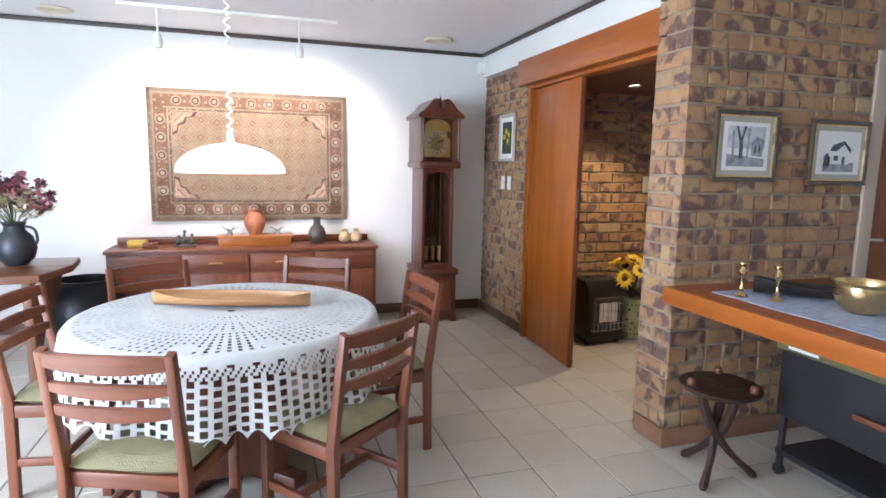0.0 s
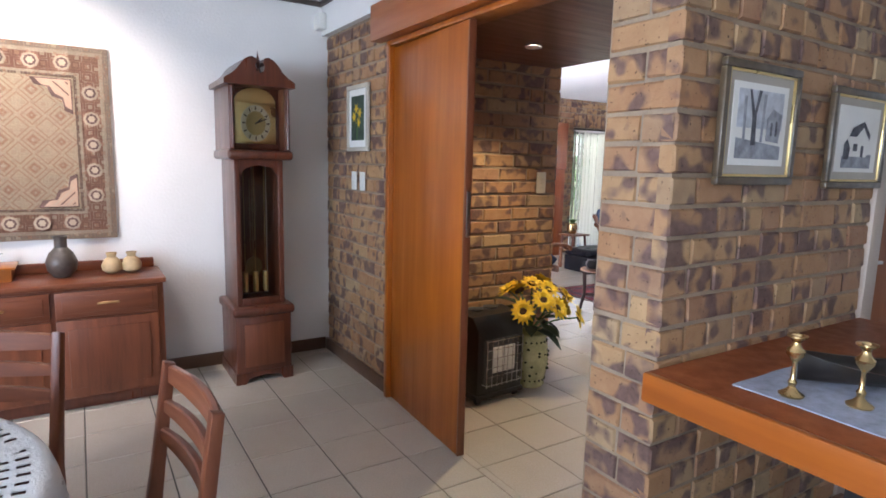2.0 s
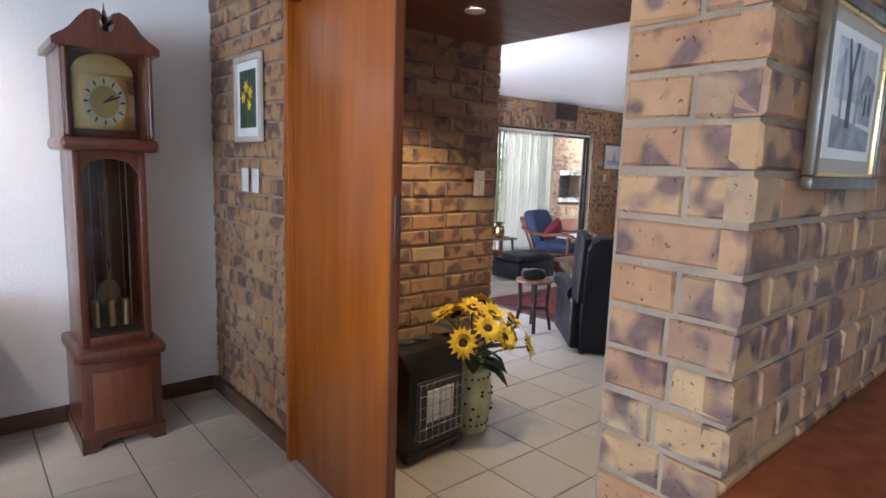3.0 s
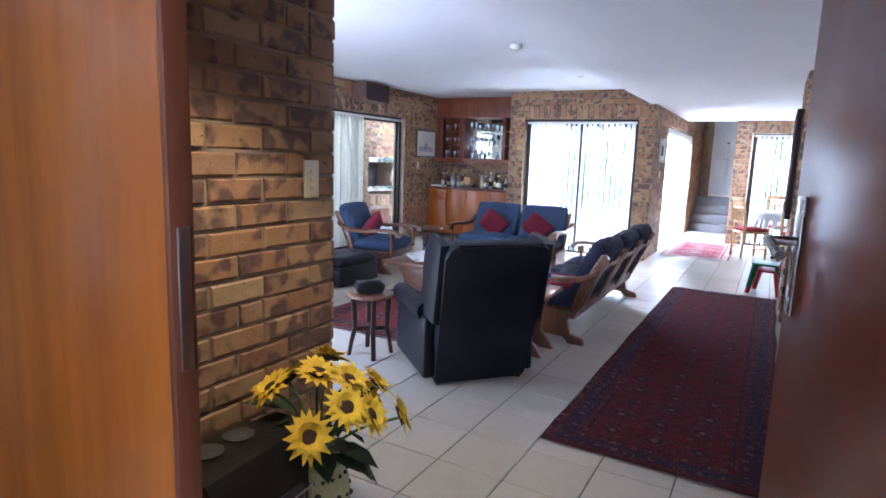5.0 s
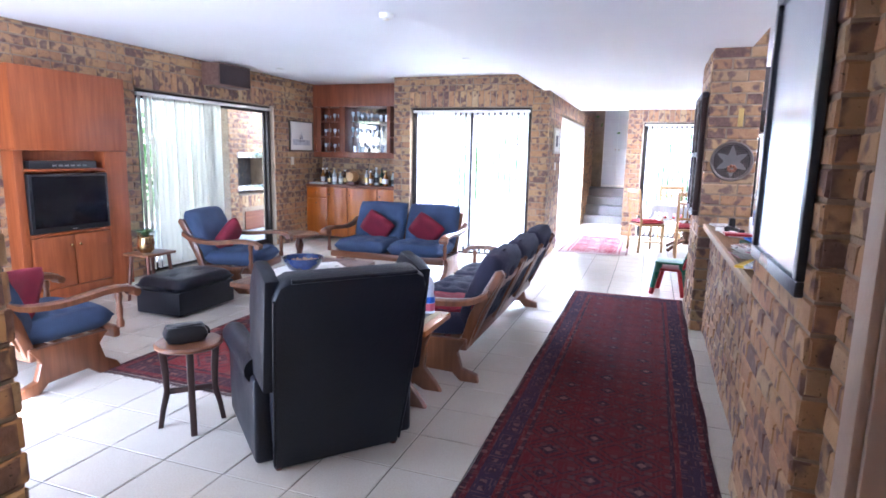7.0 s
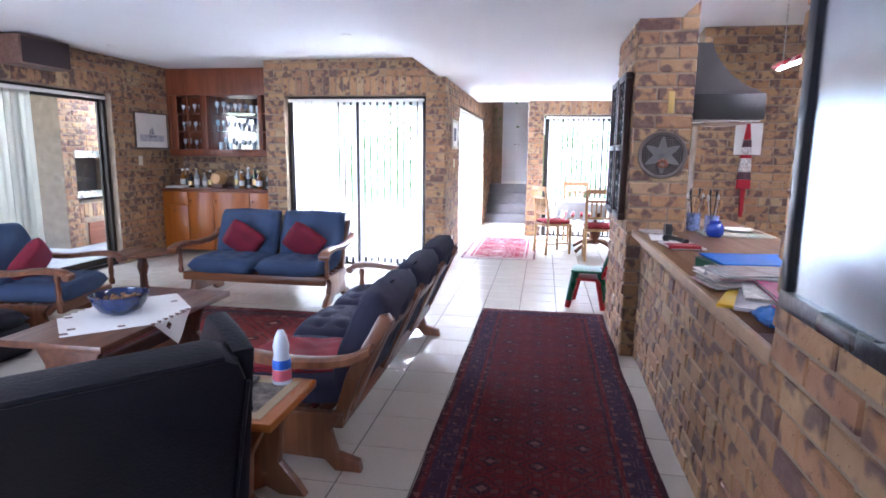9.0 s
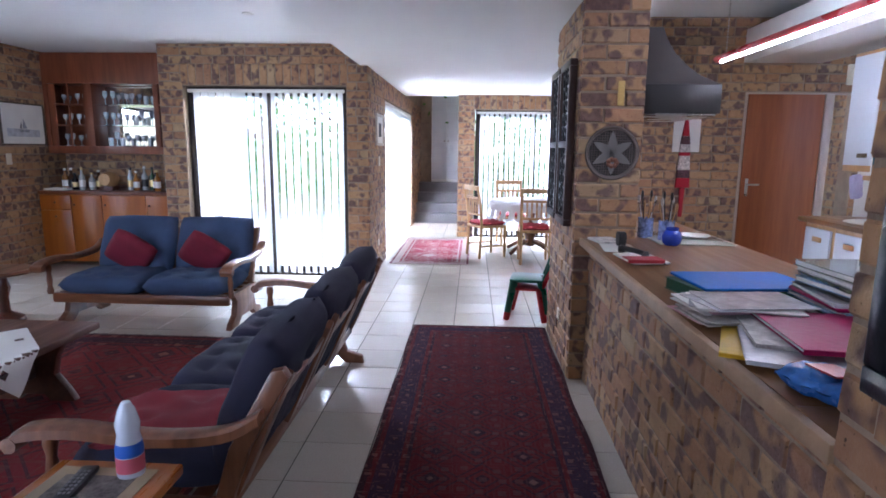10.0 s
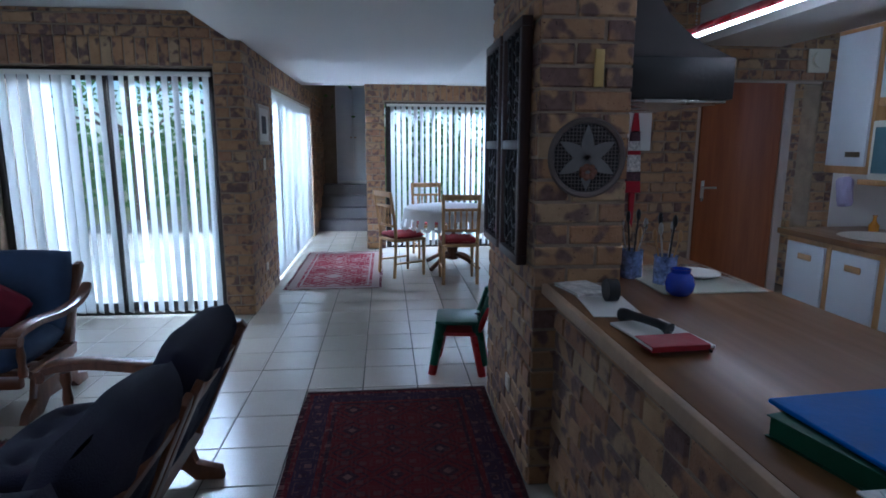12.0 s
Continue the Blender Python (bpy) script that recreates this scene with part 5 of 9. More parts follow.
MOUNT = surf("taupe_mount", (0.44, 0.40, 0.34), 0.9, var=0.05)
INK, GREY, PALE = surf("ink_grey", (0.10, 0.10, 0.115), 0.9, var=0.5, coarse=40), surf("pencil_grey", (0.30, 0.31, 0.34), 0.9, var=0.4, coarse=40), surf("pale_wash", (0.52, 0.54, 0.58), 0.9, var=0.25, coarse=25)
DARKFRAME = wood("dark_frame", (0.045, 0.03, 0.018), (0.13, 0.09, 0.05), 0.35)
trunkbits = [("sky_wash", [(-0.12, -0.01), (0.12, -0.01), (0.12, 0.10), (-0.12, 0.10)], PALE), ("ground_wash", [(-0.12, -0.10), (0.12, -0.10), (0.12, -0.06), (-0.12, -0.04)], GREY),
             ("tree_trunk", [(-0.045, -0.06), (-0.02, -0.06), (-0.025, 0.03), (-0.005, 0.10), (-0.02, 0.10), (-0.035, 0.04), (-0.06, 0.10), (-0.07, 0.10), (-0.045, 0.02)], INK),
             ("tree_trunk", [(-0.09, -0.05), (-0.078, -0.05), (-0.08, 0.08), (-0.095, 0.08)], GREY), ("tree_trunk", [(0.0, -0.05), (0.012, -0.05), (0.02, 0.09), (0.005, 0.09)], GREY),
             ("house", [(0.03, -0.045), (0.10, -0.05), (0.11, 0.035), (0.06, 0.05), (0.03, 0.02)], GREY), ("house_window", [(0.05, -0.03), (0.06, -0.03), (0.06, 0.01), (0.05, 0.01)], INK), ("house_window", [(0.075, -0.03), (0.085, -0.03), (0.085, 0.015), (0.075, 0.015)], INK)]
framed("framed_print", "grey print of trees and a house in dark frame", FACE(2.352, 2.302, 1.562), 0.405, 0.355, 0.024, DARKFRAME, MOUNT, trunkbits, 0.034)
housebits = [("tree_wash", star(9, 0.035, 0.06), PALE), ("ground_wash", [(-0.11, -0.10), (0.11, -0.10), (0.11, -0.05), (-0.11, -0.06)], GREY), ("house", [(-0.06, -0.06), (0.07, -0.06), (0.07, 0.01), (0.03, 0.045), (-0.02, 0.01), (-0.06, 0.01)], PAPER),
             ("roof", [(-0.07, 0.01), (-0.02, 0.01), (0.03, 0.045), (0.08, 0.0), (0.085, 0.02), (0.03, 0.065), (-0.05, 0.04)], INK), ("house_door", [(0.02, -0.06), (0.04, -0.06), (0.04, -0.02), (0.02, -0.02)], INK), ("house_window", [(-0.04, -0.04), (-0.01, -0.04), (-0.01, -0.015), (-0.04, -0.015)], INK),
             ("bush", [(-0.11, -0.07), (-0.07, -0.07), (-0.065, -0.03), (-0.09, 0.0), (-0.11, -0.02)], INK)]
framed("framed_print", "grey print of a white cottage in dark frame", FACE(2.985, 2.302, 1.545), 0.42, 0.345, 0.024, DARKFRAME, MOUNT, housebits, 0.034)
YELLOW, LEAFG = surf("yellow_petal", (0.80, 0.52, 0.02), 0.6, var=0.2), surf("stem_green", (0.07, 0.13, 0.04), 0.7, var=0.3)
stub_face = lambda y, z: Matrix.Translation((2.162, y, z)) @ pose(0, 0, 0, 0, 0, -90) @ pose(0, 0, 0, 90)
daffs = [("dark_ground", [(-0.10, -0.14), (0.10, -0.14), (0.10, 0.14), (-0.10, 0.14)], surf("painted_dark_green", (0.05, 0.075, 0.05), 0.8, var=0.5, coarse=18))]
for cx, cy in ((-0.02, 0.06), (0.035, 0.03), (-0.05, 0.01), (0.02, -0.03)):
    daffs.append(("daffodil", [(cx + x, cy + y) for x, y in star(6, 0.016, 0.036)], YELLOW))
daffs.append(("stem", [(-0.012, -0.14), (0.006, -0.14), (0.012, -0.02), (0.0, -0.02)], LEAFG))
framed("flower_picture", "small picture of yellow daffodils in a pale frame", stub_face(4.80, 1.70), 0.33, 0.42, 0.028, surf("pale_limed_frame", (0.50, 0.46, 0.38), 0.6), PAPER, daffs, 0.03, False)


def switch_plate(m, w, h, rockers, mt, label):
    top = thing("light_switch", label, "light switch", m)
    bm = bmesh.new()
    box(bm, (-w / 2, -h / 2, 0), (w / 2, h / 2, 0.009), 0.003)
    part("plate", bm, mt, top)
    for k in range(rockers):
        bm = bmesh.new()
        z = (k - (rockers - 1) / 2) * h * 0.2
        box(bm, (-0.010, z - 0.008, 0.009), (0.010, z + 0.008, 0.014), 0.002)
        part("rocker", bm, mt, top)


switch_plate(stub_face(4.87, 1.30), 0.075, 0.12, 1, WHITE, "white light switch on the brick")
switch_plate(stub_face(4.74, 1.30), 0.075, 0.12, 2, WHITE, "white light switch on the brick")
switch_plate(FACE(3.32, 4.345, 1.31), 0.08, 0.145, 3, CREAM, "cream three-way light switch on the corridor brick")
bm = bmesh.new()
box(bm, (2.075, 5.30, 2.33), (2.135, 5.40, 2.44), 0.01)
solo("alarm_sensor", bm, WHITE, "small white alarm sensor in the ceiling corner", "sensor")

# ---- serving shelf with things on it ----
serving = thing("serving_counter", "thick varnished wooden serving counter fixed to the brick wall", "counter")
bm = bmesh.new()
box(bm, (1.951, 0.55, 0.778), (3.22, 2.308, 0.859), 0.004)
part("top_board", bm, UNITWOOD, serving)
bm = bmesh.new()
box(bm, (1.925, 0.55, 0.775), (1.950, 2.308, 0.86), 0.006)
part("front_lipping", bm, ORANGE_Y, serving, "lighter orange front edge")
bm = bmesh.new()
n1, n2 = 12, 22
rows = [[bm.verts.new((2.05 + 0.42 * i / n1 + 0.02 * j / n2, 2.12 - 1.15 * j / n2, 0.8625 + 0.0012 * math.sin(i * 1.3 + j * 0.7))) for j in range(n2 + 1)] for i in range(n1 + 1)]
for i in range(n1):
    for j in range(n2):
        bm.faces.new((rows[i][j], rows[i][j + 1], rows[i + 1][j + 1], rows[i + 1][j]))
bmesh.ops.recalc_face_normals(bm, faces=bm.faces[:])
bmesh.ops.solidify(bm, geom=bm.faces[:], thickness=-0.003)
solo("table_runner", bm, surf("grey_blue_lace", (0.42, 0.45, 0.55), 0.95, var=0.25, coarse=30, fine=200, bump=0.6), "grey-blue cloth runner on the wooden counter", "table runner")
for x, y in ((2.11, 2.00), (2.19, 1.88)):
    bm = bmesh.new()
    lathe(bm, [(0.028, 0), (0.030, 0.005), (0.016, 0.014), (0.008, 0.024), (0.011, 0.036), (0.006, 0.046), (0.005, 0.085), (0.009, 0.092), (0.021, 0.108), (0.022, 0.118), (0.011, 0.130), (0.009, 0.140), (0.016, 0.150), (0.024, 0.154), (0.024, 0.158), (0.013, 0.158), (0.009, 0.150)], (x, y, 0.866), 18)
    solo("candlestick", bm, BRASS, "small turned brass candlestick on the runner", "candlestick", group="brass candlesticks")
bm = bmesh.new()
prev = None
for i in range(19):
    u = 2 * i / 18 - 1
    w = 0.085 * (1 - abs(u) ** 2.2) ** 0.7 + 0.004
    lift = 0.05 + 0.035 * u * u
    ring = [bm.verts.new((u * 0.27, -w * math.cos(math.pi * k / 12), lift - (lift - 0.004) * math.sin(math.pi * k / 12))) for k in range(13)]
    ring += [bm.verts.new((u * 0.27, -(w * 0.86) * math.cos(math.pi * k / 12), lift - (lift - 0.014) * math.sin(math.pi * k / 12) * 0.9)) for k in range(12, -1, -1)]
    if prev:
        for k in range(26):
            bm.faces.new((prev[k], prev[(k + 1) % 26], ring[(k + 1) % 26], ring[k]))
    prev = ring
bmesh.ops.recalc_face_normals(bm, faces=bm.faces[:])
solo("boat_bowl", bm, surf("ebony", (0.02, 0.015, 0.012), 0.35, coat=0.3), "black carved boat-shaped bowl on the runner", "bowl", pose(2.44, 1.88, 0.867, 0, 0, -38))
bm = bmesh.new()
lathe(bm, [(0.05, 0), (0.09, 0.03), (0.112, 0.075), (0.108, 0.115), (0.118, 0.13), (0.108, 0.13), (0.10, 0.11), (0.10, 0.07), (0.05, 0.02), (0.0, 0.015)], (2.36, 1.62, 0.867), 36)
solo("brass_bowl", bm, BRASS, "polished round brass bowl on the runner", "bowl")

EBONY = wood("near_black_wood", (0.018, 0.008, 0.006), (0.06, 0.024, 0.017), 0.45, coat=0.1)
st = thing("tripod_stool", "dark carved round stool on three splayed legs", "stool", pose(2.03, 1.99, 0))
bm = bmesh.new()
lathe(bm, [(0.0, 0.42), (0.15, 0.42), (0.175, 0.435), (0.18, 0.452), (0.165, 0.458), (0.0, 0.445)], seg=32)
part("seat", bm, EBONY, st)
for k in range(3):
    a = 0.6 + k * 2.094
    bm = bmesh.new()
    tube(bm, curve([(0.09 * math.cos(a), 0.09 * math.sin(a), 0.42), (0.03 * math.cos(a + 0.4), 0.03 * math.sin(a + 0.4), 0.25), (-0.07 * math.cos(a), -0.07 * math.sin(a), 0.12), (-0.19 * math.cos(a), -0.19 * math.sin(a), 0.012)]), [0.02, 0.021, 0.022, 0.022, 0.023, 0.024, 0.025, 0.024, 0.023, 0.021, 0.019, 0.018, 0.017, 0.016, 0.016, 0.017, 0.019, 0.02, 0.012], 8)
    part("leg", bm, EBONY, st)
for k in range(3):
    a = 0.9 + k * 2.094
    bm = bmesh.new()
    ball(bm, (0.15 * math.cos(a), 0.15 * math.sin(a), 0.47), 0.02, (1, 1, 1.2), 10, 8)
    part("carved_knob", bm, SOFAWOOD, st)

tr = thing("trolley", "dark metal trolley with drawer standing under the counter", "trolley", pose(2.32, 1.96, 0, 0, 0, -90))
DARKMETAL = surf("dark_grey_enamel", (0.020, 0.019, 0.020), 0.5, 0.1)
bm = bmesh.new()
box(bm, (0.02, 0.0, 0.30), (0.95, 0.50, 0.62), 0.012)
part("body", bm, DARKMETAL, tr)
bm = bmesh.new()
box(bm, (0.0, -0.015, 0.62), (0.97, 0.52, 0.672), 0.01)
part("lid", bm, surf("olive_enamel", (0.13, 0.12, 0.055), 0.4), tr)
bm = bmesh.new()
box(bm, (0.07, -0.012, 0.636), (0.22, -0.014 - 0.004, 0.656))
part("name_plate", bm, WHITE, tr)
bm = bmesh.new()
box(bm, (0.40, -0.03, 0.44), (0.62, -0.012, 0.465), 0.005)
part("handle", bm, TEAK_X, tr)
bm = bmesh.new()
box(bm, (0.02, 0.02, 0.10), (0.95, 0.48, 0.13), 0.005)
part("shelf", bm, DARKMETAL, tr)
for x in (0.03, 0.92):
    for y in (0.02, 0.46):
        bm = bmesh.new()
        box(bm, (x, y, 0.05), (x + 0.025, y + 0.025, 0.31), 0.003)
        rod(bm, (x + 0.012, y, 0.026), (x + 0.012, y + 0.025, 0.026), 0.026, seg=16)
        part("leg", bm, DARKMETAL, tr)

# ---- corridor: gas heater, drum stool with sunflowers, downlight ----
ht = thing("gas_heater", "black portable gas heater with wire guard", "heater", pose(2.70, 4.10, 0, 0, 0, 4))
bm = bmesh.new()
slab(bm, [(-0.16, 0.06), (0.16, 0.06), (0.16, 0.46), (0.10, 0.53), (-0.04, 0.545), (-0.16, 0.50)], 0.36, Matrix(((0, 0, 1, -0.18), (-1, 0, 0, 0), (0, 1, 0, 0), (0, 0, 0, 1))), 0.012)
part("body", bm, BLACK, ht)
bm = bmesh.new()
box(bm, (-0.14, -0.167, 0.13), (0.14, -0.160, 0.40), 0.004)
part("firebox", bm, surf("heater_grey", (0.05, 0.05, 0.052), 0.5), ht)
for x in (-0.07, 0.02):
    bm = bmesh.new()
    box(bm, (x, -0.173, 0.19), (x + 0.085, -0.167, 0.35), 0.003)
    part("ceramic_plate", bm, PAPER, ht, "white ceramic burner plate")
for k in range(8):
    bm = bmesh.new()
    rod(bm, (-0.14 + 0.04 * k, -0.20, 0.12), (-0.14 + 0.04 * k, -0.20, 0.41), 0.0022, seg=6)
    part("guard_wire", bm, STEEL, ht)
for k in range(6):
    bm = bmesh.new()
    rod(bm, (-0.145, -0.20, 0.13 + 0.054 * k), (0.145, -0.20, 0.13 + 0.054 * k), 0.0022, seg=6)
    part("guard_wire", bm, STEEL, ht)
bm = bmesh.new()
for x in (-0.14, 0.14):
    for z in (0.13, 0.40):
        rod(bm, (x, -0.20, z), (x, -0.16, z), 0.0025, seg=6)
tagged(part("guard_stay", bm, STEEL, ht), kind="stuff")
bm = bmesh.new()
box(bm, (-0.19, -0.17, 0.03), (0.19, 0.16, 0.065), 0.01)
for x in (-0.15, 0.15):
    for y in (-0.13, 0.13):
        rod(bm, (x - 0.012, y, 0.02), (x + 0.012, y, 0.02), 0.02, seg=12)
part("base", bm, BLACK, ht)
bm = bmesh.new()
for x in (-0.06, 0.06):
    lathe(bm, [(0.045, 0.0), (0.048, 0.004), (0.03, 0.008), (0.0, 0.008)], (x, 0.02, 0.542), 20)
part("control_knob", bm, surf("knob_grey", (0.06, 0.06, 0.06), 0.5), ht)

ds = thing("garden_stool", "pale green crackle-glazed ceramic drum stool used as a flower stand", "ceramic stool", pose(3.06, 4.08, 0))
GLAZE = surf("yellow_green_glaze", (0.50, 0.50, 0.24), 0.22, var=0.3, coarse=9, fine=60, coat=0.4)
bm = bmesh.new()
lathe(bm, [(0.0, 0.0), (0.095, 0.0), (0.102, 0.012), (0.098, 0.035), (0.112, 0.09), (0.122, 0.17), (0.116, 0.26), (0.102, 0.32), (0.106, 0.342), (0.098, 0.352), (0.0, 0.355)], seg=40)
part("body", bm, GLAZE, ds)
DKG = surf("dark_green_glaze", (0.05, 0.065, 0.03), 0.25)
bm = bmesh.new()
for row, (z, rr) in enumerate(((0.05, 0.105), (0.305, 0.1075))):
    for k in range(20):
        a = k * math.pi / 10
        ball(bm, (rr * math.cos(a), rr * math.sin(a), z), 0.007, (1, 1, 1), 8, 6)
rs = random.Random(8)
for k in range(70):
    a, z = rs.uniform(0, 6.28), rs.uniform(0.09, 0.27)
    rr = 0.1205 - 6.5 * (0.17 - z) ** 2 * 0.13
    ball(bm, (rr * math.cos(a), rr * math.sin(a), z), rs.uniform(0.006, 0.013), (1, 1, 0.8), 7, 5)
tagged(part("raised_pattern", bm, DKG, ds), kind="stuff")
sf = thing("sunflowers", "bunch of bright yellow artificial sunflowers with dark green leaves", "flowers", pose(3.05, 4.07, 0.352) @ Matrix.Diagonal((1.28, 1.28, 1.42, 1)))
PETAL, SEED = surf("sunflower_petal", (0.84, 0.56, 0.012), 0.6, var=0.15, coarse=30), surf("sunflower_seed_head", (0.055, 0.028, 0.012), 0.9, var=0.4, coarse=60)
heads = ((0.02, -0.16, 0.14, 50, -80), (0.13, -0.10, 0.17, 42, -35), (-0.14, -0.10, 0.13, 55, -125), (-0.03, -0.03, 0.23, 15, -90), (0.10, 0.04, 0.22, 28, 20), (-0.11, 0.05, 0.20, 30, 150), (0.19, -0.02, 0.10, 70, -10), (0.02, -0.09, 0.21, 28, -85), (0.16, -0.16, 0.09, 70, -45), (-0.06, -0.15, 0.18, 40, -105), (0.02, 0.12, 0.17, 45, 90))
for k, (x, y, z, tilt, az) in enumerate(heads):
    m = Matrix.Translation((x, y, z)) @ pose(0, 0, 0, 0, 0, az) @ pose(0, 0, 0, 0, tilt, 0)
    bm = bmesh.new()
    for ringn, (cnt, lng, lift) in enumerate(((15, 0.066, 0.010), (13, 0.056, 0.020))):
        for q in range(cnt):
            mm = m @ pose(0, 0, 0.002 * ringn, 0, 0, 360 * q / cnt + 11 * ringn + rs.uniform(-4, 4)) @ pose(0, 0, 0, 0, -12 - 14 * ringn + rs.uniform(-9, 9), 0)
            vs = [bm.verts.new(mm @ Vector(p)) for p in ((0.016, 0.006, 0), (0.036, 0.0115, 0.003), (lng, 0, -0.004), (0.036, -0.0115, 0.003), (0.016, -0.006, 0), (0.038, 0, 0.006))]
            for tri in ((0, 1, 5), (1, 2, 5), (2, 3, 5), (3, 4, 5), (4, 0, 5)):
                bm.faces.new([vs[j] for j in tri])
    h = part("flower_head", bm, PETAL, sf)
    bm = bmesh.new()
    lathe(bm, [(0.026, 0.0), (0.025, 0.009), (0.015, 0.013), (0.0, 0.011)], seg=16, m=m)
    part("seed_disc", bm, SEED, h)
bm = bmesh.new()
for k, (x, y, z, tilt, az) in enumerate(heads):
    tube(bm, curve([(0, 0, 0.002), (x * 0.5, y * 0.5, z * 0.7), (x, y, z - 0.005)], 4), 0.004, 5)
tagged(part("stems", bm, LEAFG, sf), kind="stuff")
bm = bmesh.new()
for k in range(26):
    a = k * 2.4
    m = Matrix.Translation((0.05 * math.cos(a), 0.05 * math.sin(a), 0.02 + 0.10 * rs.random())) @ pose(0, 0, 0, 0, rs.uniform(-20, 35), math.degrees(a))
    pts = [(0, 0, 0), (0.05, 0.03, 0.008), (0.10, 0.028, 0.0), (0.15, 0, -0.02), (0.10, -0.028, 0.0), (0.05, -0.03, 0.008), (0.08, 0, -0.004)]
    vs = [bm.verts.new(m @ Vector(p)) for p in pts]
    for q in range(6):
        bm.faces.new((vs[q], vs[(q + 1) % 6], vs[6]))
part("leaves", bm, surf("dark_leaf", (0.03, 0.05, 0.02), 0.6, var=0.4), sf)
dl = thing("downlight", "small lit downlight in the wooden corridor ceiling", "downlight", pose(2.79, 3.86, 2.08))
bm = bmesh.new()
lathe(bm, [(0.034, -0.001), (0.046, -0.003), (0.044, -0.008), (0.034, -0.006)], seg=28)
part("rim", bm, WHITE, dl)
bm = bmesh.new()
rod(bm, (0, 0, -0.004), (0, 0, -0.001), 0.033, seg=24)
part("bulb", bm, glow("lit_bulb", (1.0, 0.93, 0.8), 6.0), dl, "glowing bulb")

# ---- living room ----
def rug(name, label, cx, cy, sx, sy, mt, fringe=True):
    top = thing(name, label, "rug", pose(cx, cy, 0.0))
    bm = bmesh.new()
    n1, n2 = max(4, int(sx / 0.12)), max(4, int(sy / 0.12))
    rows = [[bm.verts.new((-sx / 2 + sx * i / n1, -sy / 2 + sy * j / n2 + (0.006 * math.sin(i * 0.8) if j in (0, n2) else 0), 0.009 + 0.0018 * noise.noise(Vector((i * 0.5, j * 0.5, cx))))) for j in range(n2 + 1)] for i in range(n1 + 1)]
    for i in range(n1):
        for j in range(n2):
            bm.faces.new((rows[i][j], rows[i + 1][j], rows[i + 1][j + 1], rows[i][j + 1]))
    bmesh.ops.solidify(bm, geom=bm.faces[:], thickness=0.007)
    part("carpet", bm, mt, top)
    if fringe:
        for side in (-1, 1):
            bm = bmesh.new()
            r = random.Random(4)
            for k in range(int(sy / 0.016)):
                y = -sy / 2 + 0.016 * k + 0.008
                box(bm, (side * sx / 2, y - 0.003, 0.002), (side * (sx / 2 + 0.03 + r.uniform(-0.008, 0.008)), y + 0.003, 0.006), m=None)
            part("fringe", bm, surf("dark_fringe", (0.10, 0.05, 0.05), 0.95), top)
    return top


RED, NAVYW, CREAMW = (0.20, 0.016, 0.020), (0.028, 0.022, 0.050), (0.34, 0.20, 0.15)
rug("runner_rug", "long dark red oriental runner with navy borders", 6.53, 3.15, 4.48, 1.06,
    rug_mat("runner_weave", 2.24, 0.53, [(0.0, (0.05, 0.02, 0.03)), (0.025, (0.20, 0.022, 0.03)), (0.05, (0.055, 0.038, 0.085)), (0.15, (0.24, 0.025, 0.032)), (0.175, (0.05, 0.025, 0.05)), (0.195, (0.22, 0.02, 0.028))],
            (0.24, 0.020, 0.028), (0.045, 0.022, 0.045), (0.42, 0.20, 0.17), 4.6), False)
rug("passage_mat", "red and cream patterned rug lying in the passage", 12.36, 3.75, 2.12, 1.0,
    rug_mat("mat_weave", 1.06, 0.50, [(0.0, (0.12, 0.02, 0.035)), (0.03, (0.60, 0.52, 0.46)), (0.11, (0.35, 0.03, 0.06)), (0.14, (0.62, 0.55, 0.50)), (0.16, (0.32, 0.025, 0.05))],
            (0.36, 0.028, 0.055), (0.62, 0.50, 0.45), (0.66, 0.58, 0.52), 2.1), False)
rug("living_rug", "large red oriental rug under the coffee table", 6.76, 5.28, 3.12, 1.84,
    rug_mat("rug_weave", 1.56, 0.92, [(0.0, (0.05, 0.015, 0.02)), (0.03, (0.22, 0.02, 0.025)), (0.07, (0.05, 0.025, 0.04)), (0.18, (0.25, 0.022, 0.025)), (0.21, (0.06, 0.02, 0.03)), (0.235, (0.24, 0.02, 0.022))],
            (0.33, 0.026, 0.028), (0.10, 0.025, 0.035), (0.46, 0.20, 0.13), 2.6))


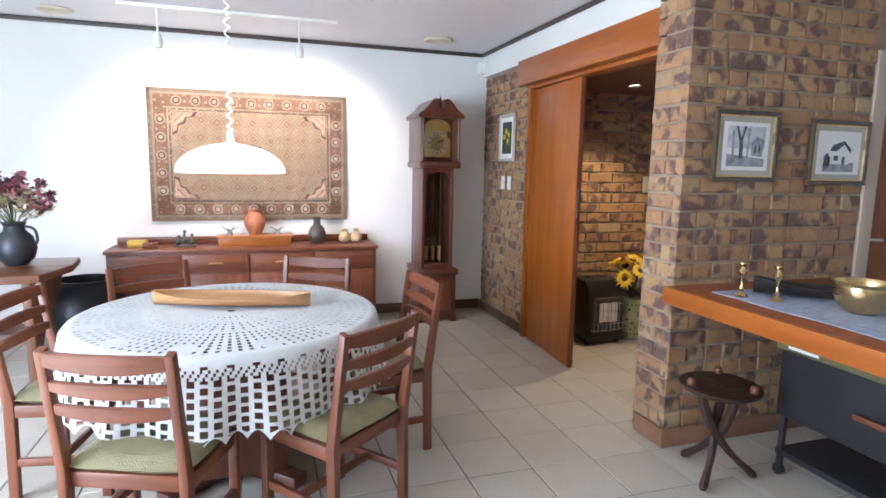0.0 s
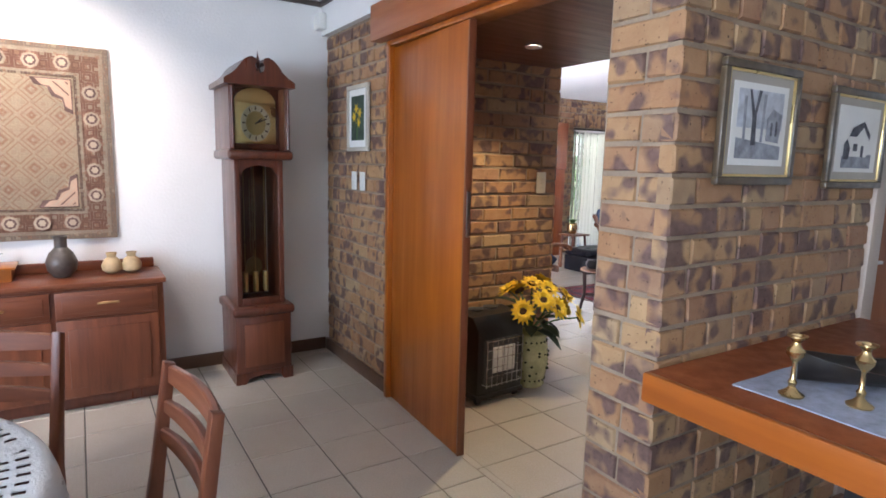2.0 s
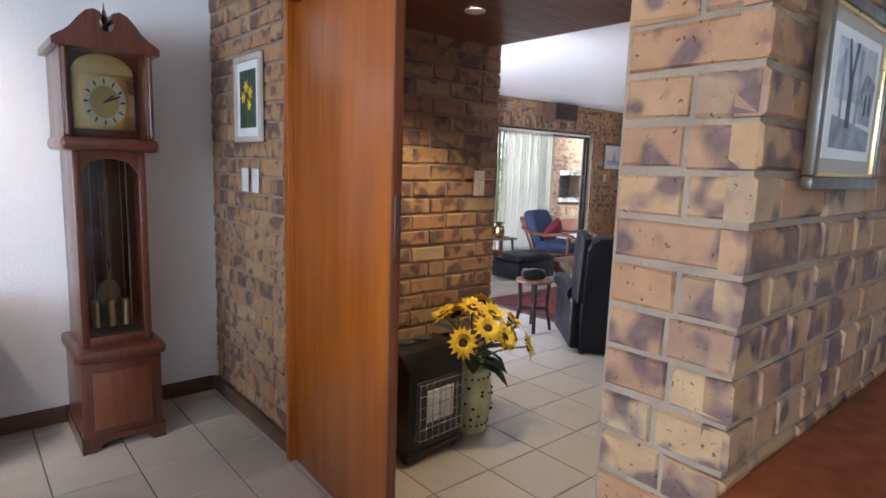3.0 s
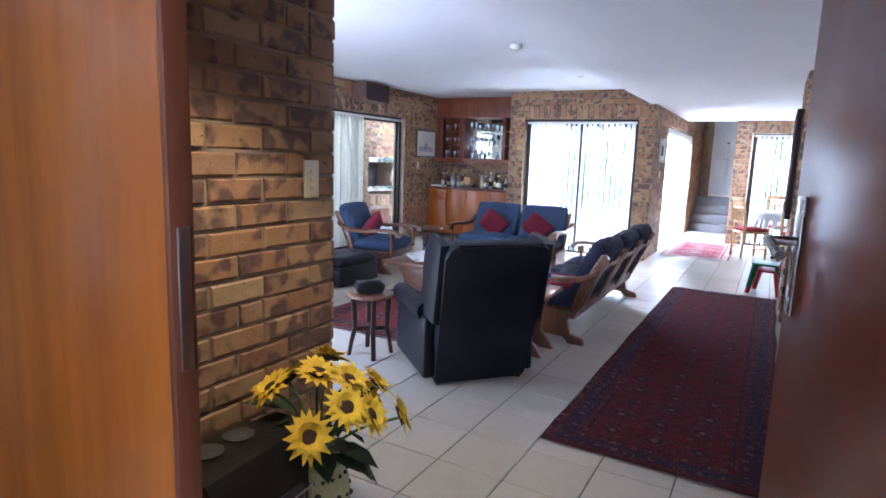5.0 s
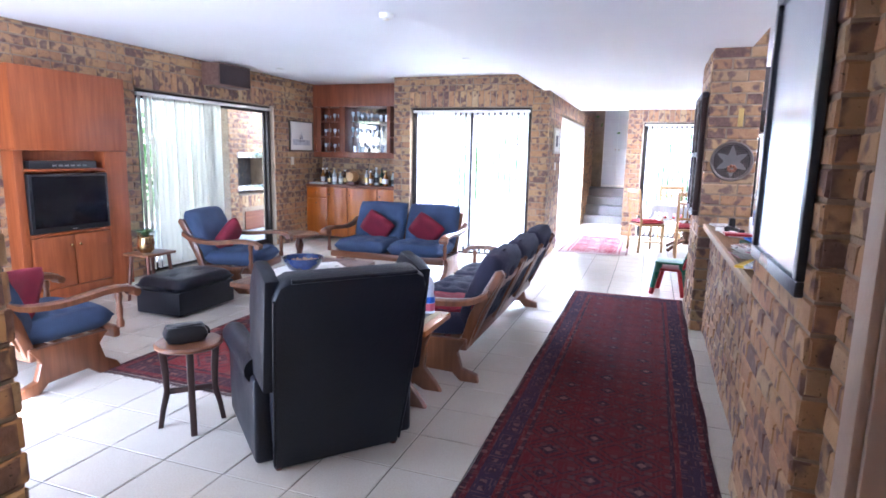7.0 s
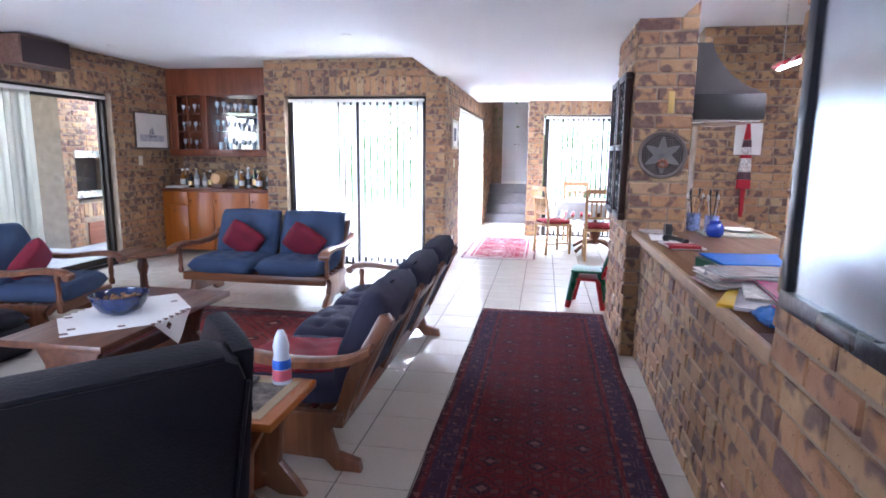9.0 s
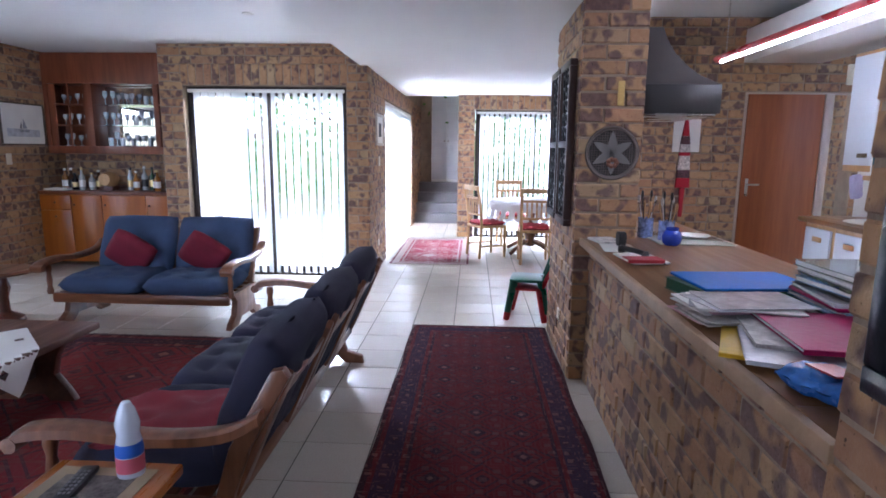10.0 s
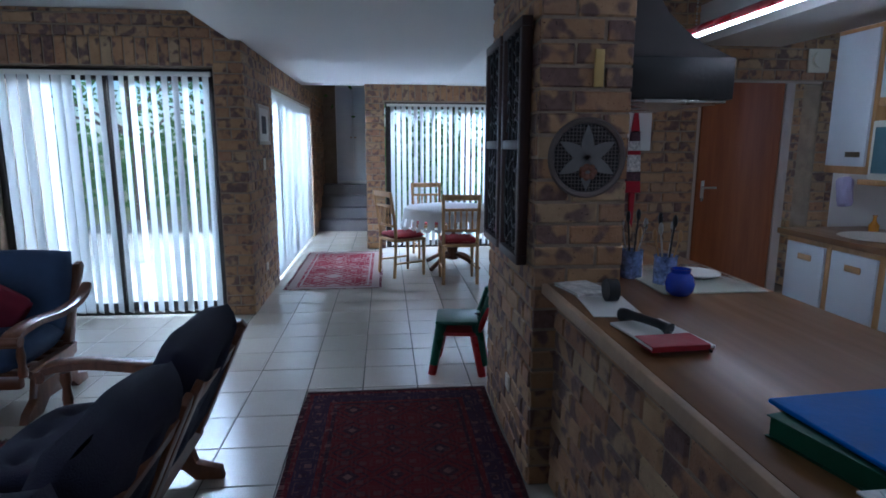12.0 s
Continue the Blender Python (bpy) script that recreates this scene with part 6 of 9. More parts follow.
def sofa(name, label, m, width, seats, cloth, throw=(), seat_h=0.30, group="", back_wood=True, arm_h=0.50):
    """Wooden-framed sofa with loose tufted cushions; it faces its own +y."""
    top = thing(name, label, "sofa" if seats > 1 else "armchair", m, group)
    W = width / 2
    side = Matrix(((0, 0, 1, 0), (1, 0, 0, 0), (0, 1, 0, 0), (0, 0, 0, 1)))
    for sx in (-1, 1):
        bm = bmesh.new()
        slab(bm, [(-0.34, 0), (-0.22, 0), (-0.17, 0.05), (0.08, 0.06), (0.15, 0.0), (0.30, 0.0), (0.27, 0.05), (0.19, 0.10), (0.16, 0.20), (0.22, 0.27), (-0.26, 0.27), (-0.20, 0.18), (-0.23, 0.08), (-0.33, 0.05)], 0.05, Matrix.Translation((sx * (W - 0.04) - 0.025, 0, 0)) @ side, 0.008)
        part("trestle_leg", bm, SOFAWOOD_Z, top)
        bm = bmesh.new()
        pts = curve([(sx * W, -0.40, arm_h + 0.09), (sx * W, -0.28, arm_h + 0.03), (sx * (W + 0.005), -0.05, arm_h + 0.012), (sx * (W + 0.01), 0.20, arm_h + 0.035), (sx * (W + 0.01), 0.36, arm_h + 0.02), (sx * (W + 0.01), 0.405, arm_h - 0.02)], 5)
        prev = None
        for i, p in enumerate(pts):
            u = i / (len(pts) - 1)
            hw, ht = 0.030 + 0.018 * u, 0.020
            ring = [bm.verts.new(p + Vector(q)) for q in ((-hw, 0, -ht), (hw, 0, -ht), (hw, 0, ht * 0.5), (hw * 0.6, 0, ht), (-hw * 0.6, 0, ht), (-hw, 0, ht * 0.5))]
            if prev:
                for k in range(6):
                    bm.faces.new((prev[k], prev[(k + 1) % 6], ring[(k + 1) % 6], ring[k]))
            else:
                bm.faces.new(ring)
            prev = ring
        bm.faces.new(prev[::-1])
        bmesh.ops.recalc_face_normals(bm, faces=bm.faces[:])
        ar = part("arm", bm, SOFAWOOD_Z, top)
        bm = bmesh.new()
        rod(bm, (sx * (W + 0.01) - 0.047, 0.392, arm_h - 0.012), (sx * (W + 0.01) + 0.047, 0.392, arm_h - 0.012), 0.026, seg=18)
        part("scroll", bm, SOFAWOOD, ar)
        bm = bmesh.new()
        lathe(bm, [(0.022, 0.0), (0.026, 0.03), (0.017, 0.06), (0.022, 0.11), (0.016, 0.16), (0.024, 0.20), (0.02, arm_h - 0.27)], (sx * (W - 0.005), 0.30, 0.27), 12)
        part("arm_post", bm, SOFAWOOD_Z, top)
        bm = bmesh.new()
        slab(bm, [(-0.26, 0.22), (-0.20, 0.22), (-0.27, 0.45), (-0.42, 0.72), (-0.46, 0.73), (-0.48, 0.70), (-0.34, 0.45)], 0.045, Matrix.Translation((sx * (W - 0.06) - 0.022, 0, 0)) @ side, 0.008)
        part("back_post", bm, SOFAWOOD_Z, top)
    bm = bmesh.new()
    box(bm, (-W + 0.02, 0.26, 0.20), (W - 0.02, 0.31, 0.28), 0.015)
    part("front_rail", bm, SOFAWOOD, top)
    bm = bmesh.new()
    box(bm, (-W + 0.02, -0.26, 0.20), (W - 0.02, -0.21, 0.28), 0.012)
    part("back_rail", bm, SOFAWOOD, top)
    bm = bmesh.new()
    for k in range(4):
        box(bm, (-W + 0.05, -0.18 + 0.12 * k, 0.245), (W - 0.05, -0.12 + 0.12 * k, 0.262), 0.003)
    part("seat_slats", bm, SOFAWOOD, top)
    w = (width - 0.10) / seats
    for k in range(seats):
        cx = -width / 2 + 0.05 + w * (k + 0.5)
        if back_wood:
            bm = bmesh.new()
            tilt = Matrix.Translation((cx, -0.262, 0.28)) @ pose(0, 0, 0, 90 + 24)
            for e in (-1, 1):
                slab(bm, [(e * q, h) for q, h in ((w / 2 - 0.015, 0.0), (w / 2 - 0.11, 0.0), (w / 2 - 0.085, 0.2), (w / 2 - 0.10, 0.36), (w / 2 - 0.09, 0.45), (w / 2 - 0.05, 0.475), (w / 2 - 0.015, 0.42))][::e], 0.028, tilt, 0.006)
            slab(bm, [(-w / 2 + 0.09, 0.34), (w / 2 - 0.09, 0.34), (w / 2 - 0.09, 0.41), (0, 0.385), (-w / 2 + 0.09, 0.41)], 0.022, tilt, 0.004)
            part("back_frame", bm, SOFAWOOD_Z, top)
        bm = bmesh.new()
        cushion(bm, (w - 0.012, 0.60, 0.165), Matrix.Translation((cx, 0.03, seat_h + 0.038)), 22, 0.5, [(-0.55, -0.55), (0.55, -0.55), (-0.55, 0.5), (0.55, 0.5), (0, -0.02), (-0.55, 0.0), (0.55, 0.0), (0, 0.6), (0, -0.6)], 0.009, k)
        part("seat_cushion", bm, cloth, top)
        bm = bmesh.new()
        cushion(bm, (w - 0.012, 0.53, 0.185), Matrix.Translation((cx, -0.315, 0.57)) @ pose(0, 0, 0, 90 + 22), 22, 0.55, [(-0.55, -0.5), (0.55, -0.5), (-0.55, 0.3), (0.55, 0.3), (0, -0.1), (0, -0.65), (0, 0.5)], 0.010, k + 9)
        part("back_cushion", bm, cloth, top)
    return top


def throw_cushion(m, cloth, label, size=0.36):
    bm = bmesh.new()
    cushion(bm, (size, size, 0.12), None, 12, 0.75, (), 0.006, m.translation.x)
    solo("throw_cushion", bm, cloth, label, "cushion", m, "maroon cushions")


S2 = pose(8.80, 5.80, 0, 0, 0, 90)
sofa("two_seat_sofa", "two-seat sofa with carved wooden frame and blue tufted cushions", S2, 1.46, 2, BLUE)
for dx in (-0.30, 0.34):
    throw_cushion(S2 @ pose(-dx, -0.11, 0.54, 62, 0, 0) @ pose(0, 0, 0, 0, 0, 40), MAROON, "square maroon cushion propped on the blue sofa")
S3 = pose(6.93, 4.27, 0, 0, 0, 0)
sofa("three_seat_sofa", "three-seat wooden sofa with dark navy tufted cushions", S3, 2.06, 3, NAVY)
bm = bmesh.new()
cushion(bm, (0.42, 0.52, 0.07), S3 @ pose(-0.72, 0.02, 0.425, 0, 0, 12), 22, 0.5, [(-0.3, 0.4), (0.35, -0.2)], 0.026, 3)
solo("red_throw", bm, surf("red_cloth", (0.20, 0.012, 0.02), 0.9, var=0.25, coarse=6, fine=200, bump=0.4), "rumpled red cushion lying on the navy sofa seat", "cushion")
SL = pose(5.03, 6.56, 0, 0, 0, -94)
sofa("armchair", "wooden armchair with blue cushions by the terrace door", SL, 0.74, 1, BLUE, group="wooden armchairs")
throw_cushion(SL @ pose(0.02, -0.12, 0.52, 62, 0, 0) @ pose(0, 0, 0, 0, 0, 12), MAROON, "maroon cushion in the wooden armchair")
SR = pose(7.52, 7.02, 0, 0, 0, -168)
sofa("armchair", "wooden armchair with blue cushions near the patio door", SR, 0.74, 1, BLUE, group="wooden armchairs")
throw_cushion(SR @ pose(0.0, -0.12, 0.52, 62, 0, 0) @ pose(0, 0, 0, 0, 0, 35), MAROON, "maroon cushion in the wooden armchair")

# wing chair, seen from behind
wing = thing("wing_chair", "high-backed dark navy leather wing chair", "armchair", pose(4.815, 4.275, 0, 0, 0, -41.6))
bm = bmesh.new()
slab(bm, [(-0.30, 0.035), (0.30, 0.035), (0.32, 0.50), (0.335, 0.90), (0.315, 0.955), (0.27, 0.98), (-0.27, 0.98), (-0.315, 0.955), (-0.335, 0.90), (-0.32, 0.50)], 0.12, Matrix.Translation((0, 0.135, 0)) @ pose(0, 0, 0, 90 + 15), 0.022)
part("back", bm, LEATHER, wing)
sidem = Matrix(((0, 0, 1, 0), (1, 0, 0, 0), (0, 1, 0, 0), (0, 0, 0, 1)))
for sx in (-1, 1):
    bm = bmesh.new()
    slab(bm, [(-0.09, 0.42), (0.28, 0.44), (0.22, 0.54), (0.15, 0.62), (0.15, 0.74), (0.11, 0.87), (0.02, 0.965), (-0.11, 0.945), (-0.19, 0.915)], 0.065, Matrix.Translation((sx * 0.335 - 0.032, 0, 0)) @ sidem, 0.018)
    part("wing", bm, LEATHER, wing)
    bm = bmesh.new()
    box(bm, (sx * 0.335 - 0.045, 0.03, 0.04), (sx * 0.335 + 0.045, 0.70, 0.44), 0.02, 3)
    part("side", bm, LEATHER, wing)
    bm = bmesh.new()
    tube(bm, curve([(sx * 0.345, 0.10, 0.455), (sx * 0.35, 0.4, 0.465), (sx * 0.35, 0.66, 0.46), (sx * 0.345, 0.735, 0.44)]), [0.062] * 16 + [0.058, 0.05, 0.03], 14)
    part("rolled_arm", bm, LEATHER, wing)
    for y in (0.03, 0.66):
        bm = bmesh.new()
        rod(bm, (sx * 0.28, y, 0.0), (sx * 0.28, y, 0.075), 0.016, 0.026)
        part("foot", bm, DARKWOOD, wing)
bm = bmesh.new()
box(bm, (-0.29, 0.08, 0.08), (0.29, 0.68, 0.30), 0.02)
part("seat_base", bm, LEATHER, wing)
bm = bmesh.new()
cushion(bm, (0.56, 0.58, 0.16), Matrix.Translation((0, 0.41, 0.37)), 12, 0.25)
part("seat_cushion", bm, LEATHER, wing)
bm = bmesh.new()
tube(bm, [(-0.27, -0.235, 0.918), (0.27, -0.235, 0.918)], 0.010, 8)
for sx in (-1, 1):
    tube(bm, curve([(sx * 0.302, 0.010, 0.03), (sx * 0.320, -0.104, 0.45), (sx * 0.335, -0.212, 0.84)]), 0.006, 6)
part("piping", bm, LEATHER, wing)

# small round table with bag
rt = thing("side_table", "small round wooden side table on four shaped legs", "table", pose(4.84, 5.17, 0))
bm = bmesh.new()
lathe(bm, [(0.0, 0.425), (0.155, 0.425), (0.165, 0.433), (0.165, 0.442), (0.155, 0.45), (0.0, 0.45)], seg=36)
part("tabletop", bm, SOFAWOOD, rt)
for k in range(4):
    a = radians(45 + 90 * k)
    m = pose(0, 0, 0, 0, 0, math.degrees(a))
    bm = bmesh.new()
    slab(bm, [(0.11, 0.425), (0.145, 0.425), (0.135, 0.30), (0.128, 0.20), (0.15, 0.10), (0.165, 0.0), (0.14, 0.0), (0.122, 0.10), (0.10, 0.18), (0.10, 0.30)], 0.032, m @ Matrix.Translation((0, 0.016, 0)) @ pose(0, 0, 0, 90), 0.005)
    part("leg", bm, EBONY, rt)
bm = bmesh.new()
for a in (45, 135):
    box(bm, (-0.12, -0.009, 0.175), (0.12, 0.009, 0.205), 0.004, m=pose(0, 0, 0, 0, 0, a))
part("cross_stretcher", bm, EBONY, rt)
bag = thing("bag", "small black zipped bag lying on the round table", "bag", pose(4.83, 5.18, 0.451, 0, 0, -40))
bm = bmesh.new()
cushion(bm, (0.21, 0.13, 0.085), Matrix.Translation((0, 0, 0.042)), 12, 0.25, (), 0.008)
part("body", bm, BLACK, bag)
bm = bmesh.new()
tube(bm, curve([(-0.09, 0.02, 0.07), (-0.02, -0.05, 0.088), (0.06, -0.03, 0.085), (0.11, 0.02, 0.05), (0.12, 0.05, 0.012)]), 0.006, 7)
part("strap", bm, BLACK, bag)

# ottoman
ot = thing("ottoman", "black leather ottoman with buttoned top", "ottoman", pose(6.62, 6.88, 0))
bm = bmesh.new()
box(bm, (-0.34, -0.235, 0.015), (0.34, 0.235, 0.22), 0.012)
part("base", bm, LEATHER, ot)
bm = bmesh.new()
cushion(bm, (0.72, 0.51, 0.13), Matrix.Translation((0, 0, 0.26)), 14, 0.25, [(-0.4, 0), (0.4, 0)], 0.005)
part("top_cushion", bm, LEATHER, ot)

# coffee table, cloth, bowl
ct = thing("coffee_table", "heavy brown wooden coffee table on slab legs", "table", pose(6.72, 5.66, 0))
bm = bmesh.new()
box(bm, (-0.62, -0.31, 0.385), (0.62, 0.31, 0.425), 0.008)
part("tabletop", bm, TABLEWOOD, ct)
for sx in (-1, 1):
    bm = bmesh.new()
    slab(bm, [(-0.24, 0.0), (-0.10, 0.0), (-0.06, 0.04), (0.06, 0.04), (0.10, 0.0), (0.24, 0.0), (0.20, 0.07), (0.13, 0.16), (0.15, 0.26), (0.22, 0.385), (-0.22, 0.385), (-0.15, 0.26), (-0.13, 0.16), (-0.20, 0.07)], 0.05, Matrix.Translation((sx * 0.48 - 0.025, 0, 0)) @ sidem, 0.008)
    part("slab_leg", bm, TABLEWOOD, ct)
bm = bmesh.new()
box(bm, (-0.46, -0.025, 0.14), (0.46, 0.025, 0.22), 0.008)
part("stretcher", bm, TABLEWOOD, ct)
bm = bmesh.new()
n = 18
rows = []
for i in range(n + 1):
    row = []
    for j in range(n + 1):
        u, v = 2 * i / n - 1, 2 * j / n - 1
        x, y = (u * 0.25 - v * 0.25), (u * 0.25 + v * 0.25)
        z = 0.428
        if abs(y) > 0.315:
            z -= (abs(y) - 0.315) * 0.95
            y = math.copysign(0.315 + (abs(y) - 0.315) * 0.12 + 0.004 * math.sin(i), y)
        row.append(bm.verts.new((x, y, z + 0.0016 * noise.noise(Vector((i * 0.7, j * 0.7, 1))))))
    rows.append(row)
for i in range(n):
    for j in range(n):
        if (i + 2 * j) % 7 == 0 and (i in (1, n - 2) or j in (1, n - 2)):
            continue
        bm.faces.new((rows[i][j], rows[i + 1][j], rows[i + 1][j + 1], rows[i][j + 1]))
solo("white_cloth", bm, PAPER, "small white lace cloth spread corner-wise on the coffee table", "tablecloth", pose(6.68, 5.66, 0))
bw = thing("blue_bowl", "round dark blue enamel bowl filled with nuts", "bowl", pose(6.66, 5.68, 0.431))
bm = bmesh.new()
lathe(bm, [(0.07, 0.0), (0.12, 0.03), (0.15, 0.075), (0.16, 0.115), (0.168, 0.118), (0.168, 0.124), (0.155, 0.122), (0.143, 0.078), (0.11, 0.035), (0.0, 0.02)], seg=40)
part("basin", bm, surf("blue_enamel", (0.012, 0.025, 0.085), 0.15, var=0.4, coarse=16, coat=0.6), bw)
bm = bmesh.new()
rb = random.Random(2)
for k in range(60):
    a, rr = rb.uniform(0, 6.3), 0.125 * rb.random() ** 0.5
    ball(bm, (rr * math.cos(a), rr * math.sin(a), 0.085 + rb.uniform(-0.006, 0.008)), 0.014, (1, 0.8, 0.8), 7, 5)
tagged(part("nuts", bm, surf("nut_brown", (0.22, 0.12, 0.06), 0.7), bw), kind="stuff")

# end table beside the navy sofa, with cloth, remotes and bottle
et = thing("end_table", "low square wooden end table beside the navy sofa", "table", pose(5.60, 4.27, 0, 0, 0, 0))
bm = bmesh.new()
box(bm, (-0.21, -0.19, 0.44), (0.21, 0.19, 0.475), 0.007)
part("tabletop", bm, ORANGE_X, et)
bm = bmesh.new()
slab(bm, [(-0.17, 0.0), (-0.06, 0.0), (0.0, 0.03), (0.06, 0.0), (0.17, 0.0), (0.13, 0.06), (0.06, 0.14), (0.07, 0.30), (0.14, 0.44), (-0.14, 0.44), (-0.07, 0.30), (-0.06, 0.14), (-0.13, 0.06)], 0.045, Matrix.Translation((0.10, 0, 0)) @ sidem, 0.007)
part("pedestal", bm, SOFAWOOD_Z, et)
bm = bmesh.new()
slab(bm, [(-0.17, 0.0), (-0.06, 0.0), (0.0, 0.03), (0.06, 0.0), (0.17, 0.0), (0.13, 0.06), (0.06, 0.14), (0.07, 0.30), (0.14, 0.44), (-0.14, 0.44), (-0.07, 0.30), (-0.06, 0.14), (-0.13, 0.06)], 0.045, Matrix.Translation((-0.15, 0, 0)) @ sidem, 0.007)
part("pedestal", bm, SOFAWOOD_Z, et)
bm = bmesh.new()
box(bm, (-0.185, -0.14, 0.4765), (0.165, 0.15, 0.4795), 0.001, 1)
doily = thing("place_mat", "beige place mat with a dark landscape print", "place mat", pose(5.60, 4.27, 0))
part("mat", bm, surf("beige_linen", (0.44, 0.34, 0.21), 0.95, fine=240, bump=0.5), doily)
bm = bmesh.new()
box(bm, (-0.14, -0.10, 0.480), (0.12, 0.11, 0.4812))
part("printed_scene", bm, surf("dark_print", (0.17, 0.15, 0.13), 0.95, var=0.75, coarse=22, fine=90), doily)
for x, y, a, l in ((5.66, 4.31, 8, 0.17), (5.52, 4.24, 30, 0.15)):
    rm = thing("remote_control", "black remote control lying on the place mat", "remote control", pose(x, y, 0.4815, 0, 0, a), "remote controls")
    bm = bmesh.new()
    box(bm, (-l / 2, -0.024, 0), (l / 2, 0.024, 0.018), 0.006)
    part("case", bm, BLACK, rm)
    bm = bmesh.new()
    for i in range(7):
        for j in range(3):
            box(bm, (-l / 2 + 0.02 + i * 0.018, -0.016 + j * 0.012, 0.018), (-l / 2 + 0.03 + i * 0.018, -0.008 + j * 0.012, 0.0205), 0.001, 1)
    tagged(part("buttons", bm, surf("grey_rubber", (0.20, 0.20, 0.21), 0.6), rm), kind="stuff")
bo = thing("spray_bottle", "clear plastic bottle with blue and pink label", "bottle", pose(5.74, 4.20, 0.476))
bm = bmesh.new()
lathe(bm, [(0.036, 0.0), (0.038, 0.01), (0.037, 0.09), (0.030, 0.13), (0.034, 0.16), (0.024, 0.20), (0.012, 0.225), (0.0, 0.228)], seg=24)
part("body", bm, surf("milky_plastic", (0.62, 0.66, 0.74), 0.25, var=0.1), bo)
bm = bmesh.new()
lathe(bm, [(0.0385, 0.02), (0.0385, 0.065)], seg=24)
part("pink_label", bm, surf("pink_label_paper", (0.62, 0.12, 0.16), 0.5), bo)
bm = bmesh.new()
lathe(bm, [(0.0383, 0.068), (0.0378, 0.088), (0.035, 0.105)], seg=24)
part("blue_label", bm, surf("blue_label_paper", (0.03, 0.13, 0.55), 0.5), bo)

# television unit
tv = thing("television_unit", "tall red-brown wall unit holding a television", "cabinet", pose(6.62, 8.30, 0))
for lo, hi in (((-0.57, -0.16, 0), (-0.49, 0, 1.378)), ((0.31, -0.16, 0), (0.57, 0, 1.378)), ((-0.49, -0.16, 0), (0.31, 0, 0.10)), ((-0.49, -0.03, 0.60), (0.31, 0, 1.378)), ((-0.49, -0.16, 1.19), (0.31, -0.03, 1.215)), ((-0.49, -0.16, 0.60), (0.31, -0.03, 0.63))):
    bm = bmesh.new()
    box(bm, lo, hi, 0.004)
    part("panel", bm, UNITWOOD, tv)
bm = bmesh.new()
box(bm, (-0.57, -0.185, 1.38), (0.57, -0.0, 2.10), 0.005)
part("upper_door", bm, UNITWOOD, tv)
for x0, x1 in ((-0.48, -0.09), (-0.08, 0.31)):
    bm = bmesh.new()
    box(bm, (x0, -0.178, 0.11), (x1, -0.10, 0.595), 0.005)
    d = part("lower_door", bm, UNITWOOD, tv)
    bm = bmesh.new()
    ball(bm, ((x1 - 0.04) if x0 < -0.2 else x0 + 0.04, -0.19, 0.50), 0.013)
    part("knob", bm, BRASS, d)
tele = thing("television", "black flat television in the wall unit", "television", pose(6.53, 8.14, 0.635))
bm = bmesh.new()
box(bm, (-0.395, -0.03, 0.0), (0.395, 0.05, 0.535), 0.008)
part("casing", bm, BLACK, tele)
bm = bmesh.new()
box(bm, (-0.365, -0.033, 0.05), (0.365, -0.030, 0.51))
part("screen", bm, surf("black_glass", (0.006, 0.006, 0.008), 0.12, var=0.05, bump=0.0), tele)
bm = bmesh.new()
box(bm, (-0.02, -0.034, 0.015), (0.03, -0.0305, 0.022))
part("badge", bm, STEEL, tele)
dec = thing("media_player", "black media player on the shelf above the television", "media player", pose(6.53, 8.20, 1.216))
bm = bmesh.new()
box(bm, (-0.36, -0.07, 0.0), (0.30, 0.06, 0.07), 0.005)
part("case", bm, BLACK, dec)
bm = bmesh.new()
for k in range(6):
    box(bm, (-0.15 + 0.06 * k, -0.073, 0.02), (-0.11 + 0.06 * k, -0.070, 0.035), 0.001, 1)
part("buttons", bm, surf("dark_steel", (0.2, 0.2, 0.21), 0.4, 0.7), dec)

sp = thing("loudspeaker", "brown box loudspeaker mounted high on the brick wall", "loudspeaker", pose(8.80, 8.17, 2.20))
bm = bmesh.new()
box(bm, (-0.30, -0.13, 0.0), (0.30, 0.13, 0.27), 0.006)
part("cabinet", bm, wood("speaker_wood", (0.10, 0.05, 0.035), (0.20, 0.11, 0.08), 0.5, axis=0), sp)
bm = bmesh.new()
box(bm, (-0.28, -0.142, 0.015), (0.28, -0.13, 0.255), 0.005)
part("grille_cloth", bm, surf("speaker_cloth", (0.045, 0.028, 0.028), 0.95, fine=240, bump=0.5), sp)
shipbits = [("sea", [(-0.24, -0.14), (0.24, -0.14), (0.24, -0.06), (-0.24, -0.05)], PALE), ("boat", [(-0.08, -0.06), (0.10, -0.06), (0.07, -0.09), (-0.06, -0.09)], GREY), ("sail", [(-0.02, -0.05), (0.05, -0.05), (0.0, 0.06)], GREY), ("sail", [(-0.06, -0.05), (-0.03, -0.05), (-0.03, 0.03)], INK)]
framed("sea_picture", "pale seascape print in a white mount and thin dark frame", FACE(10.63, 8.298, 1.655), 0.66, 0.47, 0.018, DARKFRAME, PAPER, shipbits, 0.09, False)
switch_plate(FACE(10.38, 8.298, 1.27), 0.075, 0.12, 1, CREAM, "cream light switch on the brick wall")
sidep = lambda x, z: FACE(x, 4.332, z)
framed("passage_picture", "small dark picture in a pale frame on the brick pier", FACE(11.12, 4.332, 1.64), 0.50, 0.36, 0.03, surf("cream_frame", (0.55, 0.50, 0.42), 0.5), PAPER, [("portrait_panel", [(-0.10, -0.08), (0.10, -0.08), (0.10, 0.08), (-0.10, 0.08)], INK)], 0.05, False)
switch_plate(sidep(11.1, 1.28), 0.07, 0.11, 1, CREAM, "small cream switch below the picture")
switch_plate(sidep(11.0, 0.32), 0.07, 0.07, 0, CREAM, "cream wall socket low on the brick")

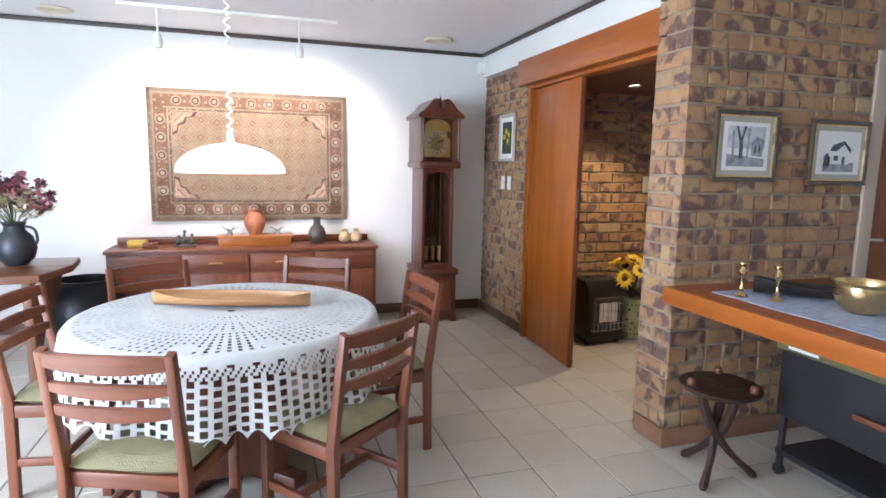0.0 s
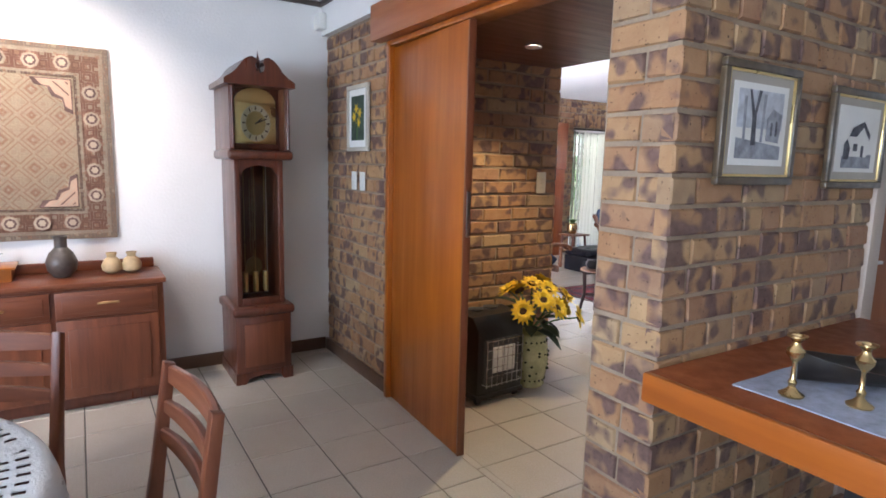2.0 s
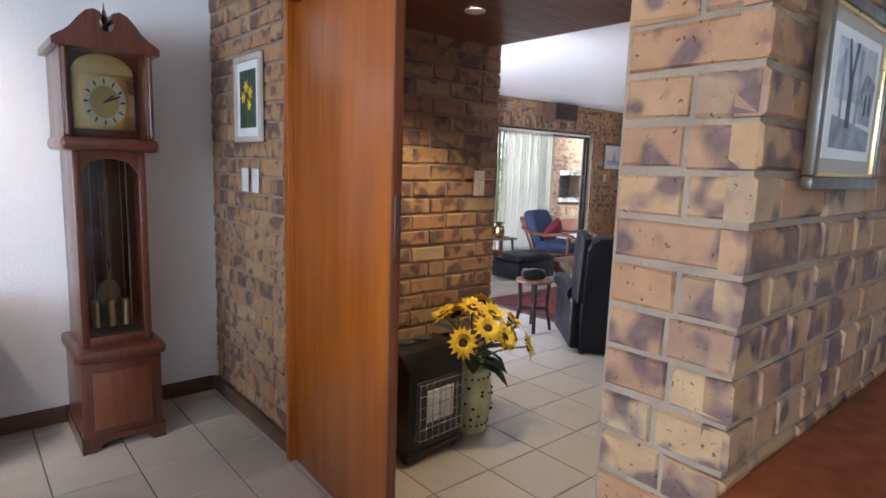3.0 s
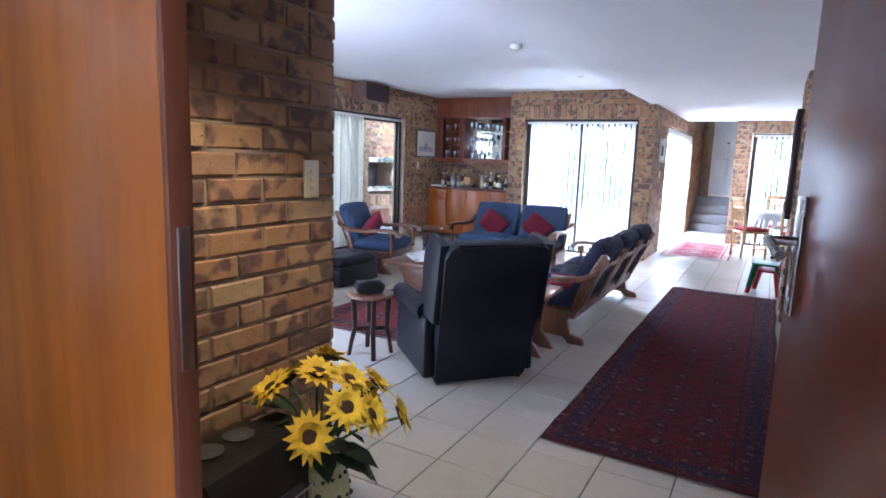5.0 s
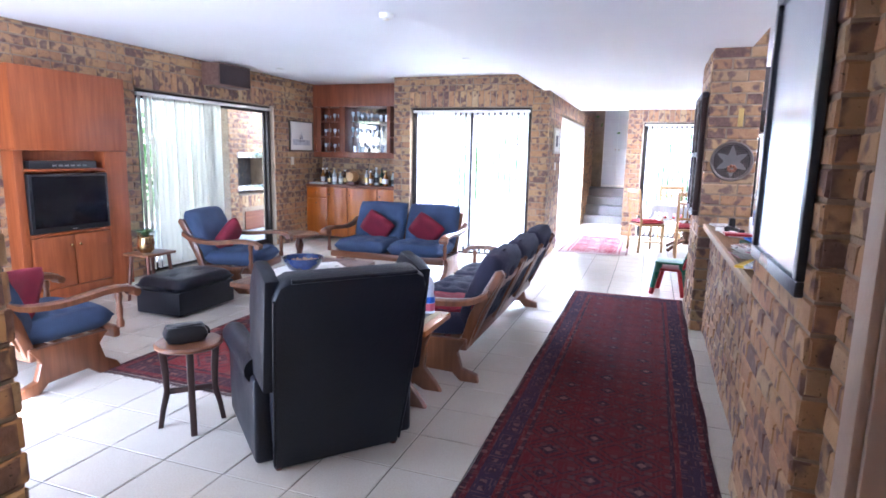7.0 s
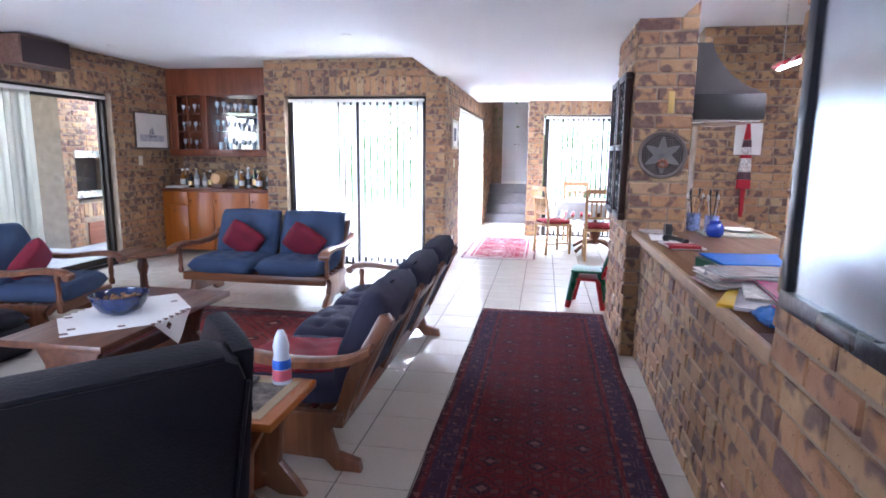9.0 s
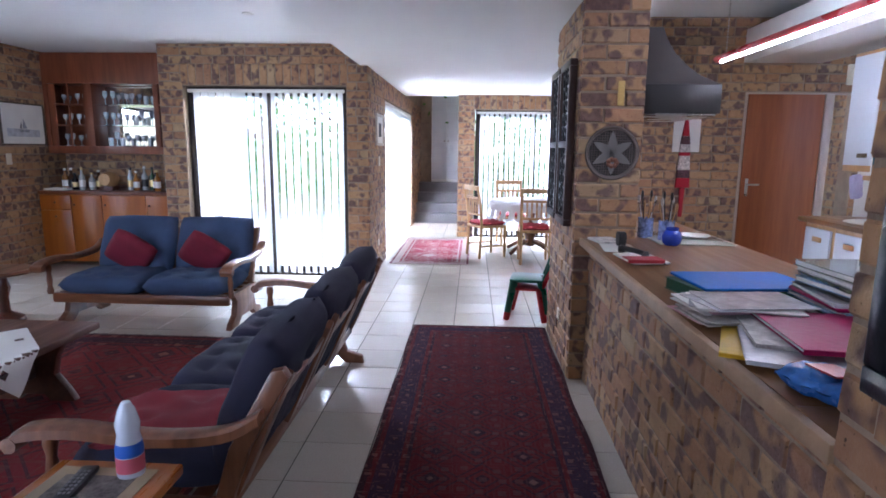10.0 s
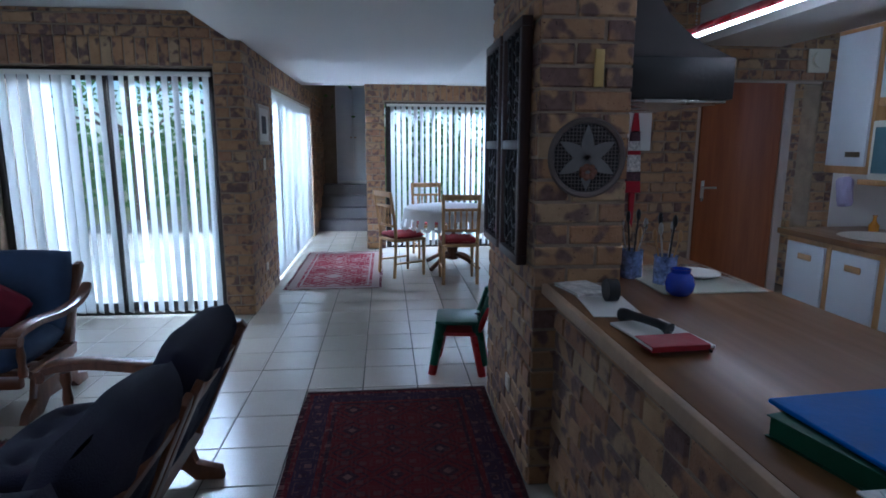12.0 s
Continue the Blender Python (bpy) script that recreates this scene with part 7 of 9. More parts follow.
# plant stand with brass pot
ps = thing("plant_stand", "small square wooden stand by the patio door", "table", pose(6.72, 7.40, 0))
bm = bmesh.new()
box(bm, (-0.17, -0.15, 0.43), (0.17, 0.15, 0.455), 0.005)
part("tabletop", bm, SOFAWOOD, ps)
for sx in (-1, 1):
    for sy in (-1, 1):
        bm = bmesh.new()
        rod(bm, (sx * 0.15, sy * 0.13, 0), (sx * 0.12, sy * 0.10, 0.43), 0.014, 0.018, 10)
        part("leg", bm, DARKWOOD, ps)
bp = thing("brass_planter", "polished brass pot holding a small green plant", "plant", pose(6.68, 7.40, 0.456))
bm = bmesh.new()
lathe(bm, [(0.05, 0.0), (0.07, 0.03), (0.076, 0.09), (0.065, 0.14), (0.075, 0.155), (0.066, 0.155), (0.058, 0.13), (0.0, 0.12)], seg=28)
part("pot", bm, BRASS, bp)
bm = bmesh.new()
for k in range(18):
    a = k * 2.4
    l = 0.10 + 0.05 * rb.random()
    m = pose(0, 0, 0.14, 0, 0, math.degrees(a))
    vs = [bm.verts.new(m @ Vector(p)) for p in ((0.0, -0.006, 0), (l * 0.5, -0.012, 0.07), (l, 0, 0.05), (l * 0.5, 0.012, 0.07), (0, 0.006, 0))]
    bm.faces.new(vs)
part("leaves", bm, LEAFG, bp)
lt = thing("lamp_table", "low round wooden table beside the blue sofa", "table", pose(8.62, 7.02, 0))
bm = bmesh.new()
lathe(bm, [(0.0, 0.40), (0.23, 0.40), (0.245, 0.415), (0.23, 0.43), (0.0, 0.43)], seg=32)
part("tabletop", bm, SOFAWOOD, lt)
bm = bmesh.new()
lathe(bm, [(0.14, 0.0), (0.13, 0.03), (0.04, 0.08), (0.035, 0.2), (0.055, 0.28), (0.035, 0.36), (0.09, 0.40)], seg=20)
part("pedestal", bm, DARKWOOD, lt)

# bar cabinet in the alcove
bar = thing("bar_cabinet", "built-in wooden bar with drawers and doors", "cabinet", pose(10.76, 6.61, 0))
bm = bmesh.new()
box(bm, (0.02, 0.0, 0.06), (0.52, 1.69, 0.86), 0.003)
part("body", bm, ORANGE, bar)
bm = bmesh.new()
box(bm, (-0.015, 0.0, 0.86), (0.53, 1.69, 0.90), 0.006)
part("worktop", bm, TEAK_Y, bar)
for y0, y1 in ((0.01, 0.40), (0.41, 0.93), (0.94, 1.30), (1.31, 1.68)):
    if y0 > 1.2:
        for z0, z1 in ((0.68, 0.85), (0.08, 0.67)):
            bm = bmesh.new()
            box(bm, (0.0, y0, z0), (0.02, y1, z1), 0.004)
            d = part("drawer" if z0 > 0.5 else "door", bm, ORANGE, bar)
            bm = bmesh.new()
            ball(bm, (-0.012, (y0 + y1) / 2, (z0 + z1) / 2 if z0 > 0.5 else 0.6), 0.013)
            part("knob", bm, DARKWOOD, d)
    else:
        bm = bmesh.new()
        box(bm, (0.0, y0, 0.08), (0.02, y1, 0.85), 0.004)
        d = part("door", bm, ORANGE, bar)
        bm = bmesh.new()
        ball(bm, (-0.012, y1 - 0.04, 0.74), 0.013)
        part("knob", bm, DARKWOOD, d)
up = thing("glass_cabinet", "red-brown wall cabinet with glass doors full of glassware", "cabinet", pose(11.0, 6.61, 0))
RB = wood("cabinet_red_wood", (0.13, 0.032, 0.014), (0.25, 0.075, 0.03), 0.35)
for nm, lo, hi in [(n, *c) for n, c in zip(['top_panel', 'bottom_rail', 'side', 'side', 'divider', 'divider', 'back', 'stile', 'stile'], (((0, 0, 2.14), (0.28, 1.69, 2.49)), ((0, 0, 1.33), (0.28, 1.69, 1.42)), ((0, 0, 1.42), (0.28, 0.05, 2.14)), ((0, 1.64, 1.42), (0.28, 1.69, 2.14)), ((0, 0.30, 1.42), (0.28, 0.36, 2.14)), ((0, 1.10, 1.42), (0.28, 1.16, 2.14)), ((0.26, 0.05, 1.42), (0.28, 1.64, 2.14)), ((0.02, 1.16, 1.42), (0.04, 1.22, 2.14)), ((0.02, 1.56, 1.42), (0.04, 1.64, 2.14))))]:
    bm = bmesh.new()
    box(bm, lo, hi, 0.004)
    part(nm, bm, RB, up)
bm = bmesh.new()
box(bm, (0.254, 0.37, 1.43), (0.259, 1.09, 2.13))
part("mirror_back", bm, surf("mirror_silver", (0.85, 0.86, 0.86), 0.04, 1.0, var=0.01, bump=0.0), up)
for z in (1.66, 1.90):
    bm = bmesh.new()
    box(bm, (0.03, 0.05, z), (0.25, 1.64, z + 0.006))
    part("glass_shelf", bm, GLASS, up)
for y0, y1 in ((0.05, 0.30), (1.22, 1.56)):
    bm = bmesh.new()
    for k in range(1, 3):
        z = 1.42 + 0.24 * k
        box(bm, (0.0, y0, z - 0.012), (0.02, y1, z + 0.012), 0.003)
    box(bm, (0.0, (y0 + y1) / 2 - 0.01, 1.42), (0.02, (y0 + y1) / 2 + 0.01, 2.14), 0.003)
    part("glazing_bar", bm, RB, up)
rg = random.Random(12)
CRYSTAL, SMOKE = surf("cut_crystal", (0.62, 0.66, 0.68), 0.08, 0.35, var=0.3, coarse=20), surf("tinted_glassware", (0.30, 0.34, 0.40), 0.1, 0.3, var=0.4, coarse=20)


def glassware(at, h, mt, label, kind):
    bm = bmesh.new()
    if kind == "goblet":
        lathe(bm, [(0.026, 0), (0.026, 0.004), (0.005, 0.01), (0.005, h * 0.45), (0.02, h * 0.55), (0.028, h * 0.8), (0.025, h), (0.022, h), (0.024, h * 0.8), (0.0, h * 0.5)], seg=12)
    elif kind == "tumbler":
        lathe(bm, [(0.026, 0), (0.03, h), (0.027, h), (0.023, 0.01), (0, 0.01)], seg=12)
    else:
        lathe(bm, [(0.032, 0), (0.034, 0.01), (0.034, h * 0.6), (0.013, h * 0.76), (0.012, h * 0.94), (0.015, h * 0.95), (0.015, h), (0.0, h)], seg=14)
    solo(kind, bm, mt, label, kind, pose(*at), "bar " + kind + "s")


for z in (1.421, 1.667, 1.907):
    for k in range(8):
        y = 6.61 + 0.42 + 0.085 * k + rg.uniform(-0.008, 0.008)
        kd2 = rg.choice(("goblet", "tumbler", "goblet"))
        glassware((11.0 + rg.uniform(0.10, 0.16), y, z), rg.uniform(0.11, 0.19) if kd2 == "goblet" else 0.10, rg.choice((CRYSTAL, CRYSTAL, SMOKE)), "clear " + kd2 + " on the glass shelf of the bar", kd2)
    for y in (6.61 + 0.10, 6.61 + 0.18, 6.61 + 0.25, 6.61 + 1.27, 6.61 + 1.36, 6.61 + 1.46, 6.61 + 1.53):
        glassware((11.13, y, z), rg.uniform(0.10, 0.15), CRYSTAL, "clear goblet behind the small glass door", "goblet")
BOT = [surf("bottle_" + n, c, 0.12, var=0.2, coat=0.5) for n, c in (("green", (0.02, 0.05, 0.02)), ("brown", (0.07, 0.028, 0.01)), ("black", (0.012, 0.012, 0.014)), ("clear", (0.45, 0.47, 0.46)), ("amber", (0.30, 0.12, 0.02)))]
for k in range(20):
    y = 6.61 + 0.08 + 0.08 * k + rg.uniform(-0.015, 0.015)
    if 0.75 < y - 6.61 < 1.1 or y > 8.2:
        continue
    h = rg.uniform(0.20, 0.31)
    mt = rg.choice(BOT)
    x = 10.93 + rg.uniform(-0.04, 0.16)
    top = thing("bottle", "dark liquor bottle standing on the bar top", "bottle", pose(x, y, 0.901), "bottles on the bar")
    bm = bmesh.new()
    lathe(bm, [(0.033, 0), (0.036, 0.01), (0.036, h * 0.58), (0.014, h * 0.74), (0.013, h * 0.93)], seg=14)
    part("glass_body", bm, mt, top)
    bm = bmesh.new()
    lathe(bm, [(0.0155, h * 0.90), (0.0155, h), (0.0, h)], seg=12)
    part("cap", bm, rg.choice((BLACK, GOLD, WHITE)), top)
    bm = bmesh.new()
    lathe(bm, [(0.0368, h * 0.15), (0.0368, h * 0.45)], seg=14)
    part("label", bm, rg.choice((PAPER, PAPER, BLACK, GOLD)), top)
ow = thing("barrel_ornament", "small round wooden barrel on a cradle on the bar top", "ornament", pose(10.95, 7.55, 0.901))
bm = bmesh.new()
lathe(bm, [(0.0, -0.10), (0.07, -0.10), (0.092, -0.04), (0.095, 0.0), (0.092, 0.04), (0.07, 0.10), (0.0, 0.10)], (0, 0, 0), 20, pose(0, 0, 0.13, 0, 90, 0))
part("barrel", bm, PINE, ow)
bm = bmesh.new()
for x in (-0.06, 0.06):
    box(bm, (x - 0.012, -0.08, 0.0), (x + 0.012, 0.08, 0.05), 0.004)
part("cradle", bm, DARKWOOD, ow)
bm = bmesh.new()
box(bm, (10.80, 8.02, 0.901), (11.0, 8.26, 0.925), 0.003)
solo("magazine_pile", bm, PAPER, "small pile of papers on the bar top", "papers")

# ceiling downlights, smoke alarm
for x, y in ((6.41, 5.04), (9.35, 7.75), (9.1, 5.07)):
    d = thing("downlight", "small white recessed downlight in the ceiling", "downlight", pose(x, y, HIGH), "living room downlights")
    bm = bmesh.new()
    lathe(bm, [(0.036, -0.001), (0.05, -0.003), (0.047, -0.009), (0.036, -0.006)], seg=28)
    part("rim", bm, WHITE, d)
    bm = bmesh.new()
    rod(bm, (0, 0, -0.004), (0, 0, -0.001), 0.035, seg=24)
    part("lens", bm, STEEL, d)
sa = thing("smoke_alarm", "round white smoke alarm on the ceiling", "smoke alarm", pose(6.92, 5.05, HIGH))
bm = bmesh.new()
lathe(bm, [(0.0, -0.001), (0.058, -0.001), (0.058, -0.022), (0.045, -0.04), (0.0, -0.042)], seg=30)
part("case", bm, WHITE, sa)
bm = bmesh.new()
lathe(bm, [(0.026, -0.042), (0.024, -0.05), (0.0, -0.05)], seg=20)
part("sensor_cap", bm, CREAM, sa)

# framed mirror on the kitchen-side wall
mr = thing("wall_mirror", "large mirror in a wide black frame on the brick", "mirror", Matrix.Translation((4.755, 2.581, 1.535)) @ pose(0, 0, 0, 0, 0, 180) @ pose(0, 0, 0, 90))
bm = bmesh.new()
w, h, r = 0.76, 0.97, 0.045
for lo, hi in (((-w / 2, h / 2 - r), (w / 2, h / 2)), ((-w / 2, -h / 2), (w / 2, -h / 2 + r)), ((-w / 2, -h / 2 + r), (-w / 2 + r, h / 2 - r)), ((w / 2 - r, -h / 2 + r), (w / 2, h / 2 - r))):
    box(bm, (lo[0], lo[1], 0), (hi[0], hi[1], 0.024), 0.005)
part("frame", bm, surf("black_blue_lacquer", (0.012, 0.014, 0.02), 0.3, coat=0.3), mr)
bm = bmesh.new()
box(bm, (-w / 2 + r, -h / 2 + r, 0.004), (w / 2 - r, h / 2 - r, 0.012))
part("glass", bm, surf("hazy_mirror", (0.62, 0.67, 0.74), 0.22, 1.0, var=0.03, bump=0.02), mr)

# ---- kitchen counter and breakfast room ----
ctop = thing("island_counter", "worn wooden counter top with a pale front edge", "counter")
bm = bmesh.new()
box(bm, (5.234, 2.302, 0.868), (5.405, 2.545, 0.903), 0.004)
box(bm, (5.405, 1.70, 0.868), (8.60, 2.545, 0.903), 0.004)
part("board", bm, OAKTOP, ctop)
bm = bmesh.new()
box(bm, (5.234, 2.546, 0.862), (7.72, 2.572, 0.905), 0.005)
part("edge_strip", bm, surf("worn_pale_edge", (0.40, 0.27, 0.16), 0.5, var=0.2, coarse=9), ctop)
base = thing("counter_cupboard", "white cupboards under the counter on the kitchen side", "cabinet")
bm = bmesh.new()
box(bm, (5.42, 1.76, 0.08), (8.56, 2.22, 0.866), 0.004)
part("body", bm, WHITE, base)
bm = bmesh.new()
box(bm, (5.42, 1.80, 0.0), (8.56, 2.22, 0.08))
part("plinth", bm, BLACK, base)
bm = bmesh.new()
box(bm, (7.50, 1.74, 0.9035), (8.02, 2.16, 0.911), 0.003)
solo("glass_board", bm, surf("pale_glass_board", (0.52, 0.55, 0.47), 0.15, coat=0.5, var=0.06), "pale glass worktop saver beside the hob", "worktop saver")
bm = bmesh.new()
lathe(bm, [(0.0, 0.0), (0.07, 0.0), (0.10, 0.012), (0.098, 0.016), (0.06, 0.006), (0.0, 0.005)], (7.78, 1.88, 0.912), 28)
solo("plate", bm, WHITE, "white plate on the glass board", "plate")
DELFT = surf("blue_white_china", (0.24, 0.31, 0.60), 0.2, var=0.75, coarse=32, fine=80, coat=0.4)
for k, (x, y) in enumerate(((7.80, 2.16), (7.66, 2.08))):
    jr = thing("utensil_jar", "blue and white china jar full of kitchen utensils", "jar", pose(x, y, 0.904) @ Matrix.Scale(0.8, 4), "utensil jars")
    bm = bmesh.new()
    lathe(bm, [(0.052, 0.0), (0.056, 0.01), (0.056, 0.135), (0.06, 0.15), (0.054, 0.15), (0.05, 0.02), (0.0, 0.02)], seg=24)
    part("pot", bm, DELFT, jr)
    for q in range(6):
        a = q * 1.1 + k
        bm = bmesh.new()
        e = Vector((0.06 * math.cos(a), 0.06 * math.sin(a), 0.25 + 0.04 * (q % 3)))
        tube(bm, [(0.01 * math.cos(a), 0.01 * math.sin(a), 0.03), tuple(e)], 0.005, 6)
        ball(bm, tuple(e), 0.02, (1.0, 0.5, 1.6), 10, 8)
        part("utensil", bm, (PINE, STEEL, BLACK)[q % 3], jr)
bm = bmesh.new()
lathe(bm, [(0.035, 0.0), (0.05, 0.015), (0.055, 0.045), (0.046, 0.075), (0.034, 0.085), (0.038, 0.10), (0.034, 0.10), (0.03, 0.08), (0.0, 0.02)], (7.50, 2.10, 0.904), 26)
solo("blue_jar", bm, surf("cobalt_glass", (0.015, 0.05, 0.42), 0.08, coat=0.6, var=0.15), "shiny cobalt blue glass jar on the counter", "jar")


def sheet(name, label, x, y, w, d, h, a, mt, cat, z=0.9045, grp=""):
    if h < 0.012:
        bm = bmesh.new()
        box(bm, (-w / 2, -d / 2, 0), (w / 2, d / 2, h), min(0.003, h * 0.3), 1)
        return solo(name, bm, mt, label, cat, pose(x, y, z, 0, 0, a), grp)
    top = thing(name, label, cat, pose(x, y, z, 0, 0, a), grp)
    c = 0.0025
    bm = bmesh.new()
    box(bm, (-w / 2, -d / 2, 0), (w / 2, d / 2, c), 0.0008, 1)
    box(bm, (-w / 2, -d / 2, h - c), (w / 2, d / 2, h), 0.0008, 1)
    box(bm, (-w / 2, -d / 2, c), (-w / 2 + c, d / 2, h - c))
    part("cover", bm, mt, top)
    bm = bmesh.new()
    box(bm, (-w / 2 + c + 0.0004, -d / 2 + 0.004, c + 0.0003), (w / 2 - 0.006, d / 2 - 0.004, h - c - 0.0003), 0.0006, 1)
    part("page_block", bm, mt if h > 0.04 else PAPER, top, "closed green spine" if h > 0.04 else "white page edges")
    return top


NEWS = surf("printed_paper", (0.55, 0.53, 0.50), 0.8, var=0.45, coarse=26, fine=120)
sheet("newspaper", "folded newspapers and post by the pillar", 7.60, 2.44, 0.20, 0.15, 0.012, 12, NEWS, "newspaper")
sheet("letter", "loose white papers on the counter", 7.36, 2.43, 0.26, 0.17, 0.004, -6, PAPER, "papers")
sheet("notepad", "white notepad beside the telephone", 7.04, 2.40, 0.26, 0.18, 0.010, 8, PAPER, "notepad")
sheet("red_notebook", "small red notebook on the counter edge", 6.93, 2.42, 0.10, 0.17, 0.016, 4, surf("red_cover", (0.35, 0.02, 0.03), 0.5), "notebook", 0.915)
ph = thing("telephone", "black corded telephone handset lying on papers", "telephone", pose(7.10, 2.42, 0.915, 0, 0, 25))
bm = bmesh.new()
tube(bm, curve([(-0.09, 0, 0.014), (-0.05, 0, 0.022), (0.05, 0, 0.022), (0.09, 0, 0.014)]), [0.022, 0.02, 0.017, 0.015, 0.014, 0.013, 0.013, 0.013, 0.013, 0.013, 0.014, 0.014, 0.015, 0.017, 0.019, 0.021, 0.022, 0.022, 0.022], 10)
part("handset", bm, BLACK, ph)
bm = bmesh.new()
tube(bm, curve([(-0.09, 0, 0.008), (-0.14, 0.03, 0.0), (-0.18, -0.02, -0.002), (-0.24, 0.02, 0.0)]), 0.004, 6)
part("cord", bm, BLACK, ph)
cam2 = thing("tape_measure", "black round tape measure on the papers", "tape measure", pose(7.42, 2.40, 0.909))
bm = bmesh.new()
rod(bm, (0, -0.02, 0.04), (0, 0.02, 0.04), 0.04, seg=24)
part("case", bm, BLACK, cam2)

# folders and files
GREEN, YEL, PINK, BLUEF, ORG = surf("green_folder", (0.012, 0.07, 0.035), 0.5, spec=0.25), surf("yellow_folder", (0.72, 0.45, 0.01), 0.5), surf("magenta_folder", (0.34, 0.008, 0.09), 0.5, spec=0.25), surf("blue_folder", (0.004, 0.13, 0.52), 0.55, spec=0.22), surf("clear_sleeve", (0.58, 0.60, 0.63), 0.12, coat=0.8, var=0.3, coarse=14)
ROSE = surf("rose_paper", (0.62, 0.36, 0.40), 0.6, var=0.4, coarse=18)
STACK = [(6.35, 2.27, 0.28, 0.36, 0.044, 12, GREEN, "dark green lever-arch file under the blue folder"), (6.37, 2.22, 0.29, 0.42, 0.010, 5, BLUEF, "bright blue folder lying on the green one")]
z = 0.9045
for x, y, w, d, h, a, mt, lab in STACK:
    sheet("folder", lab, x, y, w, d, h, a, mt, "folder", z, "folders on the counter")
    z += h + 0.001
z = 0.9045
rk = random.Random(6)
for k in range(14):
    h = rk.uniform(0.002, 0.0055)
    sheet("paper", "loose printed papers and plastic sleeves in a pile", 6.06 + rk.uniform(-0.06, 0.06), 2.37 + rk.uniform(-0.03, 0.03), 0.21, 0.30, h, rk.uniform(-24, 20), rk.choice((PAPER, PAPER, ROSE, NEWS, ORG, ORG)), "papers", z, "papers on the counter")
    z += h + 0.0006
sheet("folder", "yellow folder sticking out of the pile", 5.78, 2.42, 0.31, 0.22, 0.012, -24, YEL, "folder", 0.9045, "folders on the counter")
sheet("folder", "clear plastic sleeve with papers", 5.70, 2.39, 0.31, 0.24, 0.012, -20, ORG, "folder", 0.9175, "folders on the counter")
sheet("folder", "printed booklet on the pile", 5.80, 2.36, 0.28, 0.20, 0.012, -14, NEWS, "folder", 0.9285, "folders on the counter")
sheet("folder", "magenta plastic folder on the pile", 5.77, 2.26, 0.36, 0.28, 0.014, -6, PINK, "folder", 0.9415, "folders on the counter")
GLOSSY = [GREEN, ORG, NEWS, PAPER, PINK, surf("dark_cover", (0.03, 0.028, 0.03), 0.3, coat=0.3), surf("garden_cover", (0.14, 0.16, 0.09), 0.16, var=0.9, coarse=12, coat=0.8), surf("sky_cover", (0.20, 0.34, 0.50), 0.3, var=0.5, coarse=10, coat=0.3)]
z = 0.9045
for k in range(11):
    h = rk.uniform(0.008, 0.02)
    sheet("magazine", "stacked magazines and albums on the counter", 6.06 + rk.uniform(-0.02, 0.02), 2.0 + rk.uniform(-0.015, 0.02), 0.31, 0.24, h, rk.uniform(-7, 9), GLOSSY[6] if k == 10 else rk.choice(GLOSSY), "magazine", z, "magazines on the counter")
    z += h + 0.001
z = 0.9045
for k in range(10):
    h = rk.uniform(0.007, 0.017)
    sheet("magazine", "pile of plastic sleeves and booklets near the wall", 5.63 + rk.uniform(-0.02, 0.02), 1.98 + rk.uniform(-0.015, 0.015), 0.30, 0.23, h, rk.uniform(-9, 7), rk.choice(GLOSSY), "magazine", z, "magazines on the counter")
    z += h + 0.001
pk = thing("sweet_packet", "crumpled blue, white and red snack packet on the counter edge", "packet", pose(5.44, 2.45, 0.906, 0, 0, 20))
bm = bmesh.new()
cushion(bm, (0.19, 0.13, 0.05), Matrix.Translation((0, 0, 0.03)), 14, 0.7, (), 0.014, 4)
part("packet_cushion", bm, surf("packet_foil", (0.04, 0.15, 0.46), 0.25, var=0.5, coarse=12), pk)
bm = bmesh.new()
slab(bm, [(-0.05, -0.03), (0.03, -0.035), (0.05, 0.02), (-0.03, 0.03)], 0.004, Matrix.Translation((0.0, 0.0, 0.058)))
part("label", bm, surf("red_label", (0.45, 0.03, 0.04), 0.35), pk, "red printed label")
bm = bmesh.new()
cushion(bm, (0.13, 0.11, 0.07), pose(5.42, 2.33, 0.945, 10, 8, 15), 10, 0.4, (), 0.014)
solo("red_bag", bm, surf("red_net_bag", (0.42, 0.05, 0.03), 0.5, var=0.5, coarse=24), "crumpled red bag on the counter", "bag")

# pillar ornaments
di = thing("carved_disc", "round pierced metal plaque with a leaf star on the pillar", "wall plaque", Matrix.Translation((7.716, 2.41, 1.41)) @ pose(0, 0, 0, 0, 0, -90) @ pose(0, 0, 0, 90))
PEW = surf("tarnished_metal", (0.16, 0.13, 0.115), 0.45, 0.5)
bm = bmesh.new()
lathe(bm, [(0.132, 0.0), (0.155, 0.0), (0.158, 0.008), (0.15, 0.016), (0.136, 0.012), (0.132, 0.0)], seg=48)
part("rim", bm, PEW, di)
bm = bmesh.new()
rod(bm, (0, 0, 0.0), (0, 0, 0.003), 0.134, seg=40)
part("backing", bm, surf("dark_mesh", (0.018, 0.016, 0.016), 0.7), di)
bm = bmesh.new()
for k in range(-9, 10):
    l = math.sqrt(max(0.0, 0.132 ** 2 - (k * 0.0145) ** 2))
    if l > 0.01:
        rod(bm, (k * 0.0145, -l, 0.005), (k * 0.0145, l, 0.005), 0.0018, seg=5)
        rod(bm, (-l, k * 0.0145, 0.007), (l, k * 0.0145, 0.007), 0.0018, seg=5)
part("mesh_grille", bm, PEW, di)
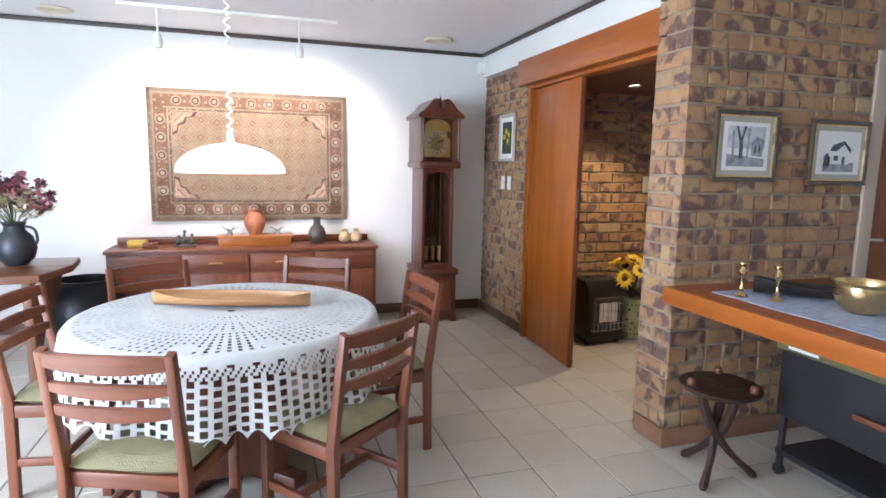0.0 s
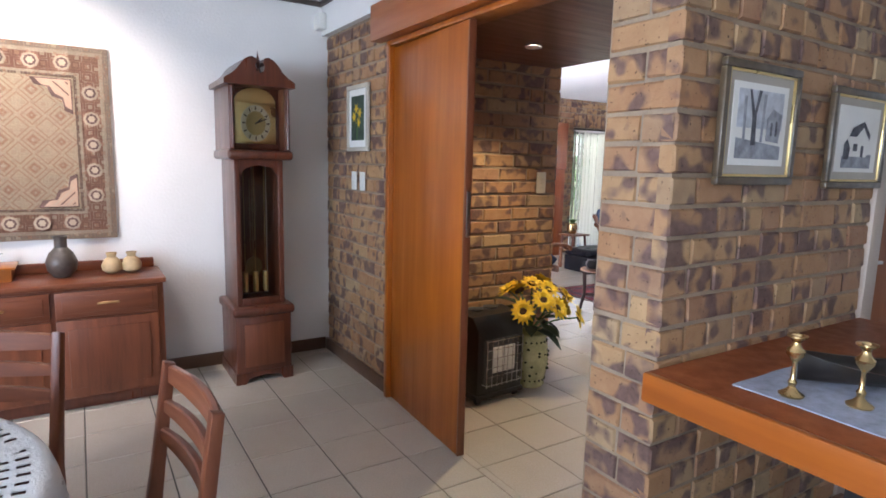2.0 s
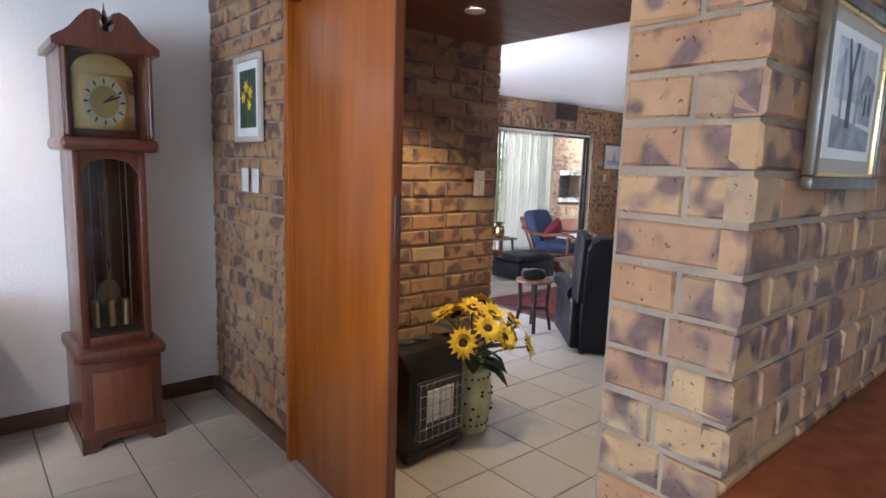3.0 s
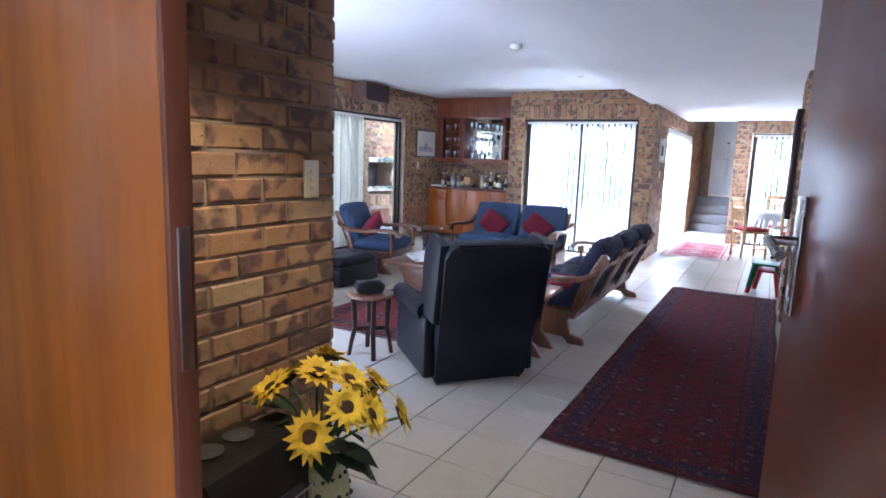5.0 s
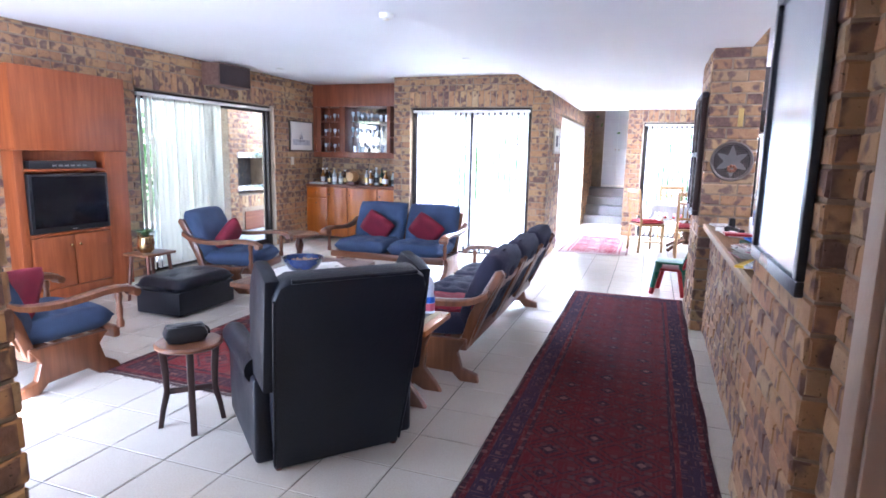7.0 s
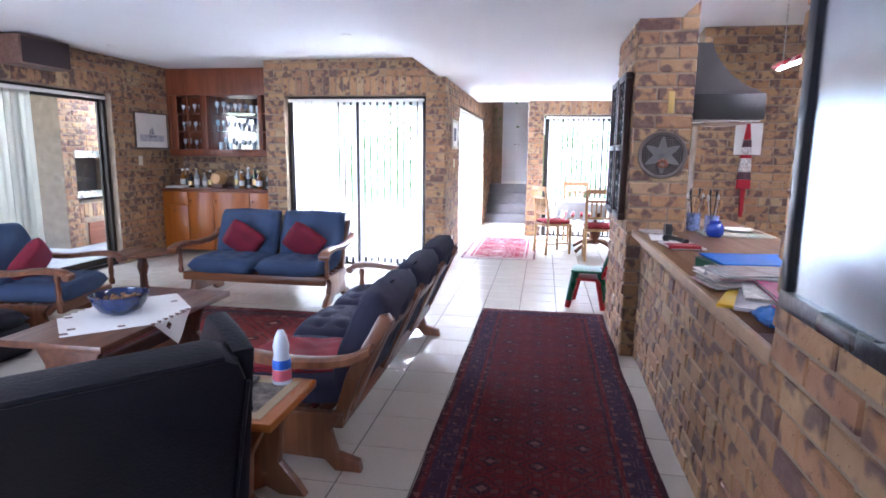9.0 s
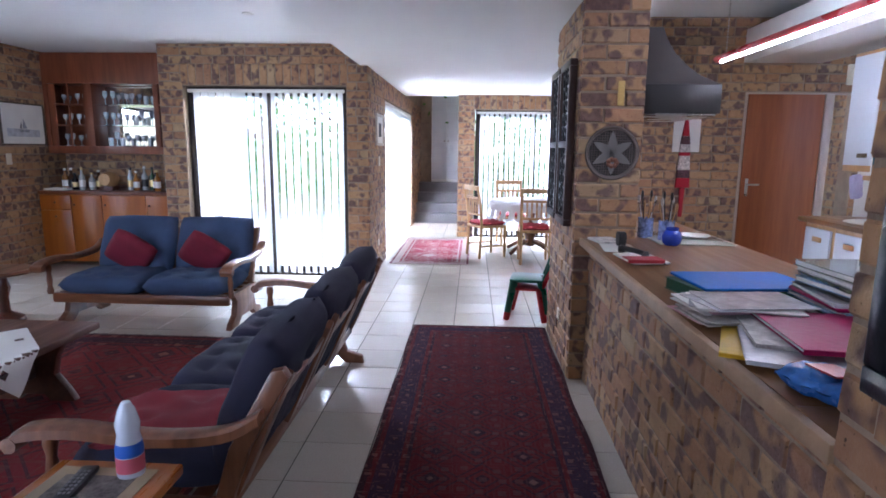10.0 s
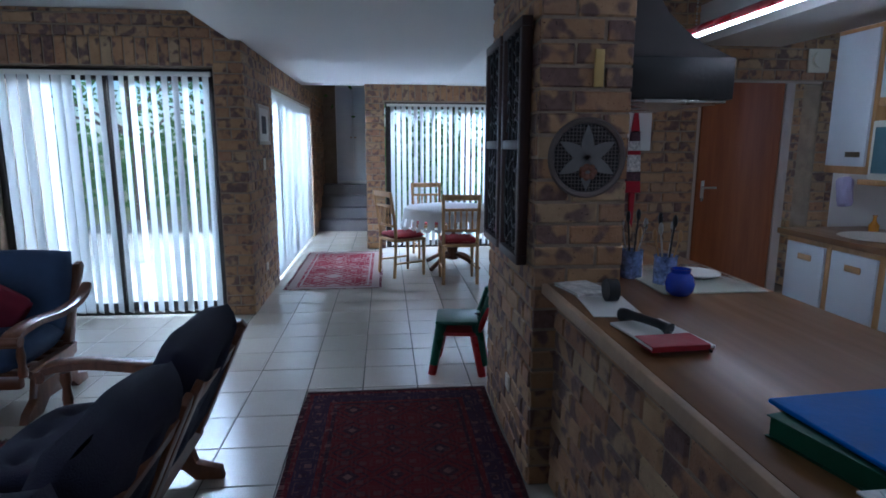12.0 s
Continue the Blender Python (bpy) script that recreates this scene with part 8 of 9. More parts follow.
for k in range(6):
    a = 90 + 60 * k
    bm = bmesh.new()
    slab(bm, [(0.0, -0.006), (0.05, -0.027), (0.09, -0.018), (0.128, 0.0), (0.09, 0.018), (0.05, 0.027), (0.0, 0.006)], 0.004, pose(0, 0, 0.009, 0, 0, a))
    part("leaf", bm, surf("grey_pewter_leaf", (0.20, 0.19, 0.18), 0.5, 0.4), di)
bm = bmesh.new()
for k in range(7):
    a = k * 0.9
    ball(bm, (0.024 * math.cos(a) + 0.004, -0.055 + 0.02 * math.sin(a), 0.016), 0.015, (1, 1, 0.7), 8, 6)
part("rose", bm, surf("copper_rose", (0.24, 0.11, 0.07), 0.45, 0.5), di)
bm = bmesh.new()
box(bm, (7.705, 2.358, 1.68), (7.718, 2.395, 1.82), 0.003)
solo("match_holder", bm, surf("pale_gold_wood", (0.55, 0.38, 0.12), 0.5), "slim pale wooden match holder on the pillar", "holder")
gr = thing("iron_panel", "pair of dark carved wooden screen panels on the pillar", "wall panel", Matrix.Translation((8.22, 2.614, 1.46)) @ pose(0, 0, 0, 0, 0, 180) @ pose(0, 0, 0, 90))
for cx in (-0.22, 0.22):
    bm = bmesh.new()
    for lo, hi in (((-0.19, 0.46), (0.19, 0.50)), ((-0.19, -0.50), (0.19, -0.46)), ((-0.19, -0.46), (-0.15, 0.46)), ((0.15, -0.46), (0.19, 0.46)), ((-0.15, -0.02), (0.15, 0.02))):
        box(bm, (cx + lo[0], lo[1], 0), (cx + hi[0], hi[1], 0.045), 0.006)
    f = part("frame", bm, surf("dark_carved_wood", (0.035, 0.016, 0.012), 0.45), gr)
    bm = bmesh.new()
    for sy in (-1, 1):
        for k in range(5):
            y0 = sy * 0.06 + sy * 0.08 * k
            tube(bm, curve([(cx - 0.15, y0, 0.02), (cx - 0.07, y0 + 0.05 * sy, 0.03), (cx, y0, 0.02), (cx + 0.07, y0 + 0.05 * sy, 0.03), (cx + 0.15, y0, 0.02)], 4), 0.009, 6)
    for k in range(4):
        tube(bm, curve([(cx - 0.11 + 0.075 * k, -0.46, 0.02), (cx - 0.13 + 0.075 * k, -0.2, 0.03), (cx - 0.10 + 0.075 * k, 0.1, 0.02), (cx - 0.12 + 0.075 * k, 0.46, 0.03)], 5), 0.008, 6)
    part("carving", bm, IRON, f)
switch_plate(Matrix.Translation((8.1, 2.614, 0.32)) @ pose(0, 0, 0, 0, 0, 180) @ pose(0, 0, 0, 90), 0.075, 0.075, 0, CREAM, "cream socket low on the pillar")

# extractor hood
hd = thing("extractor_hood", "flared grey-brown extractor hood over the hob", "hood", pose(8.14, 2.00, 0))
HOODM = surf("grey_brown_enamel", (0.07, 0.06, 0.055), 0.6, 0.0, var=0.08)
bm = bmesh.new()
prev = None
for sx, sy, zz in ((0.35, 0.215, 1.81), (0.335, 0.18, 1.83), (0.31, 0.10, 1.87), (0.285, 0.03, 1.93), (0.26, -0.03, 2.0), (0.24, -0.075, 2.08), (0.225, -0.10, 2.155)):
    ring = [bm.verts.new((a * sx, b, zz)) for a, b in ((-1, -sy), (1, -sy), (1, 0.22), (-1, 0.22))]
    if prev:
        for k in range(4):
            bm.faces.new((prev[k], prev[(k + 1) % 4], ring[(k + 1) % 4], ring[k]))
    prev = ring
part("flue", bm, HOODM, hd)
bm = bmesh.new()
box(bm, (-0.36, -0.22, 1.645), (0.36, 0.22, 1.812), 0.006)
part("skirt", bm, surf("dark_enamel", (0.035, 0.032, 0.03), 0.4, 0.2), hd)
bm = bmesh.new()
box(bm, (-0.345, -0.20, 1.63), (0.345, 0.215, 1.646), 0.004)
part("rim", bm, STEEL, hd)

# hanging lamp, bulkhead
tl = thing("tube_lamp", "red hanging fluorescent lamp on a chain", "lamp")
bm = bmesh.new()
tube(bm, [(9.38, 1.2, 2.19), (6.2, 1.2, 2.19)], 0.028, 10)
part("housing", bm, surf("red_enamel", (0.45, 0.02, 0.025), 0.3), tl)
bm = bmesh.new()
rod(bm, (9.28, 1.2, 2.158), (6.3, 1.2, 2.158), 0.013)
part("tube", bm, glow("lit_tube", (1.0, 0.98, 0.93), 30.0), tl, "glowing white tube")
for x in (9.2, 6.6):
    bm = bmesh.new()
    for k in range(30):
        lathe(bm, [(0.007, -0.0015), (0.0085, 0), (0.007, 0.0015), (0.0055, 0), (0.007, -0.0015)], (0, 0, 0), 8, pose(x, 1.2, 2.23 + 0.021 * k, 90, 0, 90 * (k % 2)))
    part("chain", bm, STEEL, tl)
bm = bmesh.new()
box(bm, (5.4, -0.2, 2.30), (10.36, 0.55, 2.62), 0.006)
solo("bulkhead", bm, PLASTER, "pale plastered bulkhead above the kitchen cupboards", "bulkhead", kind="structure")

# sink run with cupboards
GREYL, TRIMW = surf("pale_grey_laminate", (0.60, 0.64, 0.70), 0.35, var=0.03), PINE
run = thing("kitchen_counter", "wooden kitchen counter with a white sink", "counter")
bm = bmesh.new()
box(bm, (6.0, -0.2, 0.862), (9.24, 0.47, 0.902), 0.005)
part("worktop", bm, OAKTOP, run)
bm = bmesh.new()
lathe(bm, [(0.20, 0.0), (0.225, 0.006), (0.215, 0.012), (0.195, 0.006), (0.19, 0.003)], (8.72, 0.16, 0.902), 36, None)
part("sink_rim", bm, WHITE, run)
bm = bmesh.new()
tube(bm, curve([(8.5, -0.1, 0.90), (8.5, -0.1, 1.06), (8.52, -0.02, 1.14), (8.58, 0.06, 1.10), (8.58, 0.06, 1.06)]), 0.010, 8)
rod(bm, (8.44, -0.1, 0.97), (8.56, -0.1, 0.97), 0.012)
part("tap", bm, surf("red_tap", (0.40, 0.02, 0.03), 0.3), run)
for k in range(7):
    x1 = 9.18 - 0.40 * k
    cb = thing("base_cupboard", "pale grey base cupboard with honey wood edges", "cabinet", pose(x1 - 0.40, 0.43, 0), "kitchen base cupboards")
    bm = bmesh.new()
    box(bm, (0, -0.58, 0.08), (0.398, 0.0, 0.86), 0.003)
    part("body", bm, TRIMW, cb)
    bm = bmesh.new()
    box(bm, (0.03, 0.0, 0.13), (0.368, 0.02, 0.825), 0.004)
    d = part("door", bm, GREYL, cb)
    bm = bmesh.new()
    box(bm, (0.13, 0.02, 0.72), (0.25, 0.028, 0.76), 0.004)
    part("handle", bm, TRIMW, d)
    bm = bmesh.new()
    box(bm, (0, -0.54, 0), (0.398, -0.03, 0.08))
    part("plinth", bm, BLACK, cb)
for x0, x1, z0, z1 in ((8.92, 9.30, 1.33, 2.22), (8.40, 8.91, 1.76, 2.29), (7.88, 8.39, 1.76, 2.29)):
    uc = thing("wall_cupboard", "pale grey wall cupboard with honey wood edges", "cabinet", pose(x0, 0.12, 0), "kitchen wall cupboards")
    w = x1 - x0
    bm = bmesh.new()
    box(bm, (0, -0.318, z0 - 0.05), (w, 0.0, z1), 0.003)
    part("body", bm, TRIMW, uc)
    bm = bmesh.new()
    box(bm, (0.025, 0.0, z0), (w - 0.025, 0.02, z1 - 0.03), 0.004)
    d = part("door", bm, GREYL, uc)
    bm = bmesh.new()
    box(bm, (0.06, 0.02, z0 + 0.06), (0.18, 0.028, z0 + 0.095), 0.004)
    part("handle", bm, surf("dark_bronze", (0.12, 0.09, 0.05), 0.4, 0.5), d)
bm = bmesh.new()
box(bm, (7.88, -0.19, 1.22), (8.91, 0.2, 1.255), 0.004)
solo("microwave_shelf", bm, PINE, "honey wood shelf carrying the microwave", "shelf")
mw = thing("microwave_oven", "white microwave oven with a blue-grey window", "microwave", pose(8.36, -0.18, 1.256))
bm = bmesh.new()
box(bm, (0, 0, 0), (0.48, 0.38, 0.36), 0.008)
part("casing", bm, WHITE, mw)
bm = bmesh.new()
box(bm, (0.13, 0.38, 0.04), (0.45, 0.388, 0.32), 0.004)
part("window", bm, surf("blue_grey_glass", (0.10, 0.18, 0.22), 0.12), mw)
bm = bmesh.new()
box(bm, (0.02, 0.38, 0.04), (0.11, 0.386, 0.32), 0.003)
part("control_panel", bm, GREYL, mw)
bm = bmesh.new()
cushion(bm, (0.12, 0.20, 0.05), pose(9.08, 0.13, 1.16, 90, 8, 0), 10, 0.4, (), 0.014)
solo("dish_cloth", bm, surf("mauve_towel", (0.45, 0.42, 0.62), 0.95), "mauve dish towel hanging under the wall cupboard", "towel")
bm = bmesh.new()
lathe(bm, [(0.028, 0), (0.03, 0.05), (0.012, 0.075), (0.010, 0.10), (0.014, 0.115), (0.0, 0.115)], (8.93, 0.02, 0.903), 16)
solo("soap_bottle", bm, surf("orange_soap", (0.65, 0.28, 0.03), 0.2), "small orange soap bottle by the sink", "bottle")
bm = bmesh.new()
lathe(bm, [(0.05, 0), (0.06, 0.02), (0.06, 0.11), (0.05, 0.13), (0.0, 0.135)], (8.78, -0.12, 0.903), 20)
solo("steel_kettle", bm, STEEL, "round steel container beside the sink", "container")
bm = bmesh.new()
box(bm, (10.352 - 0.012, 0.92, 1.42), (10.348, 1.19, 1.75), 0.001, 1)
solo("calendar", bm, PAPER, "white wall calendar hanging on the brick", "calendar")
bh = thing("wall_hanging", "red and white patterned cloth strip hanging on the wall", "wall hanging", pose(10.325, 1.07, 0))
FELT, WHITEWOOL, BLACKWOOL = surf("red_felt", (0.42, 0.015, 0.03), 0.9), surf("white_wool_print", (0.60, 0.57, 0.54), 0.9, var=0.6, coarse=40, fine=120), surf("black_wool_print", (0.10, 0.05, 0.06), 0.9, var=0.8, coarse=60, fine=140)
for z0, z1, w0, w1, mt in ((1.58, 1.80, 0.036, 0.006, FELT), (1.50, 1.578, 0.046, 0.038, BLACKWOOL), (1.42, 1.498, 0.052, 0.046, WHITEWOOL), (1.385, 1.418, 0.054, 0.052, FELT), (1.24, 1.383, 0.062, 0.054, WHITEWOOL), (1.16, 1.238, 0.066, 0.062, BLACKWOOL), (1.06, 1.158, 0.072, 0.066, FELT), (0.76, 1.058, 0.016, 0.024, FELT)):
    bm = bmesh.new()
    slab(bm, [(-w0, z0), (w0, z0), (w1, z1), (-w1, z1)], 0.03, Matrix(((0, 0, 1, -0.02), (1, 0, 0, 0), (0, 1, 0, 0), (0, 0, 0, 1))), 0.004)
    part("strip", bm, mt, bh)
bm = bmesh.new()
rod(bm, (10.33, -0.55, 2.2), (10.30, -0.55, 2.2), 0.07, seg=24)
box(bm, (10.33, -0.65, 2.09), (10.352, -0.45, 2.29), 0.01)
solo("wall_speaker", bm, CREAM, "small cream wall speaker above the door frame", "speaker")

# stacked children's stools beside the pillar
for k, (mt, lab, z) in enumerate(((surf("red_moulded_plastic", (0.45, 0.02, 0.025), 0.3, var=0.06), "red plastic child's chair under the green one", 0.0), (surf("green_moulded_plastic", (0.012, 0.11, 0.06), 0.3, var=0.06), "dark green plastic child's chair stacked on top", 0.07))):
    kc = thing("child_chair", lab, "chair", pose(9.13, 2.725, z, 0, 0, -12 + 4 * k) @ Matrix.Diagonal((1.08, 1.08, 0.86, 1)), "stacked children's chairs")
    bm = bmesh.new()
    slab(bm, [(-0.14, -0.13), (0.14, -0.13), (0.15, 0.10), (0.13, 0.14), (-0.13, 0.14), (-0.15, 0.10)], 0.03, Matrix.Translation((0, 0, 0.30)), 0.01)
    part("seat", bm, mt, kc)
    for sx in (-1, 1):
        for sy in (-1, 1):
            bm = bmesh.new()
            rod(bm, (sx * 0.15, sy * 0.15, 0.0), (sx * 0.115, sy * 0.105, 0.305), 0.024, 0.034, 10)
            part("leg", bm, mt, kc)
    bm = bmesh.new()
    for sx in (-1, 1):
        tube(bm, curve([(sx * 0.125, -0.12, 0.31), (sx * 0.13, -0.15, 0.42), (sx * 0.115, -0.175, 0.52)]), 0.017, 8)
    slab(bm, [(-0.13, 0.42), (0.13, 0.42), (0.12, 0.53), (0.06, 0.56), (-0.06, 0.56), (-0.12, 0.53)], 0.018, Matrix.Translation((0, -0.145, 0)) @ pose(0, 0, 0, 97), 0.005)
    part("backrest", bm, mt, kc)

# breakfast table and chairs
bt = thing("breakfast_table", "round wooden pedestal table under a white lace cloth", "table", pose(12.35, 2.40, 0))
bm = bmesh.new()
lathe(bm, [(0.0, 0.70), (0.56, 0.70), (0.57, 0.715), (0.56, 0.73), (0.0, 0.73)], seg=48)
part("tabletop", bm, PINE, bt)
bm = bmesh.new()
lathe(bm, [(0.07, 0.10), (0.06, 0.2), (0.09, 0.3), (0.05, 0.42), (0.07, 0.6), (0.14, 0.70)], seg=20)
part("column", bm, SOFAWOOD_Z, bt)
for k in range(4):
    a = radians(45 + 90 * k)
    bm = bmesh.new()
    tube(bm, curve([(0.05 * math.cos(a), 0.05 * math.sin(a), 0.16), (0.22 * math.cos(a), 0.22 * math.sin(a), 0.12), (0.40 * math.cos(a), 0.40 * math.sin(a), 0.025)]), 0.026, 8)
    part("foot", bm, SOFAWOOD, bt)
bm = bmesh.new()
N2 = 96
pf = [(0.0, 0.734), (0.3, 0.734), (0.565, 0.734), (0.585, 0.715), (0.60, 0.62), (0.615, 0.53), (0.62, 0.49)]
rings = []
for i, (rr, zz) in enumerate(pf):
    rings.append([bm.verts.new(((rr + (0.03 * math.sin(k * 2 * math.pi / N2 * 11) * (i - 3) / 3 if i > 3 else 0)) * math.cos(2 * math.pi * k / N2), (rr + (0.03 * math.sin(k * 2 * math.pi / N2 * 11) * (i - 3) / 3 if i > 3 else 0)) * math.sin(2 * math.pi * k / N2), zz + (0.02 * abs(math.sin(k * 2 * math.pi / N2 * 16)) if i == 6 else 0))) for k in range(N2)])
for i in range(1, len(pf) - 1):
    for k in range(N2):
        if not (i in (4, 5) and (k + i) % 3 == 0):
            bm.faces.new((rings[i][k], rings[i][(k + 1) % N2], rings[i + 1][(k + 1) % N2], rings[i + 1][k]))
bm.faces.new(rings[1])
for v in rings[0]:
    bm.verts.remove(v)
solo("lace_cloth", bm, thin_mat("white_lace", (0.80, 0.80, 0.80), 0.35), "white lace cloth over the breakfast table", "tablecloth", pose(12.35, 2.40, 0.0))


def breakfast_chair():
    top = thing("breakfast_chair", "light brown spindle-back chair with red seat pad", "chair", group="chairs round the breakfast table")
    for sx in (-1, 1):
        bm = bmesh.new()
        tube(bm, curve([(sx * 0.18, 0.20, 0), (sx * 0.18, 0.18, 0.4), (sx * 0.185, 0.20, 0.66), (sx * 0.19, 0.25, 0.96)]), 0.019, 8)
        part("back_post", bm, PINE, top)
        bm = bmesh.new()
        lathe(bm, [(0.014, 0), (0.02, 0.1), (0.015, 0.2), (0.022, 0.3), (0.02, 0.42)], (sx * 0.18, -0.18, 0), 12)
        part("leg", bm, PINE, top)
        bm = bmesh.new()
        rod(bm, (sx * 0.18, -0.18, 0.16), (sx * 0.18, 0.19, 0.16), 0.011)
        part("stretcher", bm, PINE, top)
    for zz, yy, h in ((0.93, 0.245, 0.06), (0.80, 0.22, 0.03), (0.58, 0.19, 0.03)):
        bm = bmesh.new()
        box(bm, (-0.185, yy - 0.01, zz - h / 2), (0.185, yy + 0.01, zz + h / 2), 0.006)
        part("back_rail", bm, PINE, top)
    for k in range(5):
        bm = bmesh.new()
        lathe(bm, [(0.008, 0), (0.013, 0.06), (0.007, 0.12), (0.013, 0.17), (0.008, 0.22)], (-0.12 + 0.06 * k, 0.205, 0.585), 10)
        part("spindle", bm, PINE, top)
    bm = bmesh.new()
    box(bm, (-0.20, -0.20, 0.40), (0.20, 0.20, 0.435), 0.01)
    part("seat", bm, PINE, top)
    bm = bmesh.new()
    cushion(bm, (0.40, 0.40, 0.06), Matrix.Translation((0, -0.005, 0.46)), 10, 0.3)
    part("seat_pad", bm, surf("red_seat_cloth", (0.36, 0.025, 0.03), 0.9), top, "red seat pad")
    return top


c1 = breakfast_chair()
c1.matrix_basis = pose(11.62, 2.42, 0, 0, 0, 90)
copy_thing(c1, pose(12.02, 3.02, 0, 0, 0, 28))
copy_thing(c1, pose(13.10, 2.62, 0, 0, 0, -82))

# ---- terrace and garden seen through the glass ----
LEAF = thin_mat("garden_leaf", (0.13, 0.24, 0.07), 0.55)
BARK = surf("bark", (0.12, 0.085, 0.06), 0.9, var=0.3, coarse=9)


def tree(at, height, spread, seed, leaves=900):
    r = random.Random(seed)
    top = thing("tree", "leafy green garden tree beyond the terrace", "tree", Matrix.Translation(at), group="garden trees")
    bm = bmesh.new()
    tips = []
    tube(bm, curve([(0, 0, 0), (0.05, 0.03, height * 0.3), (-0.05, 0.08, height * 0.6), (0.02, 0, height * 0.9)]), [0.13 - 0.1 * k / 18 for k in range(19)], 9)
    for k in range(9):
        a, z0 = k * 2.4 + r.random(), height * r.uniform(0.25, 0.75)
        e = Vector((math.cos(a) * spread * r.uniform(0.5, 0.95), math.sin(a) * spread * r.uniform(0.5, 0.95), z0 + height * r.uniform(0.1, 0.3)))
        tube(bm, curve([(0, 0, z0), tuple(e * 0.5 + Vector((0, 0, z0 * 0.5 + 0.1))), tuple(e)], 4), [0.05, 0.045, 0.04, 0.035, 0.03, 0.025, 0.02, 0.015, 0.01], 6)
        tips.append(e)
    part("trunk", bm, BARK, top)
    verts, faces = [], []
    for k in range(leaves):
        c = tips[k % len(tips)] + Vector((r.gauss(0, spread * 0.26), r.gauss(0, spread * 0.26), r.gauss(0, height * 0.14)))
        m = Euler((r.uniform(0, 6.3), r.uniform(0, 6.3), r.uniform(0, 6.3))).to_matrix()
        s = r.uniform(0.05, 0.10)
        b = len(verts)
        verts.extend((c + m @ Vector(p) * s)[:] for p in ((0, -1, 0), (0.45, -0.1, 0.12), (0, 1, 0), (-0.45, -0.1, 0.12)))
        faces.extend(((b, b + 1, b + 2), (b, b + 2, b + 3)))
    me = bpy.data.meshes.new("crown")
    me.from_pydata(verts, [], faces)
    me.materials.append(LEAF)
    c = new("crown", me)
    c.parent = top
    tagged(c, kind="stuff")


for k, (x, y, h, s) in enumerate(((17.6, 5.6, 4.2, 1.9), (18.4, 8.4, 4.8, 2.1), (16.9, 10.6, 4.4, 1.9), (19.4, 1.2, 4.6, 2.2), (18.9, 3.4, 4.2, 1.9), (20.4, -1.2, 5.0, 2.2), (20.5, 6.8, 5.2, 2.2), (13.6, 13.6, 4.4, 2.0), (6.8, 14.2, 4.6, 2.2))):
    tree((x, y, -0.14), h, s, k, 1500)
bm = bmesh.new()
rh = random.Random(5)
verts, faces = [], []
for k in range(9000):
    side = rh.random()
    c = Vector((rh.uniform(20.6, 21.6), rh.uniform(-6, 16), 0)) if side < 0.6 else Vector((rh.uniform(0, 21), rh.uniform(15.6, 16.6), 0))
    c.z = rh.uniform(-0.1, 1.9) + 0.25 * math.sin(c.x * 1.7 + c.y * 1.3)
    mm = Euler((rh.uniform(0, 6.3), rh.uniform(0, 6.3), rh.uniform(0, 6.3))).to_matrix()
    b = len(verts)
    verts.extend((c + mm @ Vector(p) * 0.13)[:] for p in ((0, -1, 0), (0.5, 0, 0.1), (0, 1, 0), (-0.5, 0, 0.1)))
    faces.append((b, b + 1, b + 2, b + 3))
bm.free()
me = bpy.data.meshes.new("hedge")
me.from_pydata(verts, [], faces)
me.materials.append(LEAF)
tagged(new("hedge", me), "dense green hedge round the garden", "hedge", kind="stuff")

# roof and post added to keep daylight off the patio door
bm = bmesh.new()
box(bm, (6.9, 8.53, 2.30), (10.95, 11.3, 2.42))
box(bm, (6.95, 11.0, -0.05), (7.15, 11.2, 2.30))
solo("patio_shade_roof", bm, PLASTER, "added flat white roof on a post, shading the patio door", "patio roof", kind="structure")

braai = thing("built_in_barbecue", "buff brick built-in barbecue with a steel hood on the patio", "barbecue")
bm = bmesh.new()
for lo, hi in (((11.0, 10.02, -0.05), (12.3, 10.7, 0.60)), ((11.0, 10.02, 0.60), (11.22, 10.7, 1.36)), ((12.08, 10.02, 0.60), (12.3, 10.7, 1.36)), ((11.0, 10.02, 1.36), (12.3, 10.7, 2.30)), ((11.22, 10.5, 0.60), (12.08, 10.7, 1.36))):
    box(bm, lo, hi)
part("body", bm, MORTAR, braai)
BRAAI = braai
bm = bmesh.new()
box(bm, (11.2, 10.0, 0.68), (12.1, 10.03, 0.78), 0.008)
box(bm, (11.2, 9.985, 1.28), (12.1, 10.03, 1.38), 0.008)
part("steel_trim", bm, STEEL, braai)
bm = bmesh.new()
box(bm, (11.24, 10.4, 0.62), (12.06, 10.49, 1.34))
part("firebox", bm, BLACK, braai)
bm = bmesh.new()
box(bm, (11.35, 9.985, -0.04), (11.95, 10.005, 0.30), 0.004)
part("log_door", bm, TEAK_X, braai)

# ---- bricks and floor tiles, laid last ----
X, Y = (1, 0, 0), (0, 1, 0)
NX, NY = (-1, 0, 0), (0, -1, 0)
lay_bricks(w_stub, (2.18, 4.345, 0), Y, NX, 1.05, 2.30, near=(0, 1.05, 0.0, 2.3), rand=1, halves=0.6)
lay_bricks(w_pic, (1.985, 2.32, 0), X, NY, 1.23, DINE, near=(0, 1.3, 0.5, 2.4), rand=2, halves=0.6)
lay_bricks(w_pic, (2.0, 2.312, 0), Y, NX, 0.26, DINE, near=(0, 1, 0, 2.4), rand=3)
lay_bricks(w_pic, (2.2, 2.51, 0), X, Y, 2.10, LOW, [(1.0, 1.96, -1, 2.1)], rand=31)
